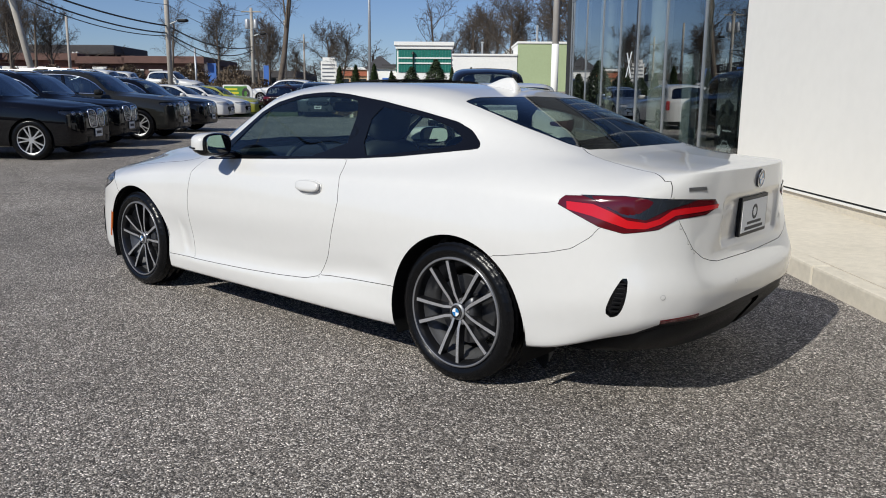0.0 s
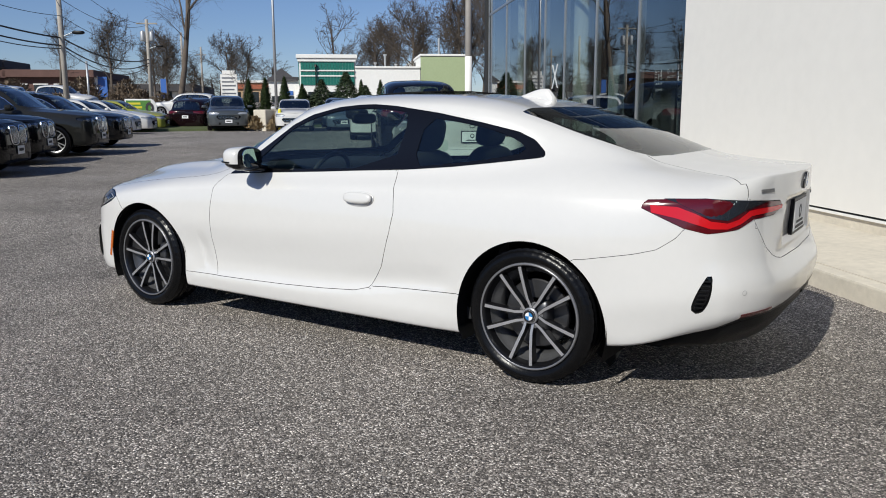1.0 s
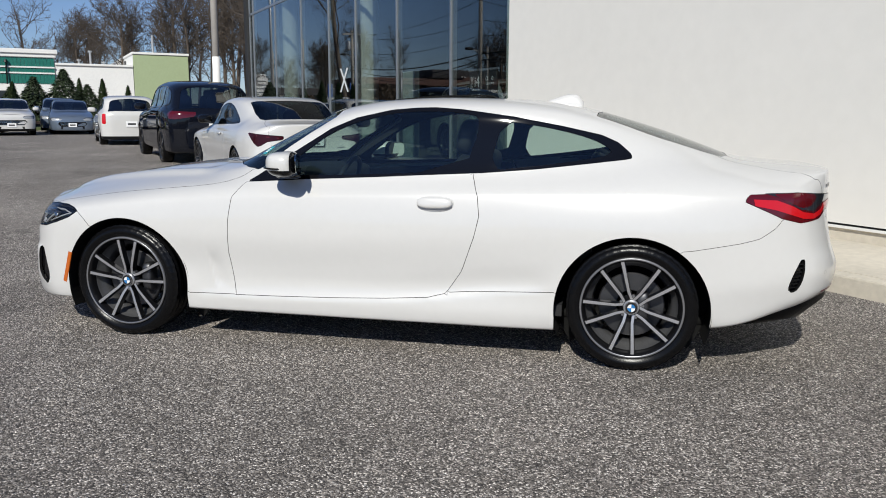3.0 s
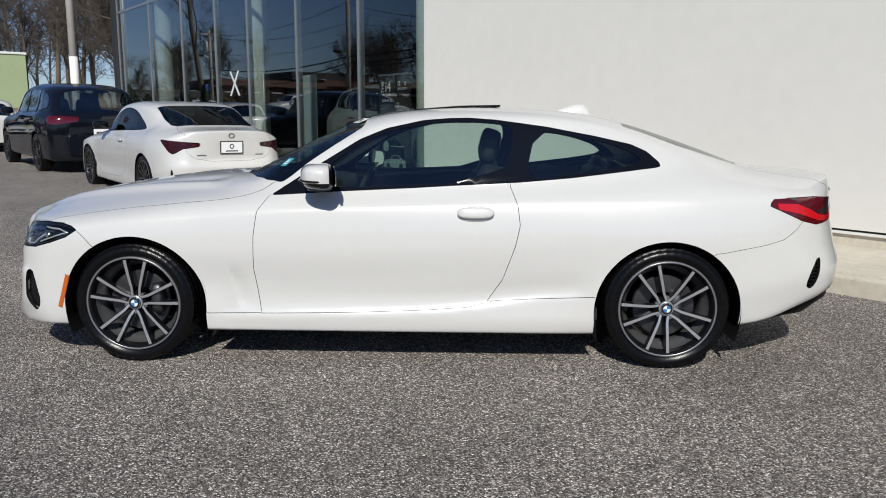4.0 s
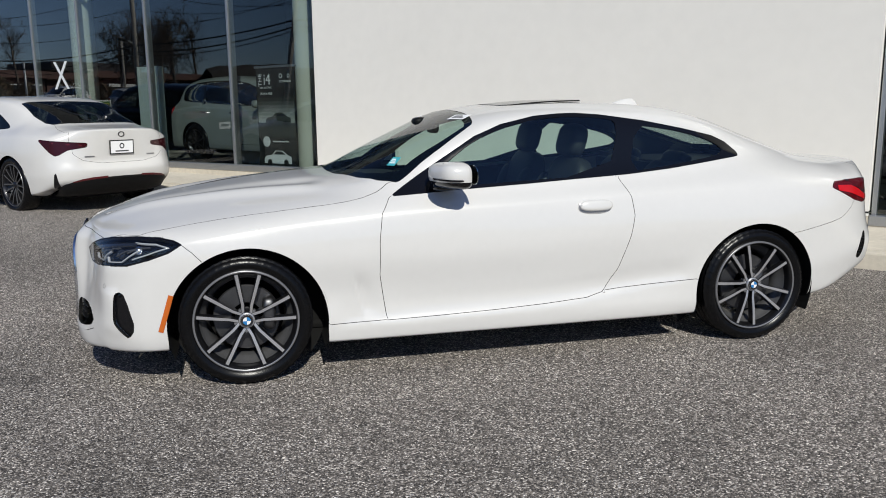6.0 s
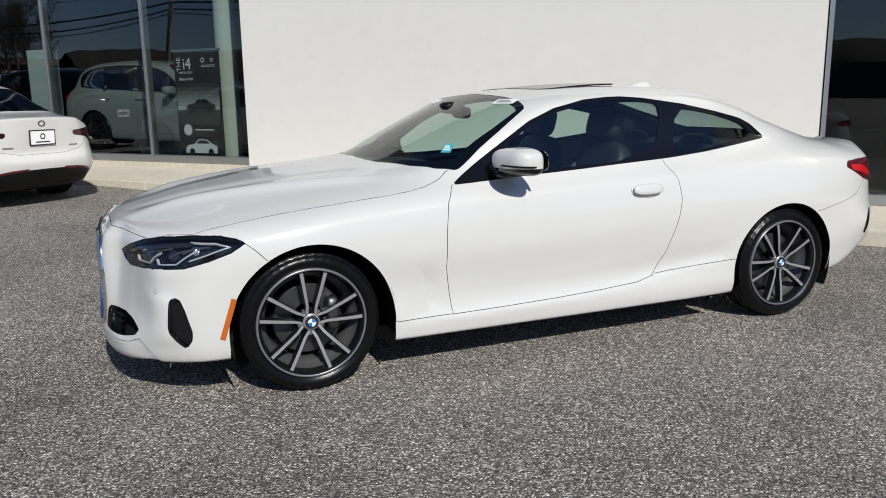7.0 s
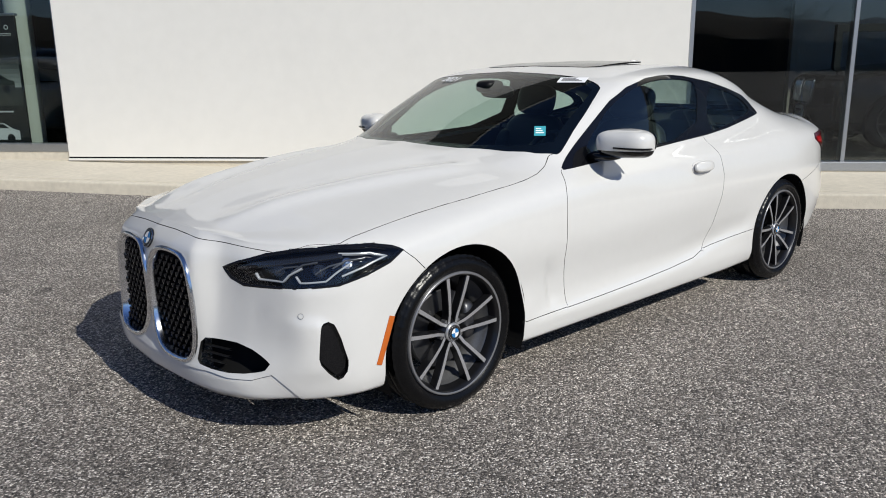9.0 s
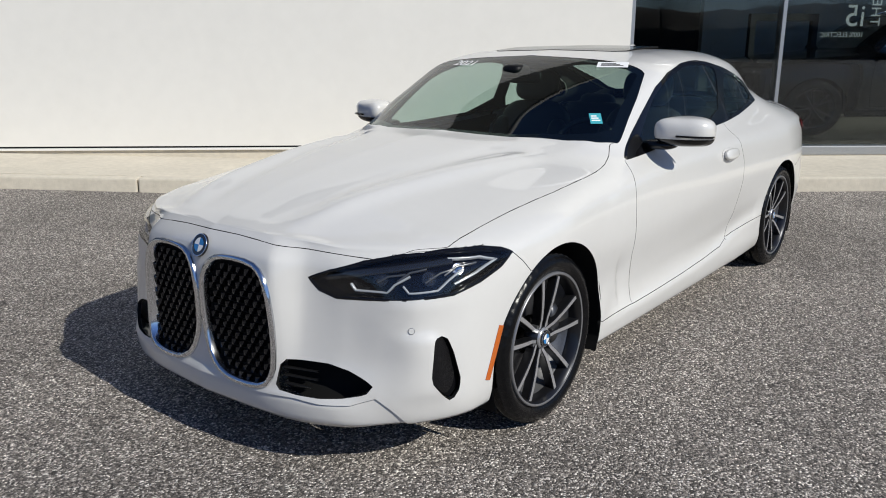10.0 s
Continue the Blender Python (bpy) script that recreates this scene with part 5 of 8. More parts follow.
# floor, ceiling and walls carry the room's lack of light in their colour
room("floor", "polished showroom floor, coloured dark for the unlit room", -20.6, 16, WALL_N + .31, 20, .0, .26, FLOOR_UNLIT)
room("ceiling", "showroom ceiling, coloured dark for the unlit room", -20.6, 16, WALL_N + .36, 20, 7.7, 7.95, ROOM_UNLIT)
room("wall_back", "back wall of the showroom, coloured dark for the unlit depth", -20.6, 16, 20, 20.3, 0, 7.9, ROOM_UNLIT)
room("wall_west", "end wall of the showroom, coloured dark for the unlit room", -20.9, -20.6, WALL_N, 20.3, 0, 7.9, ROOM_UNLIT)
room("wall_east", "end wall of the showroom", 16, 16.3, WALL_N, 20.3, 0, 7.9, ROOM_UNLIT)
room("wall_inner", "partition behind the rendered wall, coloured dark for the unlit room", WA0 + .1, WA1 - .1, WALL_N + 1.2, WALL_N + 1.4, .27, 7.69, ROOM_UNLIT)
PALE_ROOM = material("pale_room", (0.40, 0.36, 0.31), 0.8, vary=0.08, scale=.8)
room("wall_rear", "pale plastered wall behind the second showroom window", 4.9, 12.0, 9.6, 9.75, .27, 4.2, PALE_ROOM)
ROOF_TOP = material("roof_edge", (0.6, 0.58, 0.55), 0.8, vary=0.05)
room("roof_edge", "pale flat roof edge of the showroom", -21, 16.3, WALL_N - .06, 20.4, 8.204, 8.38, ROOF_TOP)

# Round white columns inside the glass
COLUMN = material("column_paint", (0.60, 0.62, 0.56), 0.6, vary=0.03)
for a, n, r in ((-5.84, 6.35, .16), (-12.6, 6.5, .24), (-19.2, 6.6, .24)):
    bm = bmesh.new()
    lathe(bm, [(r, .26), (r, 7.7)], 32, "Z", Matrix.Translation(on_front(a, n)))
    tagged(part("column", bm, COLUMN, smooth=True), "round cream painted column inside the showroom", "column", "columns", kind="structure")


# Display stand behind the glass, with its poster
POSTER_DARK = material("poster_dark", (0.02, 0.022, 0.024), 0.35, vary=0.1, scale=3)
POSTER_ROAD = material("poster_road", (0.06, 0.065, 0.06), 0.4, vary=0.2, scale=3)
POSTER_SKY = [material("poster_sky", (v, v * 1.06, v), 0.4) for v in (.04, .08, .13, .20, .28, .36, .42)]
CARD = material("white_card", (0.72, 0.74, 0.74), 0.5)


def lettering(text, size, m, parent, mat=PAPER, name="lettering"):
    c = bpy.data.curves.new(name, "FONT")
    c.body, c.size, c.extrude = text, size, .0008
    c.materials.append(mat)
    o = new(name, c)
    o.parent = parent
    o.matrix_basis = m
    return o


def car_picture(parent, x, z, w, mat, base):
    """A flat printed car: body, cabin and wheels as plain shapes."""
    bm = bmesh.new()
    prof = [(-.5, 0), (-.5, .12), (-.42, .19), (-.22, .22), (-.08, .33), (.18, .33), (.36, .22), (.5, .18), (.5, 0)]
    bm.faces.new([bm.verts.new((x + a * w, base, z + b * w)) for a, b in prof])
    c = part("car_print", bm, mat, parent)
    bm = bmesh.new()
    bm.faces.new([bm.verts.new((x + a * w, base - .0008, z + b * w)) for a, b in ((-.16, .23), (-.05, .31), (.16, .31), (.28, .23))])
    part("window_print", bm, POSTER_DARK, c)
    for k in (-.3, .3):
        bm = bmesh.new()
        lathe(bm, [(.0001, 0), (.085 * w, 0)], 16, "Y", Matrix.Translation((x + k * w, base - .0012, z + .03 * w)))
        part("wheel_print", bm, POSTER_DARK, c)


def poster_stand(a, n, w, z0, z1):
    st = thing("poster_stand", "tall dark advertising stand with a car poster behind the glass", "stand", FRONT @ Matrix.Translation((a, n, 0)))
    part("board", boxed(0, w, 0, .03, z0, z1, .004), POSTER_DARK, st)
    part("top_rail", boxed(-.02, w + .02, -.015, .04, z1, z1 + .035, .008), ALUMINIUM, st)
    part("foot", boxed(.05, w - .05, -.12, .18, .26, .285, .006), ALUMINIUM, st)
    part("post", boxed(w * .45, w * .55, .03, .06, .27, z1, .004), ALUMINIUM, st)
    h = z1 - z0
    for i, tone in enumerate(POSTER_SKY):
        part("picture", boxed(.02, w - .02, -.003, -.001, z0 + h * (.70 - .036 * (i + 1)), z0 + h * (.70 - .036 * i)), tone, st)
    part("road_print", boxed(.02, w - .02, -.0045, -.0035, z0 + h * .30, z0 + h * .448), POSTER_ROAD, st)
    car_picture(st, w * .55, z0 + h * .43, w * .66, POSTER_ROAD, -.006)
    car_picture(st, w * .50, z0 + h * .03, w * .72, CARD, -.006)
    bm = bmesh.new()
    lathe(bm, [(.0001, 0), (.085, 0)], 24, "Y", Matrix.Translation((w * .22, -.005, z0 + h * .255)))
    part("round_mark", bm, CARD, st)
    part("text_bar", boxed(w * .38, w * .80, -.004, -.002, z0 + h * .25, z0 + h * .262), CARD, st)
    flat = Matrix.Rotation(radians(90), 4, "X")
    lettering("i4", h * .155, Matrix.Translation((w * .20, -.006, z1 - h * .165)) @ flat, st)
    lettering("THE", h * .072, Matrix.Translation((w * .155, -.006, z1 - h * .185)) @ flat @ Matrix.Rotation(radians(90), 4, "Z"), st)
    lettering("2024 i4 M50", h * .036, Matrix.Translation((w * .10, -.006, z1 - h * .27)) @ flat, st)
    lettering("100% ELECTRIC", h * .026, Matrix.Translation((w * .10, -.006, z1 - h * .205)) @ flat, st)
    for k, (x, r) in enumerate(((.66, .038), (.86, .03))):
        bm = bmesh.new()
        lathe(bm, [(r * .6, 0), (r, 0)], 20, "Y", Matrix.Translation((w * x, -.005, z1 - h * .085)))
        part("round_logo", bm, CARD, st)
    for k in range(2):
        part("text_bar", boxed(w * .62, w * .92, -.004, -.002, z1 - h * (.135 + .012 * k), z1 - h * (.130 + .012 * k)), CARD, st)
    return st


poster_stand(-6.37, 5.76, .88, .46, 2.03)

# Letters stuck on the glass, a pale panel, a desk and a shelf in the room
sign = thing("glass_sign", "thin white letter shapes stuck on the showroom glass", "sign", FRONT @ Matrix.Translation((-12.40, GLAZE_N - .006, 1.84)))
lettering("X", .80, Matrix.Rotation(radians(90), 4, "X"), sign, CARD)
panel = thing("exhibition_wall", "tall pale grey exhibition wall standing in the showroom", "panel", FRONT)
part("panel_board", boxed(-10.75, -10.05, 6.5, 6.62, .28, 2.25, .01), material("panel_grey", (0.45, 0.52, 0.50), 0.5, vary=0.05), panel)
desk = thing("desk", "white showroom desk with rounded edges", "desk", FRONT)
part("desk_body", boxed(-9.7, -8.6, 8.0, 8.7, .26, .98, .03), CARD, desk)
part("desk_top", boxed(-9.8, -8.5, 7.9, 8.8, .98, 1.02, .01), ROOM_UNLIT, desk)
shelf = thing("shelf", "black showroom shelf with small bright objects", "shelf", FRONT)
part("shelf_back", boxed(-8.9, -7.9, 8.6, 8.66, .26, 2.3), BLACK_TRIM, shelf)
for z in (.6, 1.0, 1.4, 1.8, 2.2):
    part("shelf_board", boxed(-8.9, -7.9, 8.3, 8.6, z, z + .03), BLACK_TRIM, shelf)
i5 = thing("glass_sign", "thin grey letters on the second showroom window, seen in mirror writing", "sign", FRONT @ Matrix.Translation((5.24, GLAZE_N + .03, 1.62)) @ Matrix.Diagonal((-1, 1, 1, 1)))
THIN = material("thin_grey", (0.6, 0.61, 0.61), 0.5)
lettering("i5", .34, Matrix.Translation((-.10, 0, 0)) @ Matrix.Rotation(radians(90), 4, "X"), i5, THIN)
lettering("THE", .16, Matrix.Translation((-.16, 0, .0)) @ Matrix.Rotation(radians(90), 4, "X") @ Matrix.Rotation(radians(90), 4, "Z"), i5, THIN)
lettering("100% ELECTRIC", .075, Matrix.Translation((-.10, 0, -.12)) @ Matrix.Rotation(radians(90), 4, "X"), i5, THIN)
shade = thing("wooden_stand", "dark wooden display stand in the showroom", "stand", FRONT)
part("frame_post", boxed(5.0, 5.08, 8.0, 8.1, .27, 1.75), ROOM_UNLIT, shade)
part("frame_post", boxed(5.9, 5.98, 8.0, 8.1, .27, 1.75), ROOM_UNLIT, shade)
part("frame_top", boxed(5.0, 5.98, 8.0, 8.1, 1.75, 1.85), ROOM_UNLIT, shade)


# Parked cars of the lot. Each is a skin like the coupe's, with its own windows, lamps and wheels.
BLACK_PAINT = material("black_paint", (0.004, 0.004, 0.005), 0.4, coat=0.8, spec=0.0)
GREY_PAINT = material("dark_grey_paint", (0.020, 0.020, 0.018), 0.4, coat=0.9, spec=0.0)
SLATE_PAINT = material("slate_paint", (0.085, 0.095, 0.10), 0.28, metal=0.4, coat=1.0)
BLUE_PAINT = material("steel_blue_paint", (0.16, 0.20, 0.26), 0.28, metal=0.4, coat=1.0)
WINE_PAINT = material("wine_paint", (0.009, 0.004, 0.005), 0.4, coat=0.8, spec=0.0)
YELLOW_PAINT = material("yellow_paint", (0.30, 0.30, 0.05), 0.3, coat=1.0)
NAVY_PAINT = material("navy_black_paint", (0.005, 0.006, 0.010), 0.4, coat=0.9, spec=0.0)
LOT_GLASS = glass("lot_glass", (0.42, 0.47, 0.46), gloss=0.17, power=3.0)
BRIGHT_RIM = material("bright_rim", (0.5, 0.5, 0.51), 0.3, metal=0.6, vary=0.05)

STYLES = {   # half width, wheelbase, overhangs, clearance, wheel radius; heights: nose, cowl edge, belt front, belt rear, tail
    "suv": dict(W=.99, wb=2.98, fo=.88, ro=1.05, gc=.27, wr=.385, zn=1.00, zc=1.10, b0=1.13, b1=1.20, zt=1.14,
                top=[(-.80, 1.00), (-.6, 1.07), (0, 1.14), (.42, 1.18), (.50, 1.21), (1.12, 1.62), (1.45, 1.71), (2.2, 1.76), (3.1, 1.72), (3.55, 1.65), (3.68, 1.58), (3.90, 1.20), (3.95, 1.14)],
                win=[(.80, 1.14), (1.22, 1.48), (1.6, 1.60), (2.3, 1.635), (3.0, 1.60), (3.42, 1.50), (3.50, 1.36), (3.45, 1.22), (2.2, 1.185)],
                ws=[(.50, -.05), (.52, .4), (.66, .68), (.80, .78), (1.0, .74), (1.33, .64), (1.26, .4), (1.22, -.05)],
                rs=[(3.60, -.05), (3.60, .5), (3.62, .62), (3.86, .72), (3.92, .55), (3.93, -.05)]),
    "hatch": dict(W=.90, wb=2.58, fo=.78, ro=.72, gc=.19, wr=.325, zn=.83, zc=.97, b0=1.00, b1=1.06, zt=1.0,
                  top=[(-.72, .83), (-.5, .93), (0, 1.0), (.40, 1.04), (.48, 1.06), (1.0, 1.39), (1.3, 1.47), (1.9, 1.50), (2.6, 1.47), (2.86, 1.42), (2.95, 1.35), (3.20, 1.02), (3.24, 1.0)],
                  win=[(.72, 1.01), (1.08, 1.26), (1.4, 1.37), (2.0, 1.40), (2.6, 1.36), (2.80, 1.25), (2.80, 1.08), (1.9, 1.04)],
                  ws=[(.48, -.05), (.50, .4), (.62, .62), (.74, .71), (.95, .68), (1.18, .58), (1.12, .4), (1.08, -.05)],
                  rs=[(2.90, -.05), (2.90, .5), (2.92, .56), (3.14, .64), (3.19, .5), (3.20, -.05)]),
    "sedan": dict(W=.90, wb=2.75, fo=.90, ro=1.05, gc=.17, wr=.325, zn=.74, zc=.93, b0=.95, b1=1.0, zt=.98,
                  top=[(-.82, .74), (-.6, .83), (0, .94), (.42, .99), (.50, 1.02), (1.15, 1.36), (1.45, 1.43), (1.9, 1.45), (2.4, 1.42), (2.75, 1.33), (3.2, 1.10), (3.35, 1.05), (3.8, .98)],
                  win=[(.78, .96), (1.18, 1.21), (1.5, 1.33), (1.9, 1.36), (2.4, 1.32), (2.72, 1.21), (2.88, 1.08), (2.7, 1.02), (1.8, .985)],
                  ws=[(.50, -.05), (.52, .4), (.65, .62), (.79, .72), (1.0, .68), (1.30, .57), (1.24, .4), (1.20, -.05)],
                  rs=[(2.70, -.05), (2.70, .4), (2.74, .55), (3.12, .56), (3.26, .5), (3.30, -.05)]),
}
SPLITS = (2, 3, 4, 5, 5, 5, 9, 6, 7)


def style_levels(S):
    W, wb, F, R, gc = S["W"], S["wb"], -S["fo"], S["wb"] + S["ro"], S["gc"]
    xs = [F, F + .025, F + .20, 0, .5, .5 * wb, .85 * wb, wb, R - .22, R - .035, R]
    ys = [0, .55 * W, .90 * W, W, .985 * W, .99 * W, .99 * W, W, .93 * W, .6 * W, 0]
    edge = [S["zn"], S["zn"] - .004, S["zn"], S["zn"] + .6 * (S["zc"] - S["zn"]), S["zc"], (S["b0"] + S["b1"]) / 2, S["b1"] - .01, S["b1"], S["zt"], S["zt"], S["zt"]]
    nose = [.10, .10, .10, 0, 0, 0, 0, 0, -.05, -.06, -.06]
    out = []
    for k, (fy, fx) in enumerate(((.80, .9), (.955, .15), (.985, -.05), (.99, -.05), (1.0, 0), (.975, .15), (.885, 1.0))):
        row = []
        for i in range(11):
            e = edge[i]
            z = (gc - .02, gc, gc + .12, gc + .30 * (e - gc), gc + .55 * (e - gc), e - .11, e)[k]
            row.append((xs[i] + nose[i] * fx, ys[i] * fy, z))
        out.append(row)
    return out


def simple_wheel(parent, r, rim_mat, n=10):
    w = new("wheel")
    w.parent = parent
    bm = bmesh.new()
    lathe(bm, [(r * .66, .10), (r * .9, .115), (r, .09), (r, -.09), (r * .9, -.115), (r * .70, -.105), (r * .66, -.08)], 32)
    part("tyre", bm, RUBBER, w, smooth=True)
    bm = bmesh.new()
    lathe(bm, [(r * .71, -.10), (r * .69, -.112), (r * .65, -.10), (r * .62, -.02), (r * .1, .0)], 32)
    part("rim", bm, RIM_DARK, w, smooth=True)
    bm = bmesh.new()
    lathe(bm, [(r * .71, -.100), (r * .70, -.114), (r * .66, -.108)], 32)
    for i in range(n):
        a = 2 * math.pi * i / n
        box(bm, -.012, .012, -.104, -.08, .05, r * .68, 0, Matrix.Rotation(a + (.12 if i % 2 else -.12), 4, "Y"))
    lathe(bm, [(.0001, -.098), (.06, -.098), (.065, -.07)], 16)
    part("spokes", bm, rim_mat, w)
    return w


def town_car(name, label, style, paint, kidney=False, lamps="band", rim=None, tint=None, group="", dark_trim=False, rails=False):
    S = STYLES[style]
    W, wb, F, R = S["W"], S["wb"], -S["fo"], S["wb"] + S["ro"]
    top = S["top"]
    centre = [top[0][0], top[0][0] + .03, top[0][0] + .12, -.12, .32, .5 * wb - .04, .85 * wb, wb + .05, R - .16, R - .06 - .04, R - .06]
    x0 = (0.2, .5, .8, .5 * wb, .85 * wb, wb, R)
    shape = [(F, *x0[:3], 1.4, wb, R), (.75, .75, .8, .84, .84, .84, .84), (.42, .45, .74, .82, .84, .80, .70), (.42, .42, .5, .6, .62, .6, .55), (.85, .86, .93, .96, .965, .95, .93)]
    sk = Skin(skin(style_levels(S), centre, top, shape, 170, SPLITS))
    car = thing(name, label, "car", group=group)
    low, up = (lambda s: s.level < 25), (lambda s: (s.level > 22) & (s.level < 42))
    tops = lambda s: s.level > 24
    sk.cut("arch", "side", circle(0, S["wr"] - .01, S["wr"] + .045, 40), low)
    sk.cut("arch", "side", circle(wb, S["wr"] - .01, S["wr"] + .045, 40), low)
    sk.cut("side_glass", "side", S["win"], up)
    sk.cut("windscreen", "top", S["ws"], tops)
    sk.cut("rear_screen", "top", S["rs"], tops)
    zn, zt = S["zn"], S["zt"]
    sk.cut("headlamp", "nose", [(F + .42, zn - .10), (F + .62, zn - .045), (F + 1.22, zn - .05), (F + 1.30, zn - .09), (F + 1.0, zn - .17), (F + .5, zn - .17)], lambda s: (s.level < 24) & (s.P[..., 0] < .2))
    if lamps != "upright":
        tl = [(R - 1.25, zt - .08), (R - 1.1, zt - .03), (R - .45, zt - .05), (R - .42, zt - .14), (R - .9, zt - .20), (R - 1.15, zt - .19)]
    else:
        tl = [(R - 1.00, zt - .36), (R - 1.00, zt - .06), (R - .82, zt - .06), (R - .80, zt - .36)]
    sk.cut("tail_lamp", "tail", tl, lambda s: (s.level < 24) & (s.P[..., 0] > wb + .2))
    sk.cut("lower_trim", "side", [(F - .5, 0), (F - .5, S["gc"] + .07), (R + .5, S["gc"] + .09), (R + .5, 0)], low, ["body"])
    g = tint or LOT_GLASS
    sk.object("body", paint, car, title="body_shell", gap=.001, lip=.02)
    sk.object("lower_trim", BLACK_PLASTIC if dark_trim else paint, car, gap=.001, lip=.02)
    for sd, side in ((-1, lambda c: c[1] < 0), (1, lambda c: c[1] > 0)):
        sk.object("side_glass", g, car, keep=side, gap=.002, lip=0, lift=-.004)
        h = sk.object("headlamp", LAMP_GLASS, car, keep=side, gap=.002, lip=0)
        if h:
            sk.object("headlamp", LED if not kidney else SMOKED, h, keep=side, gap=0, lip=0, lift=-.02, title="lamp_housing")
            for k in (.62, .86) if kidney else ():
                p, n = sk.at("nose", F + k, zn - .105, sd, low)
                bm = bmesh.new()
                lathe(bm, [(.0001, .004), (.022, .004), (.036, -.006), (.042, 0), (.042, -.02)], 16, "Z", frame_of(p - n * .012, n))
                part("projector", bm, CHROME, h, smooth=True)
        sk.object("tail_lamp", RED_LENS if lamps != "dark" else RED_DARK, car, "red tail lamp", keep=side, gap=.002, lip=.01, lift=.003)
        for x in (0, wb):
            w = simple_wheel(car, S["wr"], rim or BRIGHT_RIM)
            w.matrix_basis = Matrix.Translation((x, sd * (W - .135), S["wr"])) @ (Matrix.Rotation(math.pi, 4, "Z") if sd > 0 else Matrix())
        # window line and pillars, roof rails
        ring = [sk.at("side", a, b, sd, up) for a, b in rounded(S["win"], 1)]
        bm = bmesh.new()
        bead(bm, [p for p, _ in ring], [n for _, n in ring], .024, .008)
        part("window_line", bm, CHROME if rails else BLACK_GLOSS, car)
        lo_z, hi_z = S["b0"] + .03, max(z for _, z in S["win"]) - .03
        for x in (.62 * wb, .92 * wb) if style == "suv" else (.60 * wb,):
            line = [sk.at("side", x + .10 * t, lo_z + (hi_z - lo_z) * t, sd, up) for t in np.linspace(0, 1, 5)]
            bm = bmesh.new()
            bead(bm, [p for p, _ in line], [n for _, n in line], .085, .005, False)
            part("window_pillar", bm, BLACK_GLOSS, car)
        if rails:
            bm = bmesh.new()
            ends = [Vector((x, sd * .60, float(pchip(*zip(*top))(np.array([x]))[0]) - .035)) for x in np.linspace(1.45, 3.35, 9)]
            for i, (p, q) in enumerate(zip(ends, ends[1:])):
                tube(bm, p + UP * (.055 if i else .0), q + UP * (.055 if i < 7 else .0), .017, .017, 8)
            part("roof_rail", bm, CHROME, car)
        bm = bmesh.new()
        blob(bm, (.92 if style != "hatch" else .82, sd * (W + .08), S["b0"] + .06), (.09, .12, .075), .6, 16, 10)
        part("door_mirror", bm, paint, car, smooth=True)
        for x in (1.75, 2.65) if style in ("suv", "sedan") else (1.75,):
            p, n = sk.at("side", x, S["b0"] - .10, sd, low)
            part("door_handle", boxed(-.11, .11, -.018, .018, 0, .035, .01, m=frame_of(p, n)), paint, car)
        for path in ([(.75, S["b0"] - .02), (.70, .75), (.72, S["gc"] + .14), (wb * .62, S["gc"] + .13), (wb * .62, S["b0"])],):
            line = [sk.at("side", a, b, sd, low) for a, b in [tuple(np.array(path[i]) * (1 - t) + np.array(path[i + 1]) * t) for i in range(len(path) - 1) for t in np.linspace(0, 1, 8)]]
            bm = bmesh.new()
            bead(bm, [p for p, _ in line], [n for _, n in line], .006, .0008, False, .002)
            part("door_seam", bm, UNDERSIDE, car)
    sk.object("windscreen", g, car, gap=.003, lip=0, lift=-.003)
    sk.object("rear_screen", g, car, gap=.003, lip=0, lift=-.003)
    part("cabin", boxed(.5, R - .45, -W + .12, W - .12, S["gc"], S["b0"] - .05, .05), CABIN, car)
    for y in (-.38, .38):
        for x in (1.55, 2.35):
            bm = bmesh.new()
            blob(bm, (x, y, S["b0"] + .05), (.09, .22, .28), .5, 14, 8)
            blob(bm, (x + .04, y, S["b0"] + .36), (.05, .13, .09), .6, 14, 8)
            part("seat", bm, LEATHER, car, smooth=True)
    for x in (0, wb):
        part("wheel_well", boxed(x - S["wr"] - .03, x + S["wr"] + .03, -W + .10, W - .10, .22, S["wr"] * 2 + .04, .05), UNDERSIDE, car)
    front = lambda s: (s.level < 26) & (s.P[..., 0] < F + .5)
    if kidney:
        for sd in (-1, 1):
            ring = rounded([(.04, zn - .36), (.04, zn - .10), (.12, zn - .055), (.32, zn - .06), (.36, zn - .14), (.35, zn - .34), (.28, zn - .40), (.10, zn - .40)], 1)
            line = [sk.at("front", a, b, sd, front) for a, b in ring]
            bm = bmesh.new()
            bm.faces.new([bm.verts.new(p + n * .004) for p, n in line])
            gr = part("grille", bm, UNDERSIDE, car)
            bm = bmesh.new()
            bead(bm, [p for p, _ in line], [n for _, n in line], .022, .018)
            part("grille_surround", bm, CHROME, gr)
            for y in np.linspace(.09, .31, 7):
                bm = bmesh.new()
                pts = [sk.at("front", y, b, sd, front) for b in np.linspace(zn - .37, zn - .09, 6)]
                bead(bm, [p for p, _ in pts], [n for _, n in pts], .007, .012, False)
                part("grille_bar", bm, CHROME if sd else CHROME, gr)
    else:
        ring = [(.0, zn - .22), (.50, zn - .22), (.56, zn - .30), (.44, zn - .42), (.0, zn - .42)]
        bm = bmesh.new()
        for sd in (-1, 1):
            vs = [bm.verts.new(p + n * .006) for p, n in (sk.at("front", a, b, sd, front) for a, b in ring)]
            bm.faces.new(vs)
        gr = part("grille", bm, BLACK_GLOSS, car)
        for z in (zn - .26, zn - .32, zn - .38):
            pts = [sk.at("front", abs(y), z, -1 if y < 0 else 1, front) for y in np.linspace(-.46, .46, 13)]
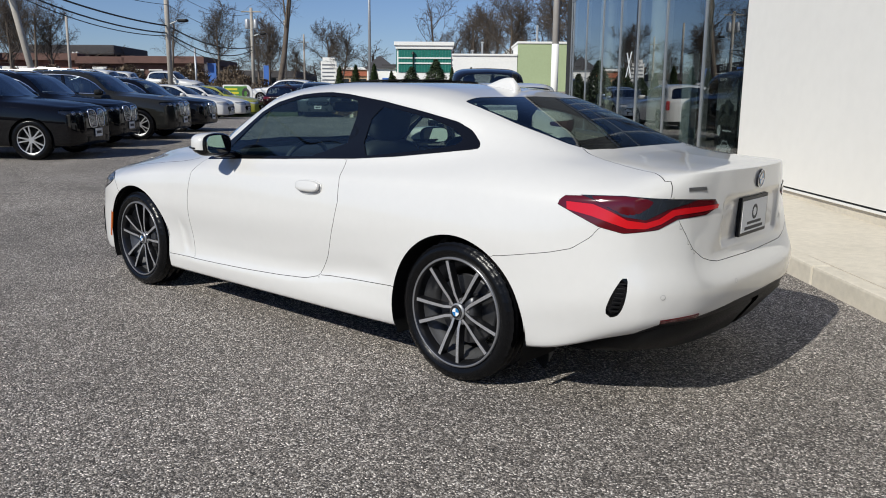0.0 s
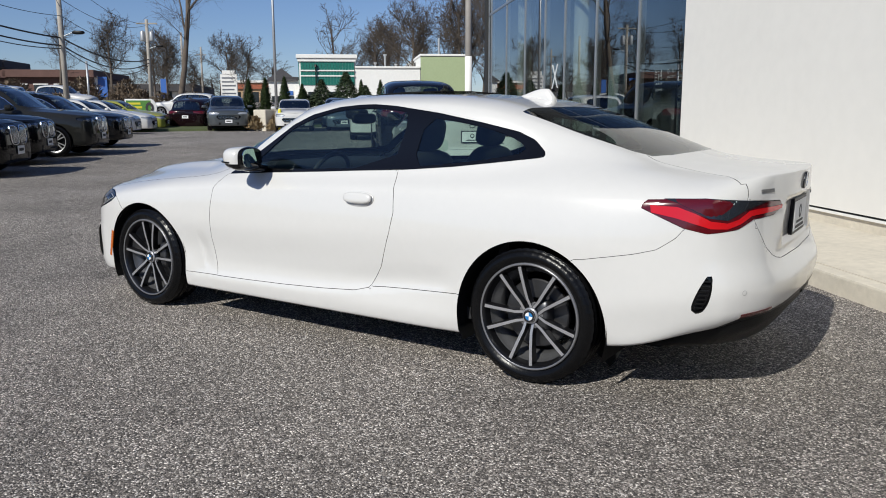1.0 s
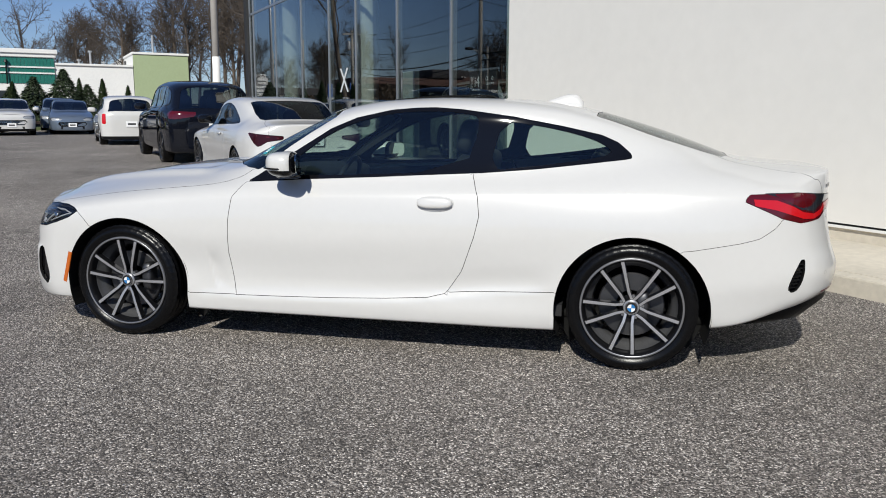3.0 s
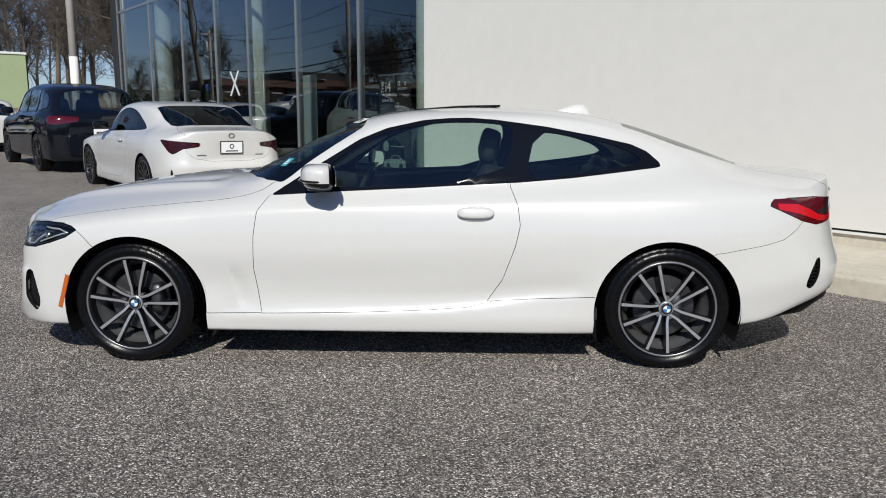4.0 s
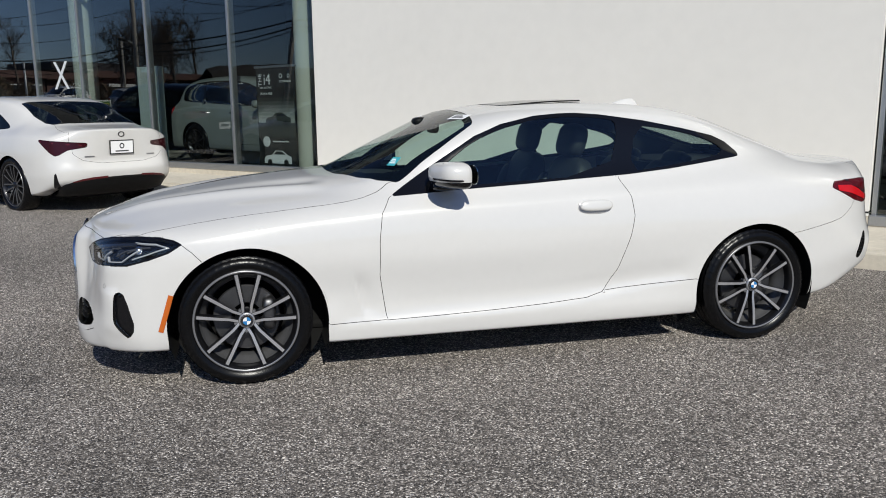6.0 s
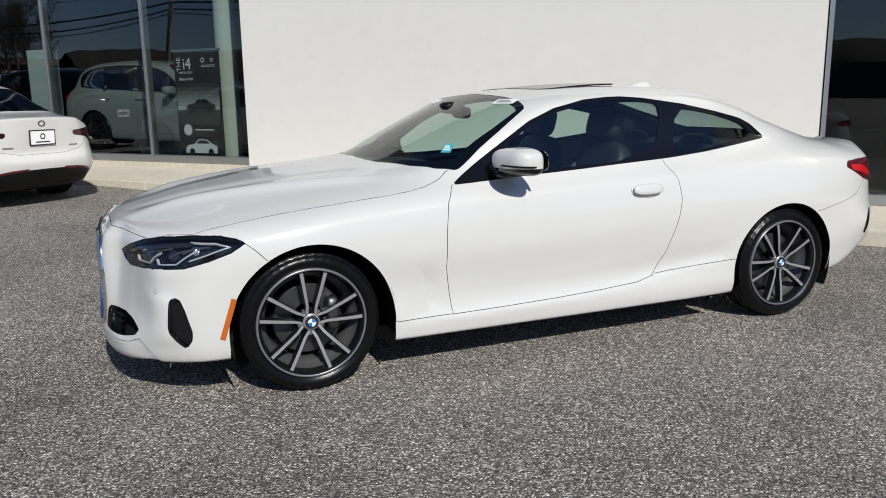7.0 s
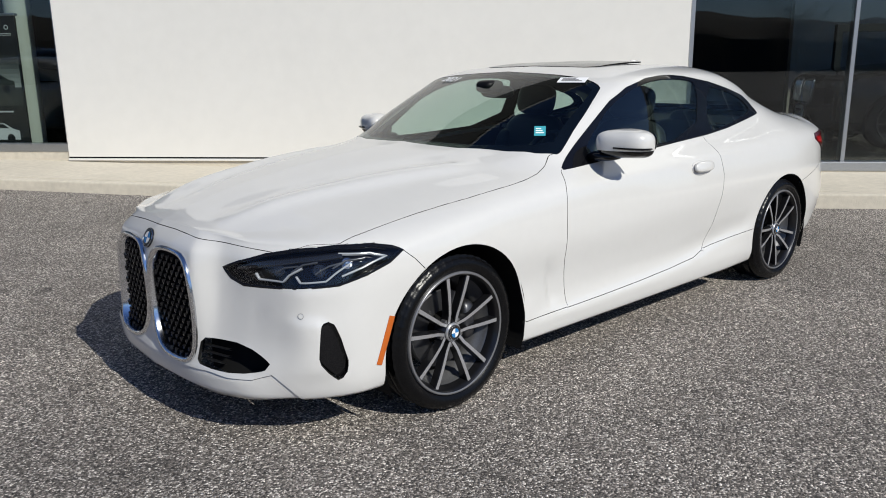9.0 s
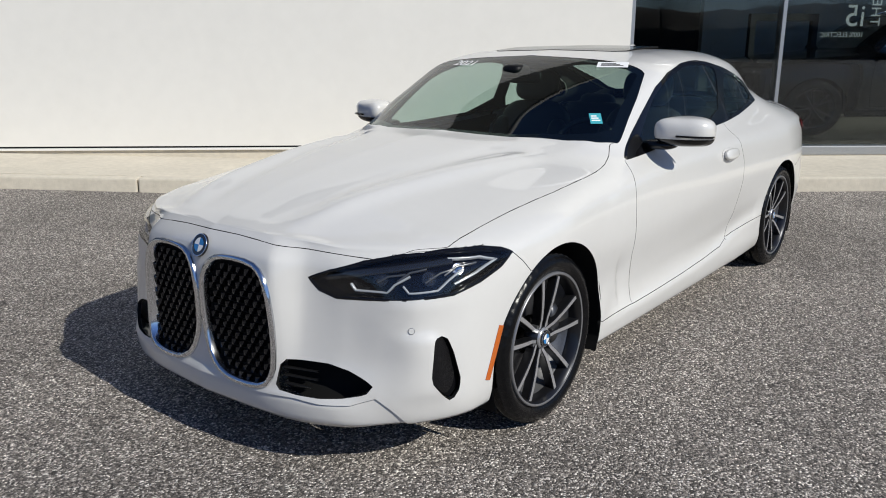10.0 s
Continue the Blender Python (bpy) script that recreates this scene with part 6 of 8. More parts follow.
            bm = bmesh.new()
            bead(bm, [p for p, _ in pts], [n for _, n in pts], .014, .014, False)
            part("grille_bar", bm, CHROME, gr)
    pts = [sk.at("front", a, b, sd, front) for sd in (-1, 1) for a, b in ((.45, S["gc"] + .16), (.45, S["gc"] + .05))]
    bm = bmesh.new()
    vs = [bm.verts.new(p + n * .008) for p, n in (pts[0], pts[1], pts[3], pts[2])]
    bm.faces.new(vs)
    part("lower_intake", bm, BLACK_PLASTIC, car)
    for k, x, z, back in (("front", F, S["gc"] + .22, False), ("rear", R, zt - .36, True)):
        p, n = sk.at("front", 0, z, -1, (lambda s: s.P[..., 0] > wb + .4) if back else front)
        pl = part("plate", boxed(-.16, .16, -.08, .08, .008, .016, .003, m=frame_of(p, n)), PAPER, car)
        part("plate_bar", boxed(-.11, .11, -.025, .03, .0165, .018, m=frame_of(p, n)), INK, pl)
    return car


def park(car, local, place, heading, tall=1.0, size=1.0):
    """Sets a car down: its point `local` over `place`, its nose towards `heading` (degrees from +x)."""
    th = radians(heading - 180)
    m = Matrix.Rotation(th, 4, "Z")
    o = Vector((*place, 0)) - m @ (Vector((*local, 0)) * size)
    gx = [ground_z(*(o + m @ Vector((x, y, 0))).to_2d()) for x in (0, 2.85) for y in (-.75, .75)]
    o.z = sum(gx) / 4
    slope = Vector((sum(gx[2:]) - sum(gx[:2])) / 2 / 2.85 * Vector((1, 0, 0)))
    roll = (gx[1] + gx[3] - gx[0] - gx[2]) / 2 / 1.5
    m = m @ Euler((math.atan(roll), -math.atan(slope.x), 0)).to_matrix().to_4x4()
    m.translation = o
    car.matrix_basis = m @ Matrix.Diagonal((size, size, size * tall, 1))
    return car


# The second white coupe, seen from behind: same skin family, shorter, with wedge lamps
kx = .9575
LEX_LOW = [[(x * kx, y, z) for x, y, z in lv] for lv in COUPE_LOW]
sk2 = Skin(skin(LEX_LOW, [x * kx for x in COUPE_CENTRE], [(x * kx, z + .01) for x, z in COUPE_TOP], [tuple(x * kx for x in COUPE_SHAPE[0]), *COUPE_SHAPE[1:]], 260, (2, 4, 5, 8, 8, 8, 12, 8, 9)))
WEDGE_RED = material("wedge_red", (0.03, 0.002, 0.004), 0.2, coat=0.2, spec=0.3)
lex = thing("coupe", "white two-door coupe with wedge-shaped dark red tail lamps and black wheels", "car")
low2, up2, tail2 = (lambda s: s.level < 36), (lambda s: (s.level > 33) & (s.level < 56)), (lambda s: (s.level < 36) & (s.P[..., 0] > 2.85))
sk2.cut("arch", "side", circle(.01, .315, .375), low2)
sk2.cut("arch", "side", circle(2.73, .315, .375), low2)
WIN2 = rounded([(.72, .915), (.95, 1.05), (1.2, 1.19), (1.45, 1.275), (1.75, 1.295), (2.05, 1.24), (2.30, 1.12), (2.50, 1.015), (2.47, 1.0), (2.2, .98), (1.45, .955)], 1)
sk2.cut("window_trim", "side", WIN2, up2)
sk2.cut("side_glass", "side", [(c[0] + (p[0] - c[0]) * .955, c[1] + (p[1] - c[1]) * .90) for c in [np.mean(WIN2, 0)] for p in WIN2], up2, ["window_trim"])
sk2.cut("windscreen", "top", [(x * kx, y) for x, y in WINDSCREEN], lambda s: s.level > 33)
sk2.cut("rear_screen", "top", [(2.46, -.05), (2.46, .3), (2.47, .575), (2.8, .60), (3.06, .595), (3.15, .55), (3.20, .3), (3.22, -.05)], lambda s: s.level > 33)
sk2.cut("tail_lamp", "tail", [(2.44, .900), (2.58, .893), (3.20, .862), (3.29, .845), (3.20, .808), (2.95, .780), (2.82, .725), (2.75, .712), (2.66, .75)], tail2)
sk2.cut("trunk_lid", "tail", [(2.95, 1.2), (2.97, .88), (3.0, .75), (3.16, .66), (3.4, .62), (4, .62), (4, 1.2)], tail2, ["body"])
sk2.cut("trunk_lid", "top", [(3.05, -.05), (3.05, .50), (3.3, .60), (3.5, .63), (4, .64), (4, -.05)], lambda s: s.level > 33, ["body"])
sk2.cut("diffuser", "tail", [(2.72, .1), (2.80, .30), (2.95, .40), (3.3, .45), (4, .46), (4, -.1), (2.72, -.1)], tail2, ["body"])
sk2.cut("rear_vent", "tail", [(2.685, .335), (2.745, .56), (2.765, .50), (2.80, .345), (2.77, .325)], tail2, ["body"])
sk2.cut("door", "side", [(.70, .91), (.62, .75), (.62, .35), (.68, .27), (1.7, .29), (1.85, .36), (1.98, .70), (1.98, .985), (1.3, .97)], lambda s: s.level < 38, ["body"])
sk2.object("body", WHITE_PAINT, lex, title="body_shell", lip=.02)
for nm, mat, lab in (("door", WHITE_PAINT, ""), ("window_trim", BLACK_GLOSS, ""), ("side_glass", DARK_GLASS, "dark side glass"), ("tail_lamp", WEDGE_RED, "dark red wedge tail lamp"), ("rear_vent", BLACK_GLOSS, "")):
    for side in ((lambda c: c[1] < 0), (lambda c: c[1] > 0)):
        sk2.object(nm, mat, lex, lab, keep=side, lip=.012 if nm == "door" else 0, lift=.003 if nm == "tail_lamp" else 0)
sk2.object("windscreen", DARK_GLASS, lex, gap=.002, lip=0)
sk2.object("rear_screen", DARK_GLASS, lex, gap=.002, lip=0)
sk2.object("trunk_lid", WHITE_PAINT, lex, lip=.02)
sk2.object("diffuser", BLACK_PLASTIC, lex, "black rear diffuser")
for sd in (-1, 1):
    rear_valance(sk2, lex, [(2.70, .30), (2.78, .36), (2.88, .405), (3.0, .43), (3.2, .455), (3.4, .465), (3.55, .47), (3.68, .475), (3.74, .476)], tail2, sd, 3.0)
    for x in (0, 2.73):
        w = build_wheel(lex, radius=.335, rim=.25, pairs=7, spread=11, cut=BARREL, dark=RIM_DARK, fine=False, badge=False)
        w.matrix_basis = Matrix.Translation((x, sd * .80, .335)) @ (Matrix.Rotation(math.pi, 4, "Z") if sd > 0 else Matrix())
    for x in (0, 2.73):
        part("wheel_well", boxed(x - .37, x + .37, sd * .45, sd * .80, .2, .70, .04), UNDERSIDE, lex)
    bm = bmesh.new()
    blob(bm, (.98, sd * .96, 1.02), (.08, .115, .066), .62, 20, 12)
    part("door_mirror", bm, BLACK_GLOSS, lex, smooth=True)
    p, n = sk2.at("side", 1.72, .82, sd, low2)
    bm = bmesh.new()
    blob(bm, (0, .004, .02), (.10, .02, .014), .62, m=frame_of(p, n))
    part("door_handle", bm, WHITE_PAINT, lex, smooth=True)
    line = [sk2.at("tail", a, b, sd, tail2) for a, b in ((2.50, .875), (2.72, .862), (2.95, .845), (3.15, .832))]
    bm = bmesh.new()
    bead(bm, [p + n * .003 for p, n in line], [n for _, n in line], .016, .003, False)
    part("light_bar", bm, RED_DARK, lex)
    bm = bmesh.new()
    p, n = sk2.at("tail", 3.10, .345, sd, tail2)
    lathe(bm, [(.030, .030), (.034, .034), (.042, .032), (.044, -.04), (.030, -.04)], 20, "Z", frame_of(p + n * .012, n) @ Matrix.Diagonal((1.8, .8, 1, 1)))
    part("tail_pipe", bm, CHROME, lex, smooth=True)
    line = [sk2.at("tail", a, b, sd, tail2) for a, b in dense([(3.0, .405), (3.15, .432), (3.3, .447), (3.5, .456)], 4)]
    bm = bmesh.new()
    bead(bm, [p for p, _ in line], [n for _, n in line], .028, .004, False)
    part("reflector", bm, RED_DARK, lex, "dark red rear reflector")
p, n = sk2.at("front", 0, .955, -1, lambda s: s.P[..., 0] > 3.4)
bm = bmesh.new()
lathe(bm, [(.036, 0), (.036, .006), (.028, .006), (.028, 0)], 24, "Z", frame_of(p, n) @ Matrix.Diagonal((1.2, .9, 1, 1)))
part("badge", bm, BLACK_GLOSS, lex)
p, n = sk2.at("front", 0, .80, -1, lambda s: s.P[..., 0] > 3.3)
PL2 = pose(p.x + .010, 0, .80, 93, 0, 90)
plate2 = part("plate_holder", boxed(-.165, .165, -.085, .085, -.004, .006, .003, m=PL2), BLACK_TRIM, lex)
part("plate", boxed(-.152, .152, -.072, .072, .0065, .008, m=PL2), PAPER, plate2)
bm = bmesh.new()
lathe(bm, [(.034, .0085), (.030, .0095), (.022, .0095), (.020, .0085)], 24, "Z", PL2 @ Matrix.Translation((0, .014, 0)))
part("plate_mark", bm, INK, plate2)
part("plate_bar", boxed(-.09, .09, -.055, -.040, .0083, .0092, m=PL2), INK, plate2)
for y in (-.42, .42):
    p, n = sk2.at("front", abs(y), .70, -1 if y < 0 else 1, lambda s: s.P[..., 0] > 3.3)
    part("model_badge", boxed(-.06, .06, -.008, .008, 0, .003, m=frame_of(p, n)), STEEL, lex)
part("cabin", boxed(.5, 2.9, -.72, .72, .25, .88, .05), CABIN, lex)
part("floor_pan", boxed(-.5, 3.3, -.6, .6, .18, .26), UNDERSIDE, lex)
for y in (-.37, .37):
    bm = bmesh.new()
    blob(bm, (1.72, y, .95), (.08, .23, .25), .5, 16, 10)
    blob(bm, (1.78, y, 1.2), (.05, .13, .08), .6, 16, 10)
    part("seat", bm, LEATHER, lex, smooth=True)
park(lex, (2.73, -.84), (-2.76, 5.92), 131, 1.03, size=.995)

# The lot: everything stands square to the showroom's front
ROW = 41
suv = town_car("suv", "dark navy sport utility car with slim red tail lamps", "suv", NAVY_PAINT, rim=RIM_DARK, lamps="dark", group="")
park(suv, (2.98, -.95), (-6.75, 10.2), 131)
dark = town_car("suv", "black sport utility car with kidney grille in a row", "suv", BLACK_PAINT, kidney=True, rails=True, group="dark cars in a row")
park(dark, (0, .90), (-9.2, 2.1), ROW, size=.9)
park(copy_thing(dark, Matrix()), (0, .90), (-11.2, 3.8), ROW, size=.89)
grey = town_car("suv", "dark grey sport utility car with chrome rails and kidney grille", "suv", GREY_PAINT, kidney=True, rails=True, group="dark cars in a row")
park(grey, (0, .90), (-12.7, 5.95), ROW, size=.93)
park(copy_thing(dark, Matrix()), (0, .90), (-15.1, 8.35), ROW, .95, size=.9)
wh = town_car("sedan", "white sedan parked behind the dark row", "sedan", WHITE_PAINT, group="cars of the far row")
park(wh, (1.4, 0), (-26.3, 15.1), ROW)
park(copy_thing(wh, Matrix()), (1.4, 0), (-28.3, 17.4), ROW)
yel = town_car("sedan", "pale yellow car at the end of the row", "sedan", YELLOW_PAINT, group="cars of the far row")
park(yel, (1.4, 0), (-30.0, 19.4), ROW)
mini = town_car("hatch", "white hatchback with black roof and round lamps facing the lot", "hatch", WHITE_PAINT, dark_trim=True, group="cars of the far row")
park(mini, (-.75, 0), (-20.9, 22.1), -47)
for place, turn in (((-49.5, 22.0), 215), ((-53.5, 25.5), 220), ((-57.0, 33.0), 35)):
    park(copy_thing(mini, Matrix()), (1.3, 0), place, turn, 1.25, 1.2)
mini2 = town_car("hatch", "white hatchback with upright red tail lamps", "hatch", WHITE_PAINT, lamps="upright", dark_trim=True)
park(mini2, (2.58, -.85), (-12.6, 16.2), 129)
sed = town_car("sedan", "steel blue sedan facing the lot", "sedan", BLUE_PAINT, group="cars of the far row")
park(sed, (-.88, 0), (-19.9, 24.4), -50)
park(copy_thing(sed, Matrix()), (-.88, 0), (-22.0, 26.4), -50)
trav = town_car("suv", "slate grey sport utility car with wide grille facing the lot", "suv", SLATE_PAINT, group="cars of the far row")
park(trav, (-.85, 0), (-24.0, 21.0), -40, .93)
wine = town_car("suv", "dark wine red sport utility car seen from behind", "suv", WINE_PAINT, lamps="dark", group="cars of the far row")
park(wine, (4.0, 0), (-28.2, 21.9), 122, .9)
wsuv = town_car("suv", "white sport utility car on the raised verge", "suv", WHITE_PAINT)
park(wsuv, (1.5, 0), (-44.0, 34.5), 215)
# Cars inside the showroom: a white one behind the first window, a black one behind the second
# the white car's paint is greyed: indoor shade mixed into its base colour
SHADED_WHITE_PAINT = material("shaded_white_paint", (0.22, 0.24, 0.235), 0.35, coat=0.8)
inner = park(town_car("suv", "white sport utility car inside the showroom, its paint greyed for shade", "suv", SHADED_WHITE_PAINT, rim=RIM_DARK), (2.98, .95), tuple(on_front(-10.0, 7.25).to_2d()), -49.4)
inner.matrix_basis.translation.z = .27
inner = park(town_car("suv", "black sport utility car standing inside the showroom", "suv", BLACK_PAINT, kidney=True, rim=RIM_DARK, rails=True), (0, -.9), tuple(on_front(5.38, 6.75).to_2d()), 130.6, .92)
inner.matrix_basis.translation.z = .27

# ---- beyond the lot: verge, street, shops, poles, wires and trees ----
GRASS = material("grass", (0.075, 0.095, 0.035), 0.95, vary=0.45, scale=1.6, bump=0.6, bump_scale=60)
MULCH = material("mulch", (0.10, 0.062, 0.04), 0.95, vary=0.4, scale=5, bump=0.6, bump_scale=60)
BARK = material("bark", (0.12, 0.095, 0.075), 0.9, vary=0.3, scale=4, bump=0.5, bump_scale=40)
TWIG = material("twig", (0.088, 0.071, 0.058), 0.9, vary=0.3, scale=2)
LAST_LEAF = material("last_leaf", (0.13, 0.085, 0.05), 0.85, vary=0.4, scale=1)
ARBOR = material("arborvitae_leaf", (0.042, 0.068, 0.018), 0.85, vary=0.4, scale=6)
PINE = material("pine_needle", (0.035, 0.055, 0.022), 0.85, vary=0.45, scale=4)
HAY = material("dry_grass", (0.30, 0.22, 0.12), 0.95, vary=0.35, scale=8)
POLE_WOOD = material("pole_wood", (0.36, 0.33, 0.29), 0.9, vary=0.25, scale=3, bump=0.3, bump_scale=30)
GALVANISED = material("galvanised", (0.45, 0.46, 0.47), 0.45, metal=0.6, vary=0.1, scale=4)
WHITE_WALL = material("white_wall", (0.80, 0.79, 0.76), 0.85, vary=0.05, scale=0.6, bump=0.1, bump_scale=30)
SAGE_WALL = material("sage_wall", (0.36, 0.43, 0.25), 0.85, vary=0.06, scale=0.5, bump=0.1, bump_scale=30)
TEAL_PANEL = material("teal_panel", (0.015, 0.15, 0.115), 0.4, vary=0.15, scale=1.5)
SLATE_ROOF = material("slate_roof", (0.055, 0.052, 0.055), 0.85, vary=0.25, scale=2, bump=0.4, bump_scale=20)
BRICK_WALL = material("brick_wall", (0.20, 0.095, 0.07), 0.9, vary=0.25, scale=1.5, bump=0.3, bump_scale=25)
BROWN_ROOF = material("brown_roof", (0.13, 0.072, 0.06), 0.9, vary=0.2, scale=1.2, bump=0.3, bump_scale=15)
TAN_WALL = material("tan_wall", (0.42, 0.29, 0.18), 0.85, vary=0.12, scale=1)
RUST_SIGN = material("rust_sign", (0.33, 0.10, 0.05), 0.6, vary=0.2, scale=2)
BLUE_SIGN = material("blue_sign", (0.04, 0.13, 0.42), 0.5, vary=0.1)
GREEN_SIGN = material("green_sign", (0.10, 0.26, 0.05), 0.5, vary=0.2, scale=3)
YELLOW_SIGN = material("yellow_sign", (0.75, 0.65, 0.05), 0.5)
FAR_GLASS = material("far_glass", (0.02, 0.025, 0.03), 0.08, spec=0.7)
POLE_PAINT = material("pole_paint", (0.27, 0.25, 0.23), 0.7, vary=0.15, scale=3)
CABLE = material("cable", (0.012, 0.012, 0.013), 0.6)


def strip(name, line, width, mat, lift, label, category):
    """A low band of ground along a line."""
    bm = bmesh.new()
    rows = []
    for i, p in enumerate(line):
        q0, q1 = Vector(line[max(0, i - 1)]), Vector(line[min(len(line) - 1, i + 1)])
        t = (q1 - q0).normalized()
        side = Vector((-t.y, t.x))
        rows.append([])
        for w, h in ((-.5, -.05), (-.47, lift), (-.2, lift * 1.25), (.2, lift * 1.25), (.47, lift), (.5, -.05)):
            c = Vector(p) + side * width * w
            rows[-1].append(bm.verts.new((c.x, c.y, ground_z(c.x, c.y) + h)))
    for r0, r1 in zip(rows, rows[1:]):
        for i in range(5):
            bm.faces.new((r0[i], r0[i + 1], r1[i + 1], r1[i]))
    bm.faces.new(rows[0])
    bm.faces.new(rows[-1])
    ob = part(name, bm, mat)
    return tagged(ob, label, category, kind="structure")


def line_to(p, q, step=3.0):
    p, q = Vector(p), Vector(q)
    k = max(2, int((q - p).length / step))
    return [tuple(p.lerp(q, i / k)) for i in range(k + 1)]


strip("verge", line_to((-31, 12), (-27.5, 24.5)) + line_to((-27, 27), (-23, 36))[0:], 5.0, GRASS, .10, "thin dry grass verge along the street", "verge")
strip("planting_bed", line_to((-26.5, 28), (-22, 38)), 2.2, MULCH, .2, "brown mulch bed below a row of evergreens", "planting bed")
strip("verge", line_to((-62, 8), (-47, 46)), 7.0, GRASS, .10, "grass verge on the far side of the street", "verge")


# Trees: tapered trunk, forking limbs and many fine twigs
def grow(rng, height, girth, limbs=9, lean=0.06, fork=.32, fine=1.0, least=.01):
    """Segments (from, to, radius, radius, depth) of one bare tree."""
    segs = []

    def branch(p, d, length, r, depth):
        n = (7, 5, 4, 3, 2)[depth]
        step = length / n
        for i in range(n):
            d2 = (d + Vector((rng.gauss(0, 1), rng.gauss(0, 1), rng.gauss(0, .7))) * (.05, .16, .22, .3, .35)[depth]
                  + UP * (.05, .07, .06, .05, .02)[depth]).normalized()
            q = p + d2 * step
            r2 = r * (1 - .85 / n) if depth else r * (1 - .6 / n)
            segs.append((p.copy(), q.copy(), r, r2, depth))
            if depth < 4 and (depth or i >= n * fork):
                k = (limbs / (n * (1 - fork)), 2.0 * fine, 2.2 * fine, 2.2 * fine)[depth]
                for _ in range(int(k) + (rng.random() < k % 1)):
                    az = rng.uniform(0, 2 * math.pi)
                    side = Matrix.Rotation(az, 3, d2) @ d2.orthogonal().normalized()
                    open_ = rng.uniform(.5, 1.1)
                    cd = (d2 * math.cos(open_) + side * math.sin(open_) + UP * .12).normalized()
                    cl = length * rng.uniform(.42, .68) * (1 - .35 * i / n)
                    branch(p.lerp(q, rng.random()), cd, cl, max(least, r2 * rng.uniform(.35, .6)), depth + 1)
            p, d, r = q, d2, r2
    branch(Vector((0, 0, -.3)), Vector((lean, lean * .4, 1)).normalized(), height * .78, girth, 0)
    return segs


def segment_mesh(name, segs, mats, pick=None, leaves=0, rng=None, origin=()):
    vs, fs, mi = [], [], []
    for p, q, r0, r1, depth in segs:
        n = 8 if depth == 0 else 5 if depth == 1 else 3
        t = (q - p).normalized()
        u = t.orthogonal().normalized()
        w = t.cross(u)
        k = len(vs)
        for c, r in ((p, r0), (q + t * r1 * .5, r1)):
            vs += [c + (u * math.cos(2 * math.pi * i / n) + w * math.sin(2 * math.pi * i / n)) * r for i in range(n)]
        fs += [(k + i, k + (i + 1) % n, k + n + (i + 1) % n, k + n + i) for i in range(n)]
        mi += [0] * n
        if leaves and depth >= 3 and rng.random() < leaves:
            c, s = q, rng.uniform(.05, .1)
            a1, a2 = Vector((rng.gauss(0, 1), rng.gauss(0, 1), rng.gauss(0, 1))).normalized() * s, Vector((rng.gauss(0, 1), rng.gauss(0, 1), rng.gauss(0, 1))).normalized() * s
            k = len(vs)
            vs += [c, c + a1, c + a1 + a2, c + a2]
            fs.append((k, k + 1, k + 2, k + 3))
            mi.append(1)
    me = bpy.data.meshes.new(name)
    me.from_pydata(vs, [], fs)
    for m in mats:
        me.materials.append(m)
    if len(mats) > 1:
        me.polygons.foreach_set("material_index", mi)
    me.shade_smooth()
    return me


def bare_tree(seed, height, girth, label, leaves=0, **k):
    rng = random.Random(seed)
    segs = grow(rng, height, girth, **k)
    t = thing("tree", label, "tree", group="bare trees")
    for nm, sel, mats in (("trunk", [s for s in segs if s[4] == 0], (BARK,)), ("crown", [s for s in segs if s[4]], (TWIG, LAST_LEAF))):
        ob = new(nm, segment_mesh(nm, sel, mats, leaves=leaves, rng=rng))
        ob.parent = t
    return t


TREES = [bare_tree(5, 17, .24, "tall bare tree with a leaning trunk and thin limbs", limbs=9, fork=.3, lean=.0, fine=.75),
         bare_tree(8, 9, .16, "bare round-headed tree with fine upright twigs", limbs=16, fork=.2, fine=.72, least=.013),
         bare_tree(14, 12, .22, "bare tree with brown twigs behind the shops", leaves=.10, limbs=13, fork=.25, fine=.72, least=.022),
         bare_tree(21, 15, .26, "tall bare tree with forked grey limbs", limbs=9, fork=.3, fine=.72, least=.018)]
USED = set()


def plant(k, x, y, scale=1.0, turn=0.0):
    t = TREES[k]
    if k in USED:
        t = copy_thing(t, Matrix())
    USED.add(k)
    t.matrix_basis = Matrix.Translation((x, y, ground_z(x, y))) @ Matrix.Rotation(radians(turn), 4, "Z") @ Matrix.Scale(scale, 4)
    return t


plant(0, -46.5, 36.0, 1.05, 200)
plant(1, -58.3, 53.1, .78)
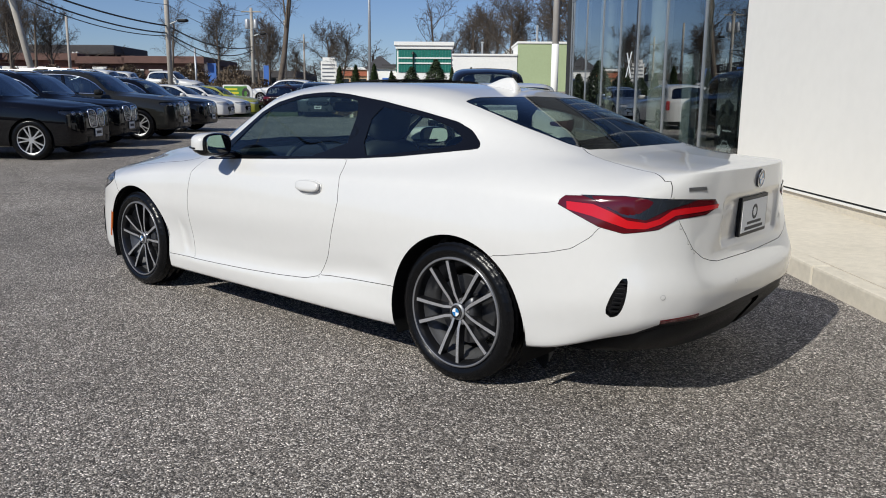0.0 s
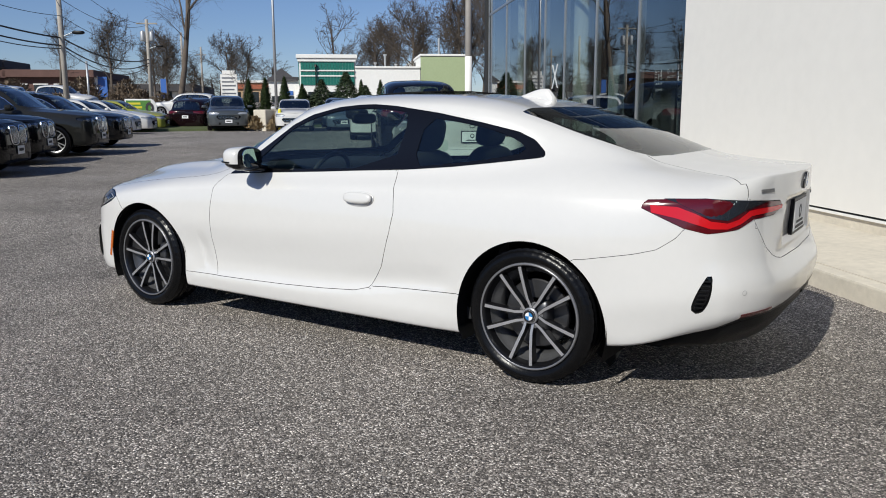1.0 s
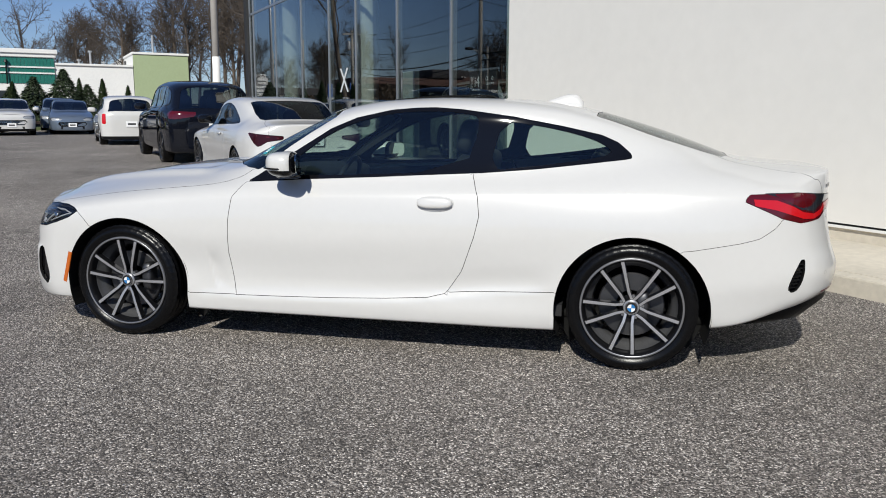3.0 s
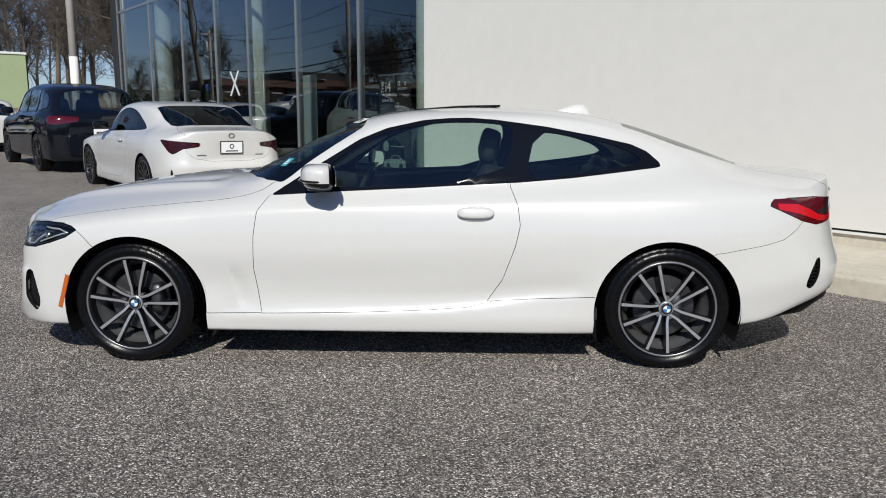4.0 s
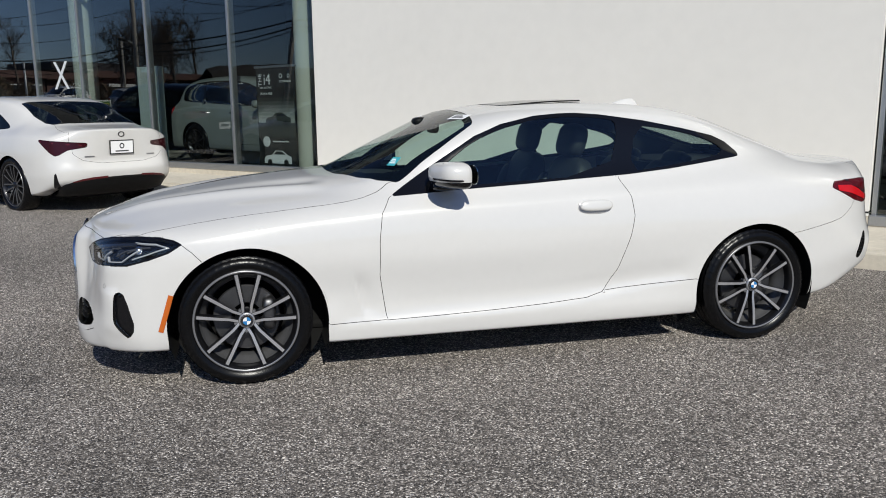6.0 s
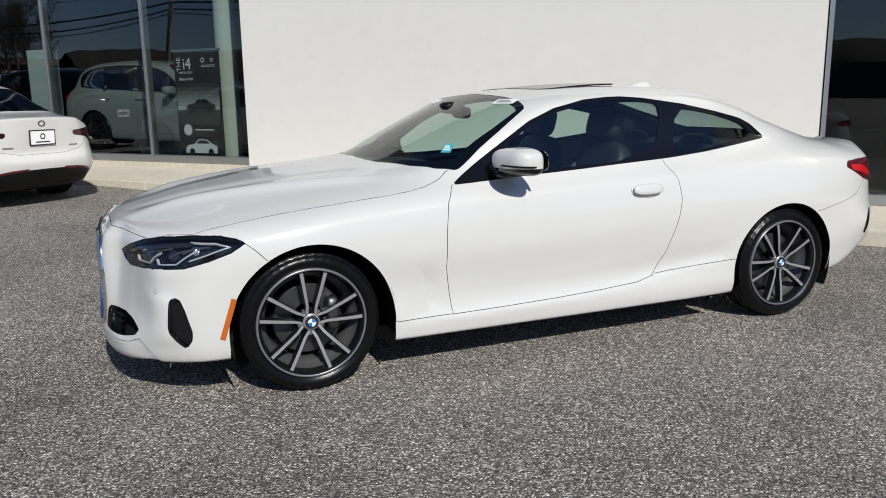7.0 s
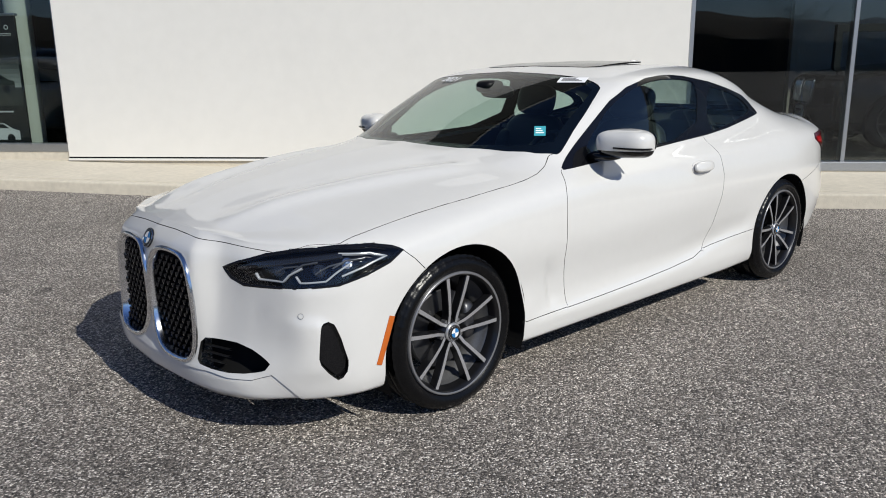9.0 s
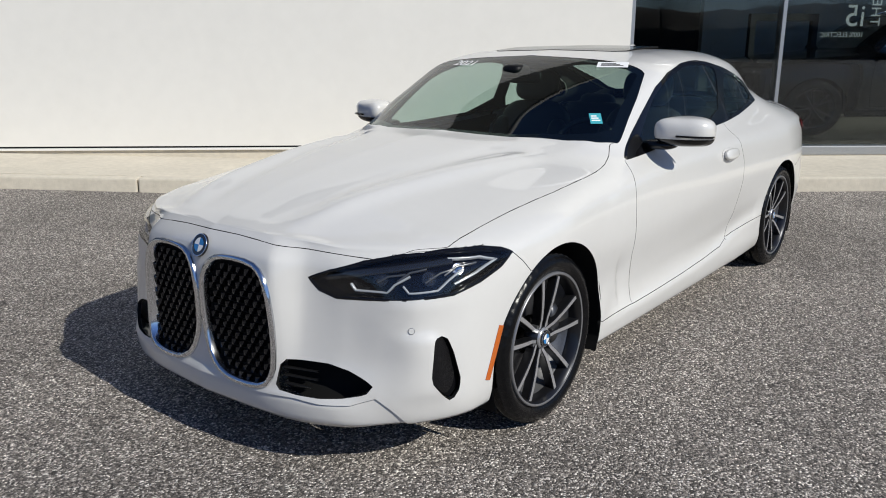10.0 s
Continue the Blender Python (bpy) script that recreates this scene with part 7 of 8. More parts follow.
for i, (k, x, y, s, tn) in enumerate(((2, -74, 48.5, .75, 20), (2, -71, 52, .6, 100), (3, -78, 45, .62, 40), (1, -66, 49, .7, 60), (2, -62, 47, .6, 200), (1, -70, 56, .6, 10),
                                      (2, -68, 60, .62, 260), (2, -92, 33, .8, 15), (3, -95, 37, .75, 75), (2, -97, 40, .8, 130), (2, -99, 36, .9, 310), (3, -40.5, 74, 1.1, 20), (0, -37.5, 76, 1.05, 80), (3, -26.5, 60, 1.05, 200), (2, -22, 50, 1.1, 90), (3, -19.5, 47.5, 1.1, 140),
                                      (0, -23.5, 56, .9, 250), (2, -16, 45, 1.2, 10), (3, -13.5, 40.5, 1.2, 300), (2, -11, 44, 1.15, 45), (3, -17, 58, 1.1, 20), (2, -32, 70, 1.1, 20),
                                      (2, -50, 82, 1.15, 30), (3, -58, 86, .95, 80), (2, -62, 80, .85, 10), (2, -44, 84, 1.2, 150), (3, -36, 82, 1.3, 10), (2, -67, 90, 1.0, 190), (2, -54, 78, 1.0, 230), (2, -47, 80, 1.05, 280), (3, -41, 80, 1.1, 330), (2, -30, 66, 1.1, 120), (2, -37, 72, 1.0, 70))):
    plant(k, x, y, s, tn)

# Far woods in a ring: hill of bare trees behind the street and round the lot
wood_rng = random.Random(77)
models = [segment_mesh("w", grow(random.Random(40 + i), 11, .2, limbs=11, fork=.2, fine=.46, least=.022), (TWIG,)) for i in range(3)]
data = []
for me in models:
    v = np.empty(len(me.vertices) * 3)
    me.vertices.foreach_get("co", v)
    data.append((v.reshape(-1, 3), [tuple(p.vertices) for p in me.polygons]))
    bpy.data.meshes.remove(me)


def woods(name, spots, label, wild=0.0):
    vs, fs, k = [], [], 0
    for x, y, s, h in spots:
        v, f = data[wood_rng.randrange(3)]
        a = wood_rng.uniform(0, 2 * math.pi)
        c, sn = math.cos(a) * s, math.sin(a) * s
        vs.append(np.stack([v[:, 0] * c - v[:, 1] * sn + x, v[:, 0] * sn + v[:, 1] * c + y, v[:, 2] * h + ground_z(x, y)], 1))
        fs += [tuple(i + k for i in q) for q in f]
        k += len(v)
    me = bpy.data.meshes.new(name)
    me.from_pydata(np.concatenate(vs).tolist(), [], fs)
    me.materials.append(TWIG)
    me.shade_smooth()
    return tagged(new(name, me), label, "woods", kind="stuff")


spots = []
for i in range(56):
    az = radians(104 + 100 * i / 56 + wood_rng.uniform(-1.5, 1.5))
    r = wood_rng.uniform(112, 135)
    spots.append((r * math.cos(az), r * math.sin(az), wood_rng.uniform(1.0, 1.5), wood_rng.uniform(.75, 1.15) * (1.15 if i < 16 else 1.3 if 30 < i < 35 else .3 if i > 34 else .55)))
woods("woods", spots, "far grey brown bare woods on rising ground")
spots = []
for i in range(38):
    az = radians(196 + 120 * i / 38 + wood_rng.uniform(-2, 2))
    r = wood_rng.uniform(70, 90)
    spots.append((r * math.cos(az), r * math.sin(az), wood_rng.uniform(.8, 1.2), wood_rng.uniform(.45, .72)))
woods("woods", spots, "bare woods across the road behind the lot")
ridge_rng = random.Random(31)
bm = bmesh.new()
old = None
for i in range(163):
    az = radians(164 + i)
    crest = 7.6 + .8 * math.sin(i * .13) + .4 * math.sin(i * .37 + 1) + ridge_rng.uniform(-.25, .25)
    ring = [bm.verts.new((r * math.cos(az), r * math.sin(az), h)) for r, h in ((92, -1), (96, crest * .55 + ridge_rng.uniform(-.2, .2)), (104, crest * .86 + ridge_rng.uniform(-.2, .2)), (112, crest), (135, crest * .8), (170, -1))]
    if old:
        for k in range(5):
            bm.faces.new((old[k], ring[k], ring[k + 1], old[k + 1]))
    old = ring
WOODED = material("wooded_slope", (0.060, 0.050, 0.038), 0.95, vary=0.5, scale=.25, bump=0.8, bump_scale=1.5)
tagged(part("hillside", bm, WOODED), "brown wooded hillside across the road behind the lot", "hillside", kind="structure")
spots = [(-15 + wood_rng.uniform(-14, 10), 60 + wood_rng.uniform(-14, 14), wood_rng.uniform(.9, 1.4), wood_rng.uniform(.6, 1.3)) for i in range(18)]
woods("woods", spots, "dense brown bare thicket behind the showroom")


# Evergreens: a cone or mound of many small sprays round a stem
def evergreen(seed, height, radius, mat, name, label, cone=1.0, sprays=1500, size=.11, group="", droop=.3):
    rng = random.Random(seed)
    t = thing(name, label, name, group=group)
    bm = bmesh.new()
    tube(bm, (0, 0, -.15), (0, 0, height * .8), .05, .012, 8)
    part("trunk", bm, BARK, t)
    vs, fs = [], []
    for i in range(sprays):
        h = rng.random() ** 1.25
        rr = radius * ((1 - h) ** (.75 * cone) if cone < 1.4 else (1 - h)) * (.35 + .65 * min(1, h * 6 + .35))
        rr *= rng.uniform(.55, 1.06) * (1 + .13 * math.sin(h * 23 + seed) * math.sin(i * 2.4))
        az = rng.uniform(0, 2 * math.pi)
        c = Vector((rr * math.cos(az), rr * math.sin(az), .08 + h * (height - .1)))
        out = Vector((math.cos(az), math.sin(az), .9 if cone < 1.4 else -droop)).normalized()
        side = Vector((-math.sin(az), math.cos(az), rng.uniform(-.5, .5))).normalized()
        s = size * rng.uniform(.6, 1.4) * (1.1 - .5 * h)
        out = (out + Vector((rng.gauss(0, .3), rng.gauss(0, .3), rng.gauss(0, .3)))).normalized()
        k = len(vs)
        vs += [c - side * s * .4, c + out * s * .7 - side * s * .25 + UP * .02, c + out * s * 1.5, c + out * s * .7 + side * s * .25 + UP * .02, c + side * s * .4]
        fs += [(k, k + 1, k + 2, k + 3, k + 4)]
    me = bpy.data.meshes.new("crown")
    me.from_pydata(vs, [], fs)
    me.materials.append(mat)
    ob = new("crown", me)
    ob.parent = t
    return t


def set_at(ob, x, y, s=1.0, turn=0.0, sink=0.0, tall=1.0):
    ob.matrix_basis = Matrix.Translation((x, y, ground_z(x, y) - sink)) @ Matrix.Rotation(radians(turn), 4, "Z") @ Matrix.Diagonal((s, s, s * tall, 1))
    return ob


arb = evergreen(5, 2.6, .52, ARBOR, "arborvitae", "narrow dark green arborvitae in a row by the lot", sprays=3200, size=.095, group="arborvitae row")
for i, (x, y, s, tall) in enumerate(((-26.9, 25.0, .95, 1.0), (-26.3, 25.6, .98, 1.0), (-25.5, 26.2, 1.0, 1.0), (-27.5, 35.0, .8, 1.15), (-26.5, 35.7, .92, 1.0), (-25.4, 36.5, .8, .98), (-25.0, 27.0, .9, .95))):
    set_at(arb if i == 0 else copy_thing(arb, Matrix()), x, y, s, i * 67, tall=tall)
pine = evergreen(9, 3.2, 1.5, PINE, "spruce", "spreading dark green spruce with ragged tips", cone=1.6, sprays=4600, size=.18, group="spruces by the verge")
for i, (x, y, s, tall) in enumerate(((-26.6, 30.3, .9, .85), (-25.6, 31.3, .98, .92), (-27.4, 29.6, .8, .75), (-19.6, 46.8, .75, 1.3), (-17.2, 47.0, .7, 1.3), (-24.9, 32.2, .78, .85))):
    set_at(pine if i == 0 else copy_thing(pine, Matrix()), x, y, s, i * 101, tall=tall)
SHRUB = material("winter_shrub", (0.17, 0.125, 0.085), 0.95, vary=0.4, scale=5)
shrub = evergreen(12, 1.1, .9, SHRUB, "shrub", "low brown winter shrub", cone=.6, sprays=700, size=.14, group="winter shrubs")
for i, (x, y, s) in enumerate(((-55, 22, 1.8), (-58, 26, 1.6), (-53, 30, 1.5), (-60, 18, 2.0), (-52, 34, 1.4), (-50, 37, 1.5), (-62, 31, 2.2), (-57, 40, 1.6), (-54, 44, 1.4), (-66, 14, 2.2), (-72, 26, 2.0), (-76, 31, 2.2), (-74, 36, 1.9), (-78, 40, 2.2), (-70, 41, 2.0), (-75, 46, 2.4), (-68, 34, 1.6), (-82, 25, 2.4), (-66, 45, 2.2))):
    set_at(shrub if i == 0 else copy_thing(shrub, Matrix()), x, y, s, i * 77)
tuft = evergreen(15, .75, .55, HAY, "grass_tuft", "dry straw coloured ornamental grass tuft", cone=.5, sprays=500, size=.16, group="dry grass tufts")
for i, (x, y, s) in enumerate(((-22.7, 22.9, 1.0), (-23.6, 22.2, .9), (-23.0, 23.6, .8), (-22.2, 22.2, .7))):
    set_at(tuft if i == 0 else copy_thing(tuft, Matrix()), x, y, s, i * 50)


# Shops along the street, square to the showroom's front
def block(parent, name, mat, a0, a1, n0, n1, z0, z1, bevel=.02, label=""):
    return part(name, boxed(a0, a1, n0, n1, z0, z1, bevel), mat, parent, label)


EYE0 = Matrix.Translation((5.97, 1.54, 1.38))
SHOPS = FRONT @ EYE0 @ Matrix.Scale(1.058, 4) @ EYE0.inverted()   # the row stands a little further off


def shop(name, label, category="building"):
    return thing(name, label, category, at=SHOPS.copy())


A0 = -80.0
k = A0 / -78.9
bank = shop("shop", "white shop with dark green panelled upper front and white cornice")
block(bank, "wall", WHITE_WALL, A0 - 9, A0, -3.75, 2.1, 1.8, 7.2)
block(bank, "cornice", WHITE_WALL, A0 - 9.3, A0 + .35, -4.05, 2.4, 7.1, 7.5, .05)
block(bank, "cornice", WHITE_WALL, A0 - 9.1, A0 + .2, -3.9, 2.25, 6.75, 7.1, .05)
for i in range(18):
    n0 = -3.6 + i * .316
    block(bank, "panel", TEAL_PANEL, A0 + .01, A0 + .07, n0, n0 + .30, 4.3, 6.7, .01)
for i in range(10):
    block(bank, "panel", TEAL_PANEL, A0 - .9 * i - .85, A0 - .9 * i, -3.83, -3.76, 4.3, 6.7, .01)
for z in (5.75, 5.2):
    block(bank, "band", WHITE_WALL, A0 + .08, A0 + .16, -3.6, 2.1, z, z + .14, .01)
bm = bmesh.new()
tube(bm, (A0 + .3, -2.0, 4.2), (A0 + .3, -2.0, 6.2), .07, .07, 8)
tube(bm, (A0 + .3, -2.0, 6.2), (A0 + .3, -2.0, 6.45), .2, .12, 8)
part("lamp_bracket", bm, BLACK_TRIM, bank)
for n0 in (-2.9, -.9):
    block(bank, "window", FAR_GLASS, A0 + .01, A0 + .05, n0, n0 + 1.5, 2.3, 3.6)
white = shop("shop", "low white rendered shop with flat roof and vent pipes")
block(white, "wall", WHITE_WALL, A0 - 12, A0 - .05, 2.15, 9.2, 1.8, 6.1)
block(white, "coping", WHITE_WALL, A0 - 12, A0 + .1, 2.15, 9.2, 6.1, 6.3, .03)
for n0, h in ((4.5, .5), (5.6, 1.4), (6.8, .35)):
    bm = bmesh.new()
    tube(bm, (A0 - 4, n0, 6.1), (A0 - 4, n0, 6.3 + h), .11, .11, 10)
    tube(bm, (A0 - 4, n0, 6.3 + h), (A0 - 4, n0, 6.45 + h), .2, .2, 10)
    part("vent_pipe", bm, GALVANISED, white)
sage = shop("hall", "deep hall with pale sage green front and white side wall")
block(sage, "wall", WHITE_WALL, A0 - 26, A0 - .3, 9.25, 14.6, 1.8, 7.4)
block(sage, "front", SAGE_WALL, A0 - .29, A0, 9.25, 14.6, 1.8, 7.35)
block(sage, "coping", WHITE_WALL, A0 - 26, A0 + .1, 9.15, 14.7, 7.4, 7.62, .03)
for n0 in (-6.3, -7.1):
    block(sage, "wall_sign", SLATE_ROOF, A0 + n0, A0 + n0 + .3, 9.16, 9.24, 6.7, 7.1)
bm = bmesh.new()
tube(bm, (A0 - 3, 11.6, 7.4), (A0 - 3, 11.6, 9.6), .12, .12, 10)
part("flue", bm, GALVANISED, sage)
house = shop("house", "small white house with steep dark slate roof")
block(house, "wall", WHITE_WALL, A0 - 8, A0 - 2, -7.2, -3.9, 1.8, 4.85)
bm = bmesh.new()
R = [bm.verts.new(p) for p in ((A0 - 8.3, -7.5, 4.8), (A0 - 1.7, -7.5, 4.8), (A0 - 1.7, -4.0, 4.8), (A0 - 8.3, -4.0, 4.8), (A0 - 5, -6.0, 6.35))]
for f in ((0, 1, 4), (1, 2, 4), (2, 3, 4), (3, 0, 4), (3, 2, 1, 0)):
    bm.faces.new([R[i] for i in f])
part("roof", bm, SLATE_ROOF, house)
block(house, "roof_wing", SLATE_ROOF, A0 - 8, A0 - 2.2, -5.6, -3.85, 4.86, 5.25)
block(house, "shop_sign", BLUE_SIGN, A0 - 1.98, A0 - 1.9, -5.5, -4.6, 3.3, 3.75)
for n0 in (-6.9, -5.4):
    block(house, "window", FAR_GLASS, A0 - 1.99, A0 - 1.95, n0, n0 + .9, 2.5, 3.2)
tan = shop("shop", "low tan shop with long rust red fascia sign")
block(tan, "wall", TAN_WALL, A0 - 14, A0 - 4, -11.5, -7.3, 1.8, 4.7)
block(tan, "fascia", RUST_SIGN, A0 - 3.99, A0 - 3.8, -11.4, -7.4, 4.0, 4.5)
block(tan, "roof_edge", WHITE_WALL, A0 - 14.1, A0 - 3.7, -11.6, -7.2, 4.7, 4.95)
for i in range(4):
    block(tan, "window", FAR_GLASS, A0 - 3.99, A0 - 3.95, -11.2 + i * .98, -10.45 + i * .98, 2.5, 3.7)
# Long brown shops further down the street
for i, (n0, n1, top, mat, lab) in enumerate(((-75, -46, 7.0, BRICK_WALL, "long low brown brick shop row with dark roof"), (-45.8, -40, 6.6, BROWN_ROOF, "low brown shop with deep roof edge"), (-39.8, -29.8, 6.7, BROWN_ROOF, "brown low shop with dark porch"), (-27.5, -18, 5.0, WHITE_WALL, "pale low shop front behind the trees"))):
    b = shop("shop", lab)
    block(b, "wall", mat, -112, -97, n0, n1, 1.8, top - .9)
    block(b, "roof", BROWN_ROOF if i < 3 else SLATE_ROOF, -112.5, -96.2, n0 - .3, n1 + .3, top - .9, top, .05)
    if i == 0:
        block(b, "upper_roof", SLATE_ROOF, -112, -100, -56, -42.5, 7.01, 8.3, .2)
        for q in range(8):
            block(b, "chimney", WHITE_WALL, -99, -98.6, -47.5 + .5 * q, -47.25 + .5 * q, 7.02, 7.3) if q in (0, 1) else None
    for q in range(int((n1 - n0) / 2.4)):
        w = n0 + .6 + q * 2.4
        wd = part("window", boxed(-96.95, -96.9, w, w + 1.6, 3.2, 4.9), FAR_GLASS, b)
        part("window_frame", boxed(-96.96, -96.85, w - .08, w + 1.68, 4.92, 5.05), WHITE_WALL, wd)
    if i in (0, 1):
        block(b, "fascia", WHITE_WALL, -96.2, -96.0, n0 + 2, n1 - 2, 4.9, 5.3)
kiosk = shop("kiosk", "dark brown gable wall with a bright blue corner sign")
block(kiosk, "wall", SLATE_ROOF, -104, -97.5, -33.5, -29.6, 1.8, 6.2)
block(kiosk, "blue_panel", BLUE_SIGN, -97.45, -97.3, -29.4, -28.3, 3.4, 5.9)
block(kiosk, "white_panel", WHITE_WALL, -97.45, -97.3, -29.9, -29.42, 4.3, 6.0)

# Poles and wires
def rise_pole(name, label, x, y, height, r0, r1, mat, category="pole", lean=(0, 0), z0=-.2):
    t = thing(name, label, category, at=Matrix.Translation((x, y, ground_z(x, y) + (.4 if "utility" in name else 0))))
    bm = bmesh.new()
    tube(bm, (0, 0, z0 - .5), (lean[0], lean[1], height), r0, r1, 14)
    part("shaft", bm, mat, t, smooth=True)
    return t


def arm_lamp(pole, z, reach, turn):
    m = Matrix.Rotation(radians(turn), 4, "Z")
    bm = bmesh.new()
    tube(bm, m @ Vector((0, 0, z)), m @ Vector((reach, 0, z + .25)), .03, .025, 8)
    arm = part("lamp_arm", bm, GALVANISED, pole)
    bm = bmesh.new()
    blob(bm, (0, 0, 0), (.34, .15, .10), .7, 16, 10, m=m @ Matrix.Translation((reach + .25, 0, z + .22)))
    part("lamp_head", bm, BLACK_TRIM, arm, smooth=True)


p1 = rise_pole("utility_pole", "grey weathered utility pole with a street lamp arm", -36.5, 20.7, 8.6, .15, .13, POLE_WOOD)
arm_lamp(p1, 4.55 - .35, .7, 30)
p2 = rise_pole("utility_pole", "wooden utility pole carrying transformers and crossarm", -55.8, 40.3, 7.4, .17, .13, POLE_WOOD)
arm_lamp(p2, 4.9, .8, 30)
part("crossarm", boxed(-.9, .9, -.06, .06, 7.0, 7.12, .01, m=Matrix.Rotation(radians(40), 4, "Z")), POLE_WOOD, p2)
for sd in (-1, 1):
    bm = bmesh.new()
    lathe(bm, [(0, 5.55), (.2, 5.55), (.22, 5.65), (.22, 6.3), (.18, 6.4), (.06, 6.45), (0, 6.5)], 14, "Z", Matrix.Translation((.3 * sd, .25 * sd, 0)))
    part("transformer", bm, GALVANISED, p2, smooth=True)
p0 = rise_pole("utility_pole", "leaning grey utility pole beside the street", -31.7, 11.65, 7.2, .15, .13, POLE_WOOD, lean=(-1.0, -1.1))
rise_pole("utility_pole", "slim brown utility pole down the street", -80, 34.5, 7.0, .17, .12, POLE_WOOD)
rise_pole("utility_pole", "slim brown utility pole behind bare trees", -66, 52, 7.0, .15, .11, POLE_WOOD)
rise_pole("sign_post", "thin pale post by the road", -60, 37, 4.2, .10, .09, GALVANISED)
p6 = rise_pole("utility_pole", "distant utility pole with short crossarm", -75, 62, 6.3, .14, .1, POLE_WOOD)
part("crossarm", boxed(-.6, .6, -.05, .05, 5.3, 5.4, m=Matrix.Rotation(radians(40), 4, "Z")), POLE_WOOD, p6)


def pole_top(p, z, off=(0, 0)):
    b = p.matrix_basis.translation
    return b + Vector((off[0], off[1], z))


def wire(p, q, sag, r, label="thin sagging overhead wire"):
    pts = [p.lerp(q, i / 16) - UP * sag * (1 - (2 * i / 16 - 1) ** 2) for i in range(17)]
    bm = bmesh.new()
    t = (q - p).normalized()
    u = t.orthogonal().normalized()
    w = t.cross(u)
    rings = [[bm.verts.new(c + (u * math.cos(a) + w * math.sin(a)) * r) for a in np.linspace(0, 2 * math.pi, 6)[:-1]] for c in pts]
    for a, b in zip(rings, rings[1:]):
        for i in range(5):
            bm.faces.new((a[i], a[(i + 1) % 5], b[(i + 1) % 5], b[i]))
    ob = part("overhead_wire", bm, CABLE)
    return tagged(ob, label, "wire", group="overhead wires")


far_left = Vector((-24, -14, 8.2))
for z0, z1, z2, sag, r in ((5.5, 4.15, 4.0, .25, .045), (5.15, 3.75, 3.7, .35, .04), (4.95, 3.6, 3.5, .45, .025)):
    wire(pole_top(p0, z0, (-.75, -.8)), pole_top(p1, z1), sag, r, "thick black sagging overhead cable")
    wire(pole_top(p1, z1), pole_top(p2, z2), sag * 2.4, r, "thick black sagging overhead cable")
    wire(far_left + UP * (z0 - 6), pole_top(p0, z0, (-.75, -.8)), sag * 2, r, "thick black sagging overhead cable")
for z0, z1, z2, off in ((6.9, 5.3, 5.5, .1), (6.6, 6.3, 6.9, -.1), (6.4, 7.5, 7.0, .2)):
    wire(pole_top(p0, z0, (-.9, -1.0)), pole_top(p1, z1, (off, 0)), .5, .016)
    wire(pole_top(p1, z1, (off, 0)), pole_top(p2, z2, (off, 0)), .7, .016)
    wire(pole_top(p2, z2, (off, 0)), pole_top(p6, 5.4 + off, (0, off)), .7, .016)
    wire(far_left + UP * (z0 - 6), pole_top(p0, z0, (-.9, -1.0)), 1.0, .016)
pole_left = rise_pole("utility_pole", "grey weathered utility pole beside the lot", -24, -14, 9.5, .19, .15, POLE_WOOD)
pole_back = rise_pole("utility_pole", "grey weathered utility pole beside the lot", -4, -42, 9.5, .19, .15, POLE_WOOD)
for z in (8.2, 7.6, 9.3):
    wire(pole_top(pole_left, z), pole_top(pole_back, z), .9, .03)

# Flag pole, lot lamp pole and signs
mast = rise_pole("flag_mast", "tall slim white steel mast behind the evergreens", -37.2, 37.15, 14, .115, .07, GALVANISED)
part("base", boxed(-.35, .35, -.35, .35, -.1, .4, .04), CONCRETE, mast)
planter = thing("planter", "square weathered concrete block among dry grass", "planter", at=Matrix.Translation((-23.3, 22.65, ground_z(-23.3, 22.65))))
part("block", boxed(-.4, .4, -.4, .4, -.1, 1.0, .05), CONCRETE, planter)
lamp = rise_pole("light_pole", "grey lot lamp pole with white painted lower half", -13.7, 25.5, 9, .15, .13, POLE_PAINT)
bm = bmesh.new()
tube(bm, (0, 0, -.1), (0, 0, 3.25), .158, .155, 16)
part("painted_sleeve", bm, WHITE_WALL, lamp, smooth=True)
arm_lamp(lamp, 8.6, .8, 200)
sign = thing("road_sign", "green road sign with yellow lettering bars on white plinth", "sign", at=Matrix.Translation((-31.2, 21.4, ground_z(-31.2, 21.4))) @ Matrix.Rotation(radians(49), 4, "Z") @ Matrix.Diagonal((.66, 1, .95, 1)))
part("plinth", boxed(-.55, .75, -.15, .15, -.1, .75, .03), WHITE_WALL, sign)
part("board_edge", boxed(-1.0, .85, -.12, .12, .62, 1.52, .04), WHITE_WALL, sign)
bm = bmesh.new()
lathe(bm, [(0, -.12), (.48, -.12), (.48, .12), (0, .12)], 28, "Y", Matrix.Translation((.85, 0, 1.05)))
part("board_end", bm, WHITE_WALL, sign)
part("board", boxed(-.9, .9, -.135, .135, .70, 1.44, .01), GREEN_SIGN, sign)
bm = bmesh.new()
lathe(bm, [(.14, -.15), (.30, -.15), (.30, .15), (.14, .15)], 28, "Y", Matrix.Translation((.8, 0, 1.05)))
part("roundel", bm, SLATE_ROOF, sign)
for i, w in enumerate((1.0, 1.05, .95)):
    part("lettering_bar", boxed(-.8, -.8 + w, -.142, .142, .82 + .2 * i, .93 + .2 * i), YELLOW_SIGN, sign)
pylon = thing("pylon_sign", "white shop pylon sign with stepped top and grey lines", "sign", at=SHOPS @ Matrix.Translation((A0, -11.1, 2.5)))
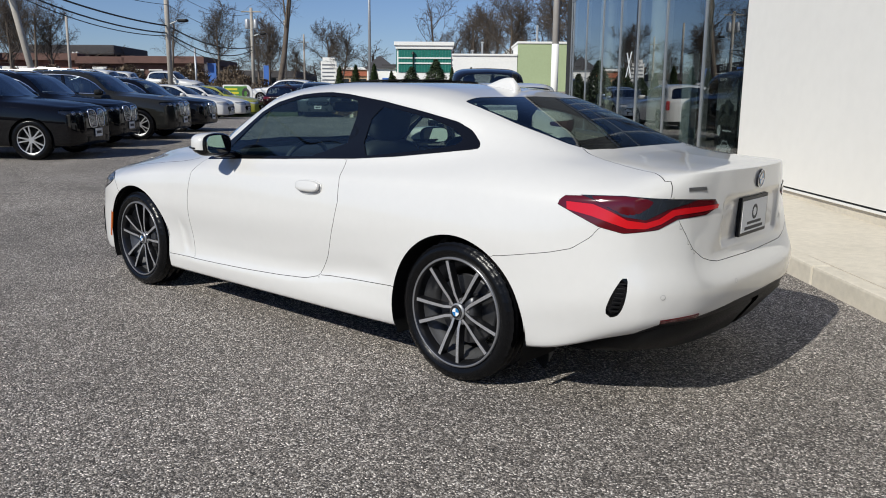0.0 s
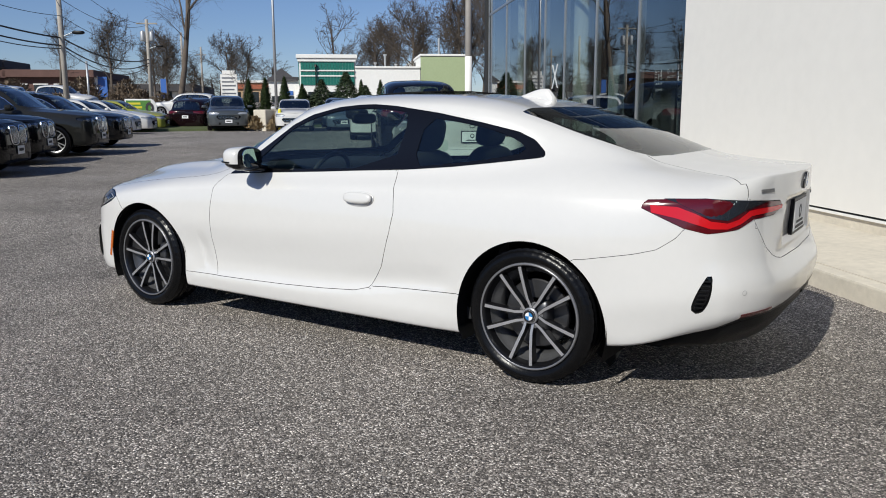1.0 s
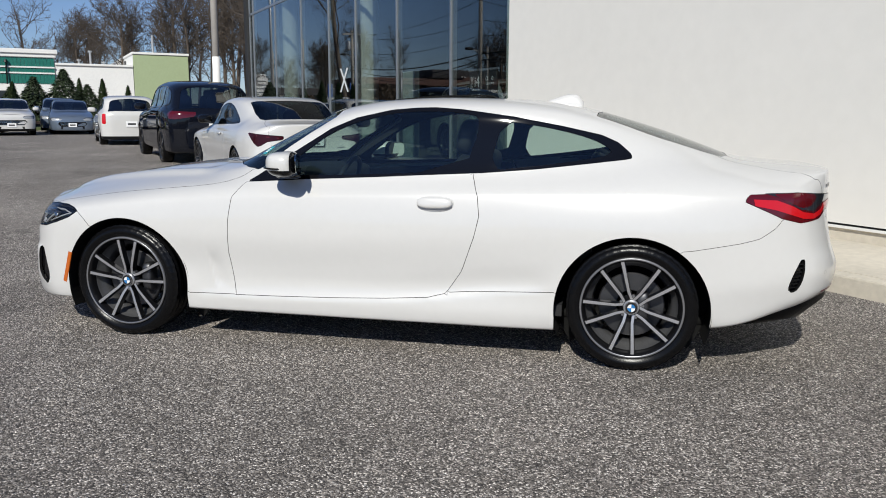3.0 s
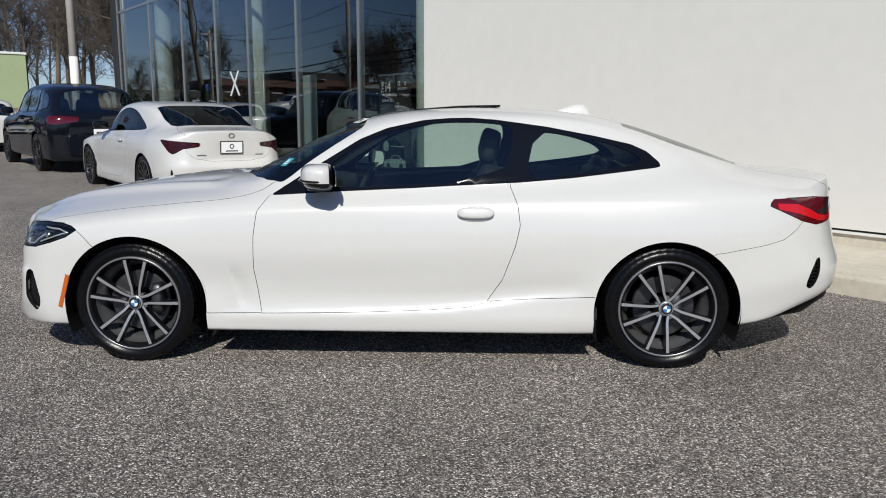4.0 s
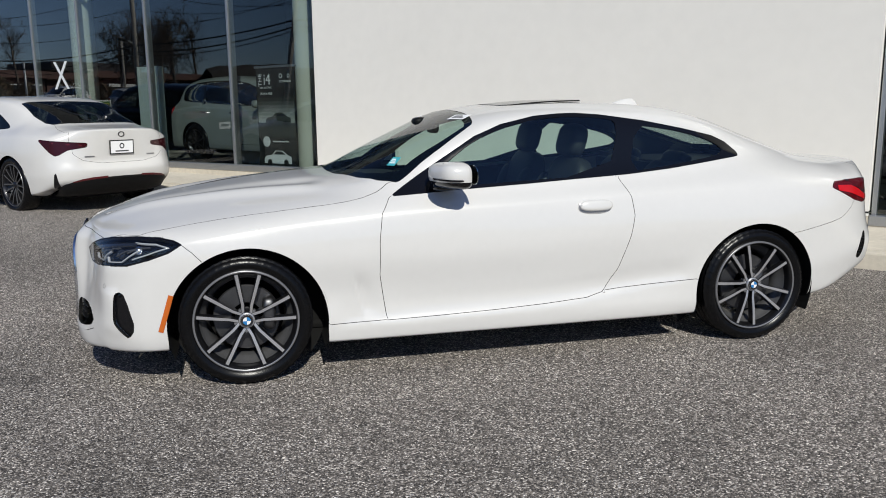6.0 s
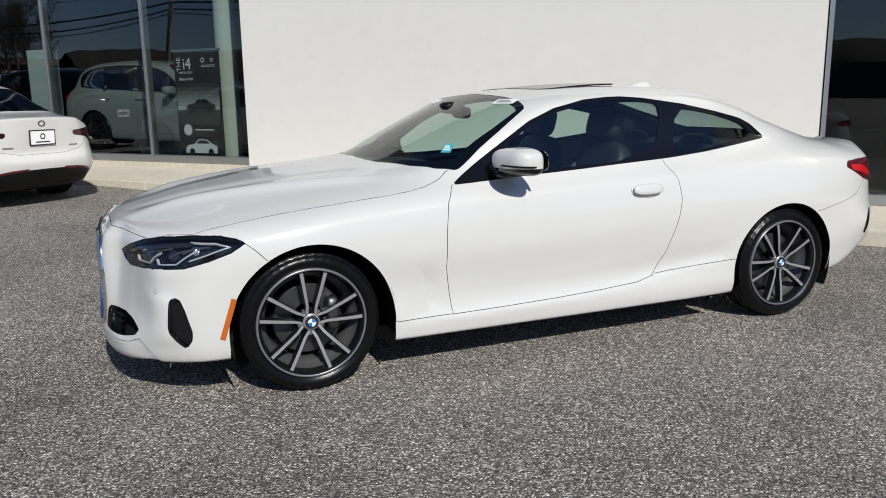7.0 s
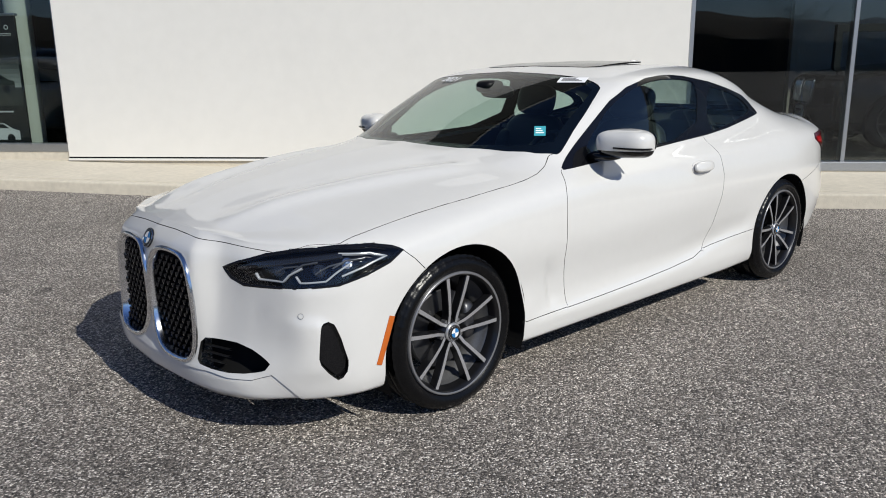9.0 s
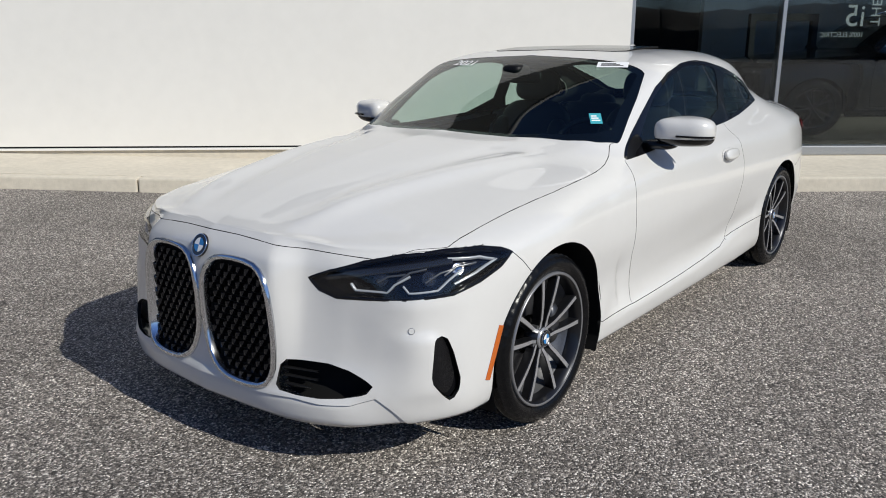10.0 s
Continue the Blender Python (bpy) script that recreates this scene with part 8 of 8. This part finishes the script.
part("post", boxed(-.1, .1, -.6, .6, -.1, .6), WHITE_WALL, pylon)
part("board", boxed(-.2, .2, -.85, .85, .6, 2.9, .03), WHITE_WALL, pylon)
part("cap", boxed(-.24, .24, -.65, .65, 2.9, 3.3, .03), WHITE_WALL, pylon)
for i in range(5):
    part("lettering_bar", boxed(.2, .21, -.7, .7 - .15 * (i % 2), .85 + .4 * i, 1.0 + .4 * i), STEEL, pylon)
flag = thing("feather_flag", "tall blue and white feather flag on a thin pole", "flag", at=Matrix.Translation((-62, 46, ground_z(-62, 46))))
bm = bmesh.new()
tube(bm, (0, 0, 0), (0, 0, 2.6), .03, .02, 6)
part("pole", bm, GALVANISED, flag)
part("cloth", boxed(.02, .55, -.01, .01, .6, 2.6, .008, m=Matrix.Rotation(radians(40), 4, "Z")), BLUE_SIGN, flag)
bollard = thing("bollard", "yellow steel bollard beside the mast base", "bollard", at=Matrix.Translation((-21.6, 21.9, ground_z(-21.6, 21.9))))
bm = bmesh.new()
lathe(bm, [(0, -.1), (.08, -.1), (.08, .95), (.06, 1.02), (0, 1.04)], 14, "Z")
part("post", bm, YELLOW_SIGN, bollard, smooth=True)

# Kerb stones along the pavement, each cast piece with its own joint
STONE = 3.0
bm = bmesh.new()
box(bm, 0, STONE - .012, 0, .148, -.30, 0, .018)
stone_mesh = None
for i in range(23):
    a = -29.44 + STONE * i
    z0, z1 = walk_z(a, KERB_N), walk_z(a + STONE, KERB_N)
    if stone_mesh is None:
        first = part("kerb_stone", bm, CONCRETE, pavement)
        stone_mesh = first.data
        ob = first
    else:
        ob = new("kerb_stone", stone_mesh)
        ob.parent = pavement
    ob.matrix_basis = FRONT @ Matrix.Translation((a, KERB_N, z0 + .002)) @ Matrix.Rotation(-math.atan2(z1 - z0, STONE), 4, "Y")
# Black sealant line between wall and drip edge
seal = part("trim", boxed(WA0, WA1, WALL_N + .004, WALL_N + .05, .291, .309), UNDERSIDE)
seal.matrix_basis = FRONT
tagged(seal, "thin black shadow joint above the metal drip edge", "trim", kind="structure")
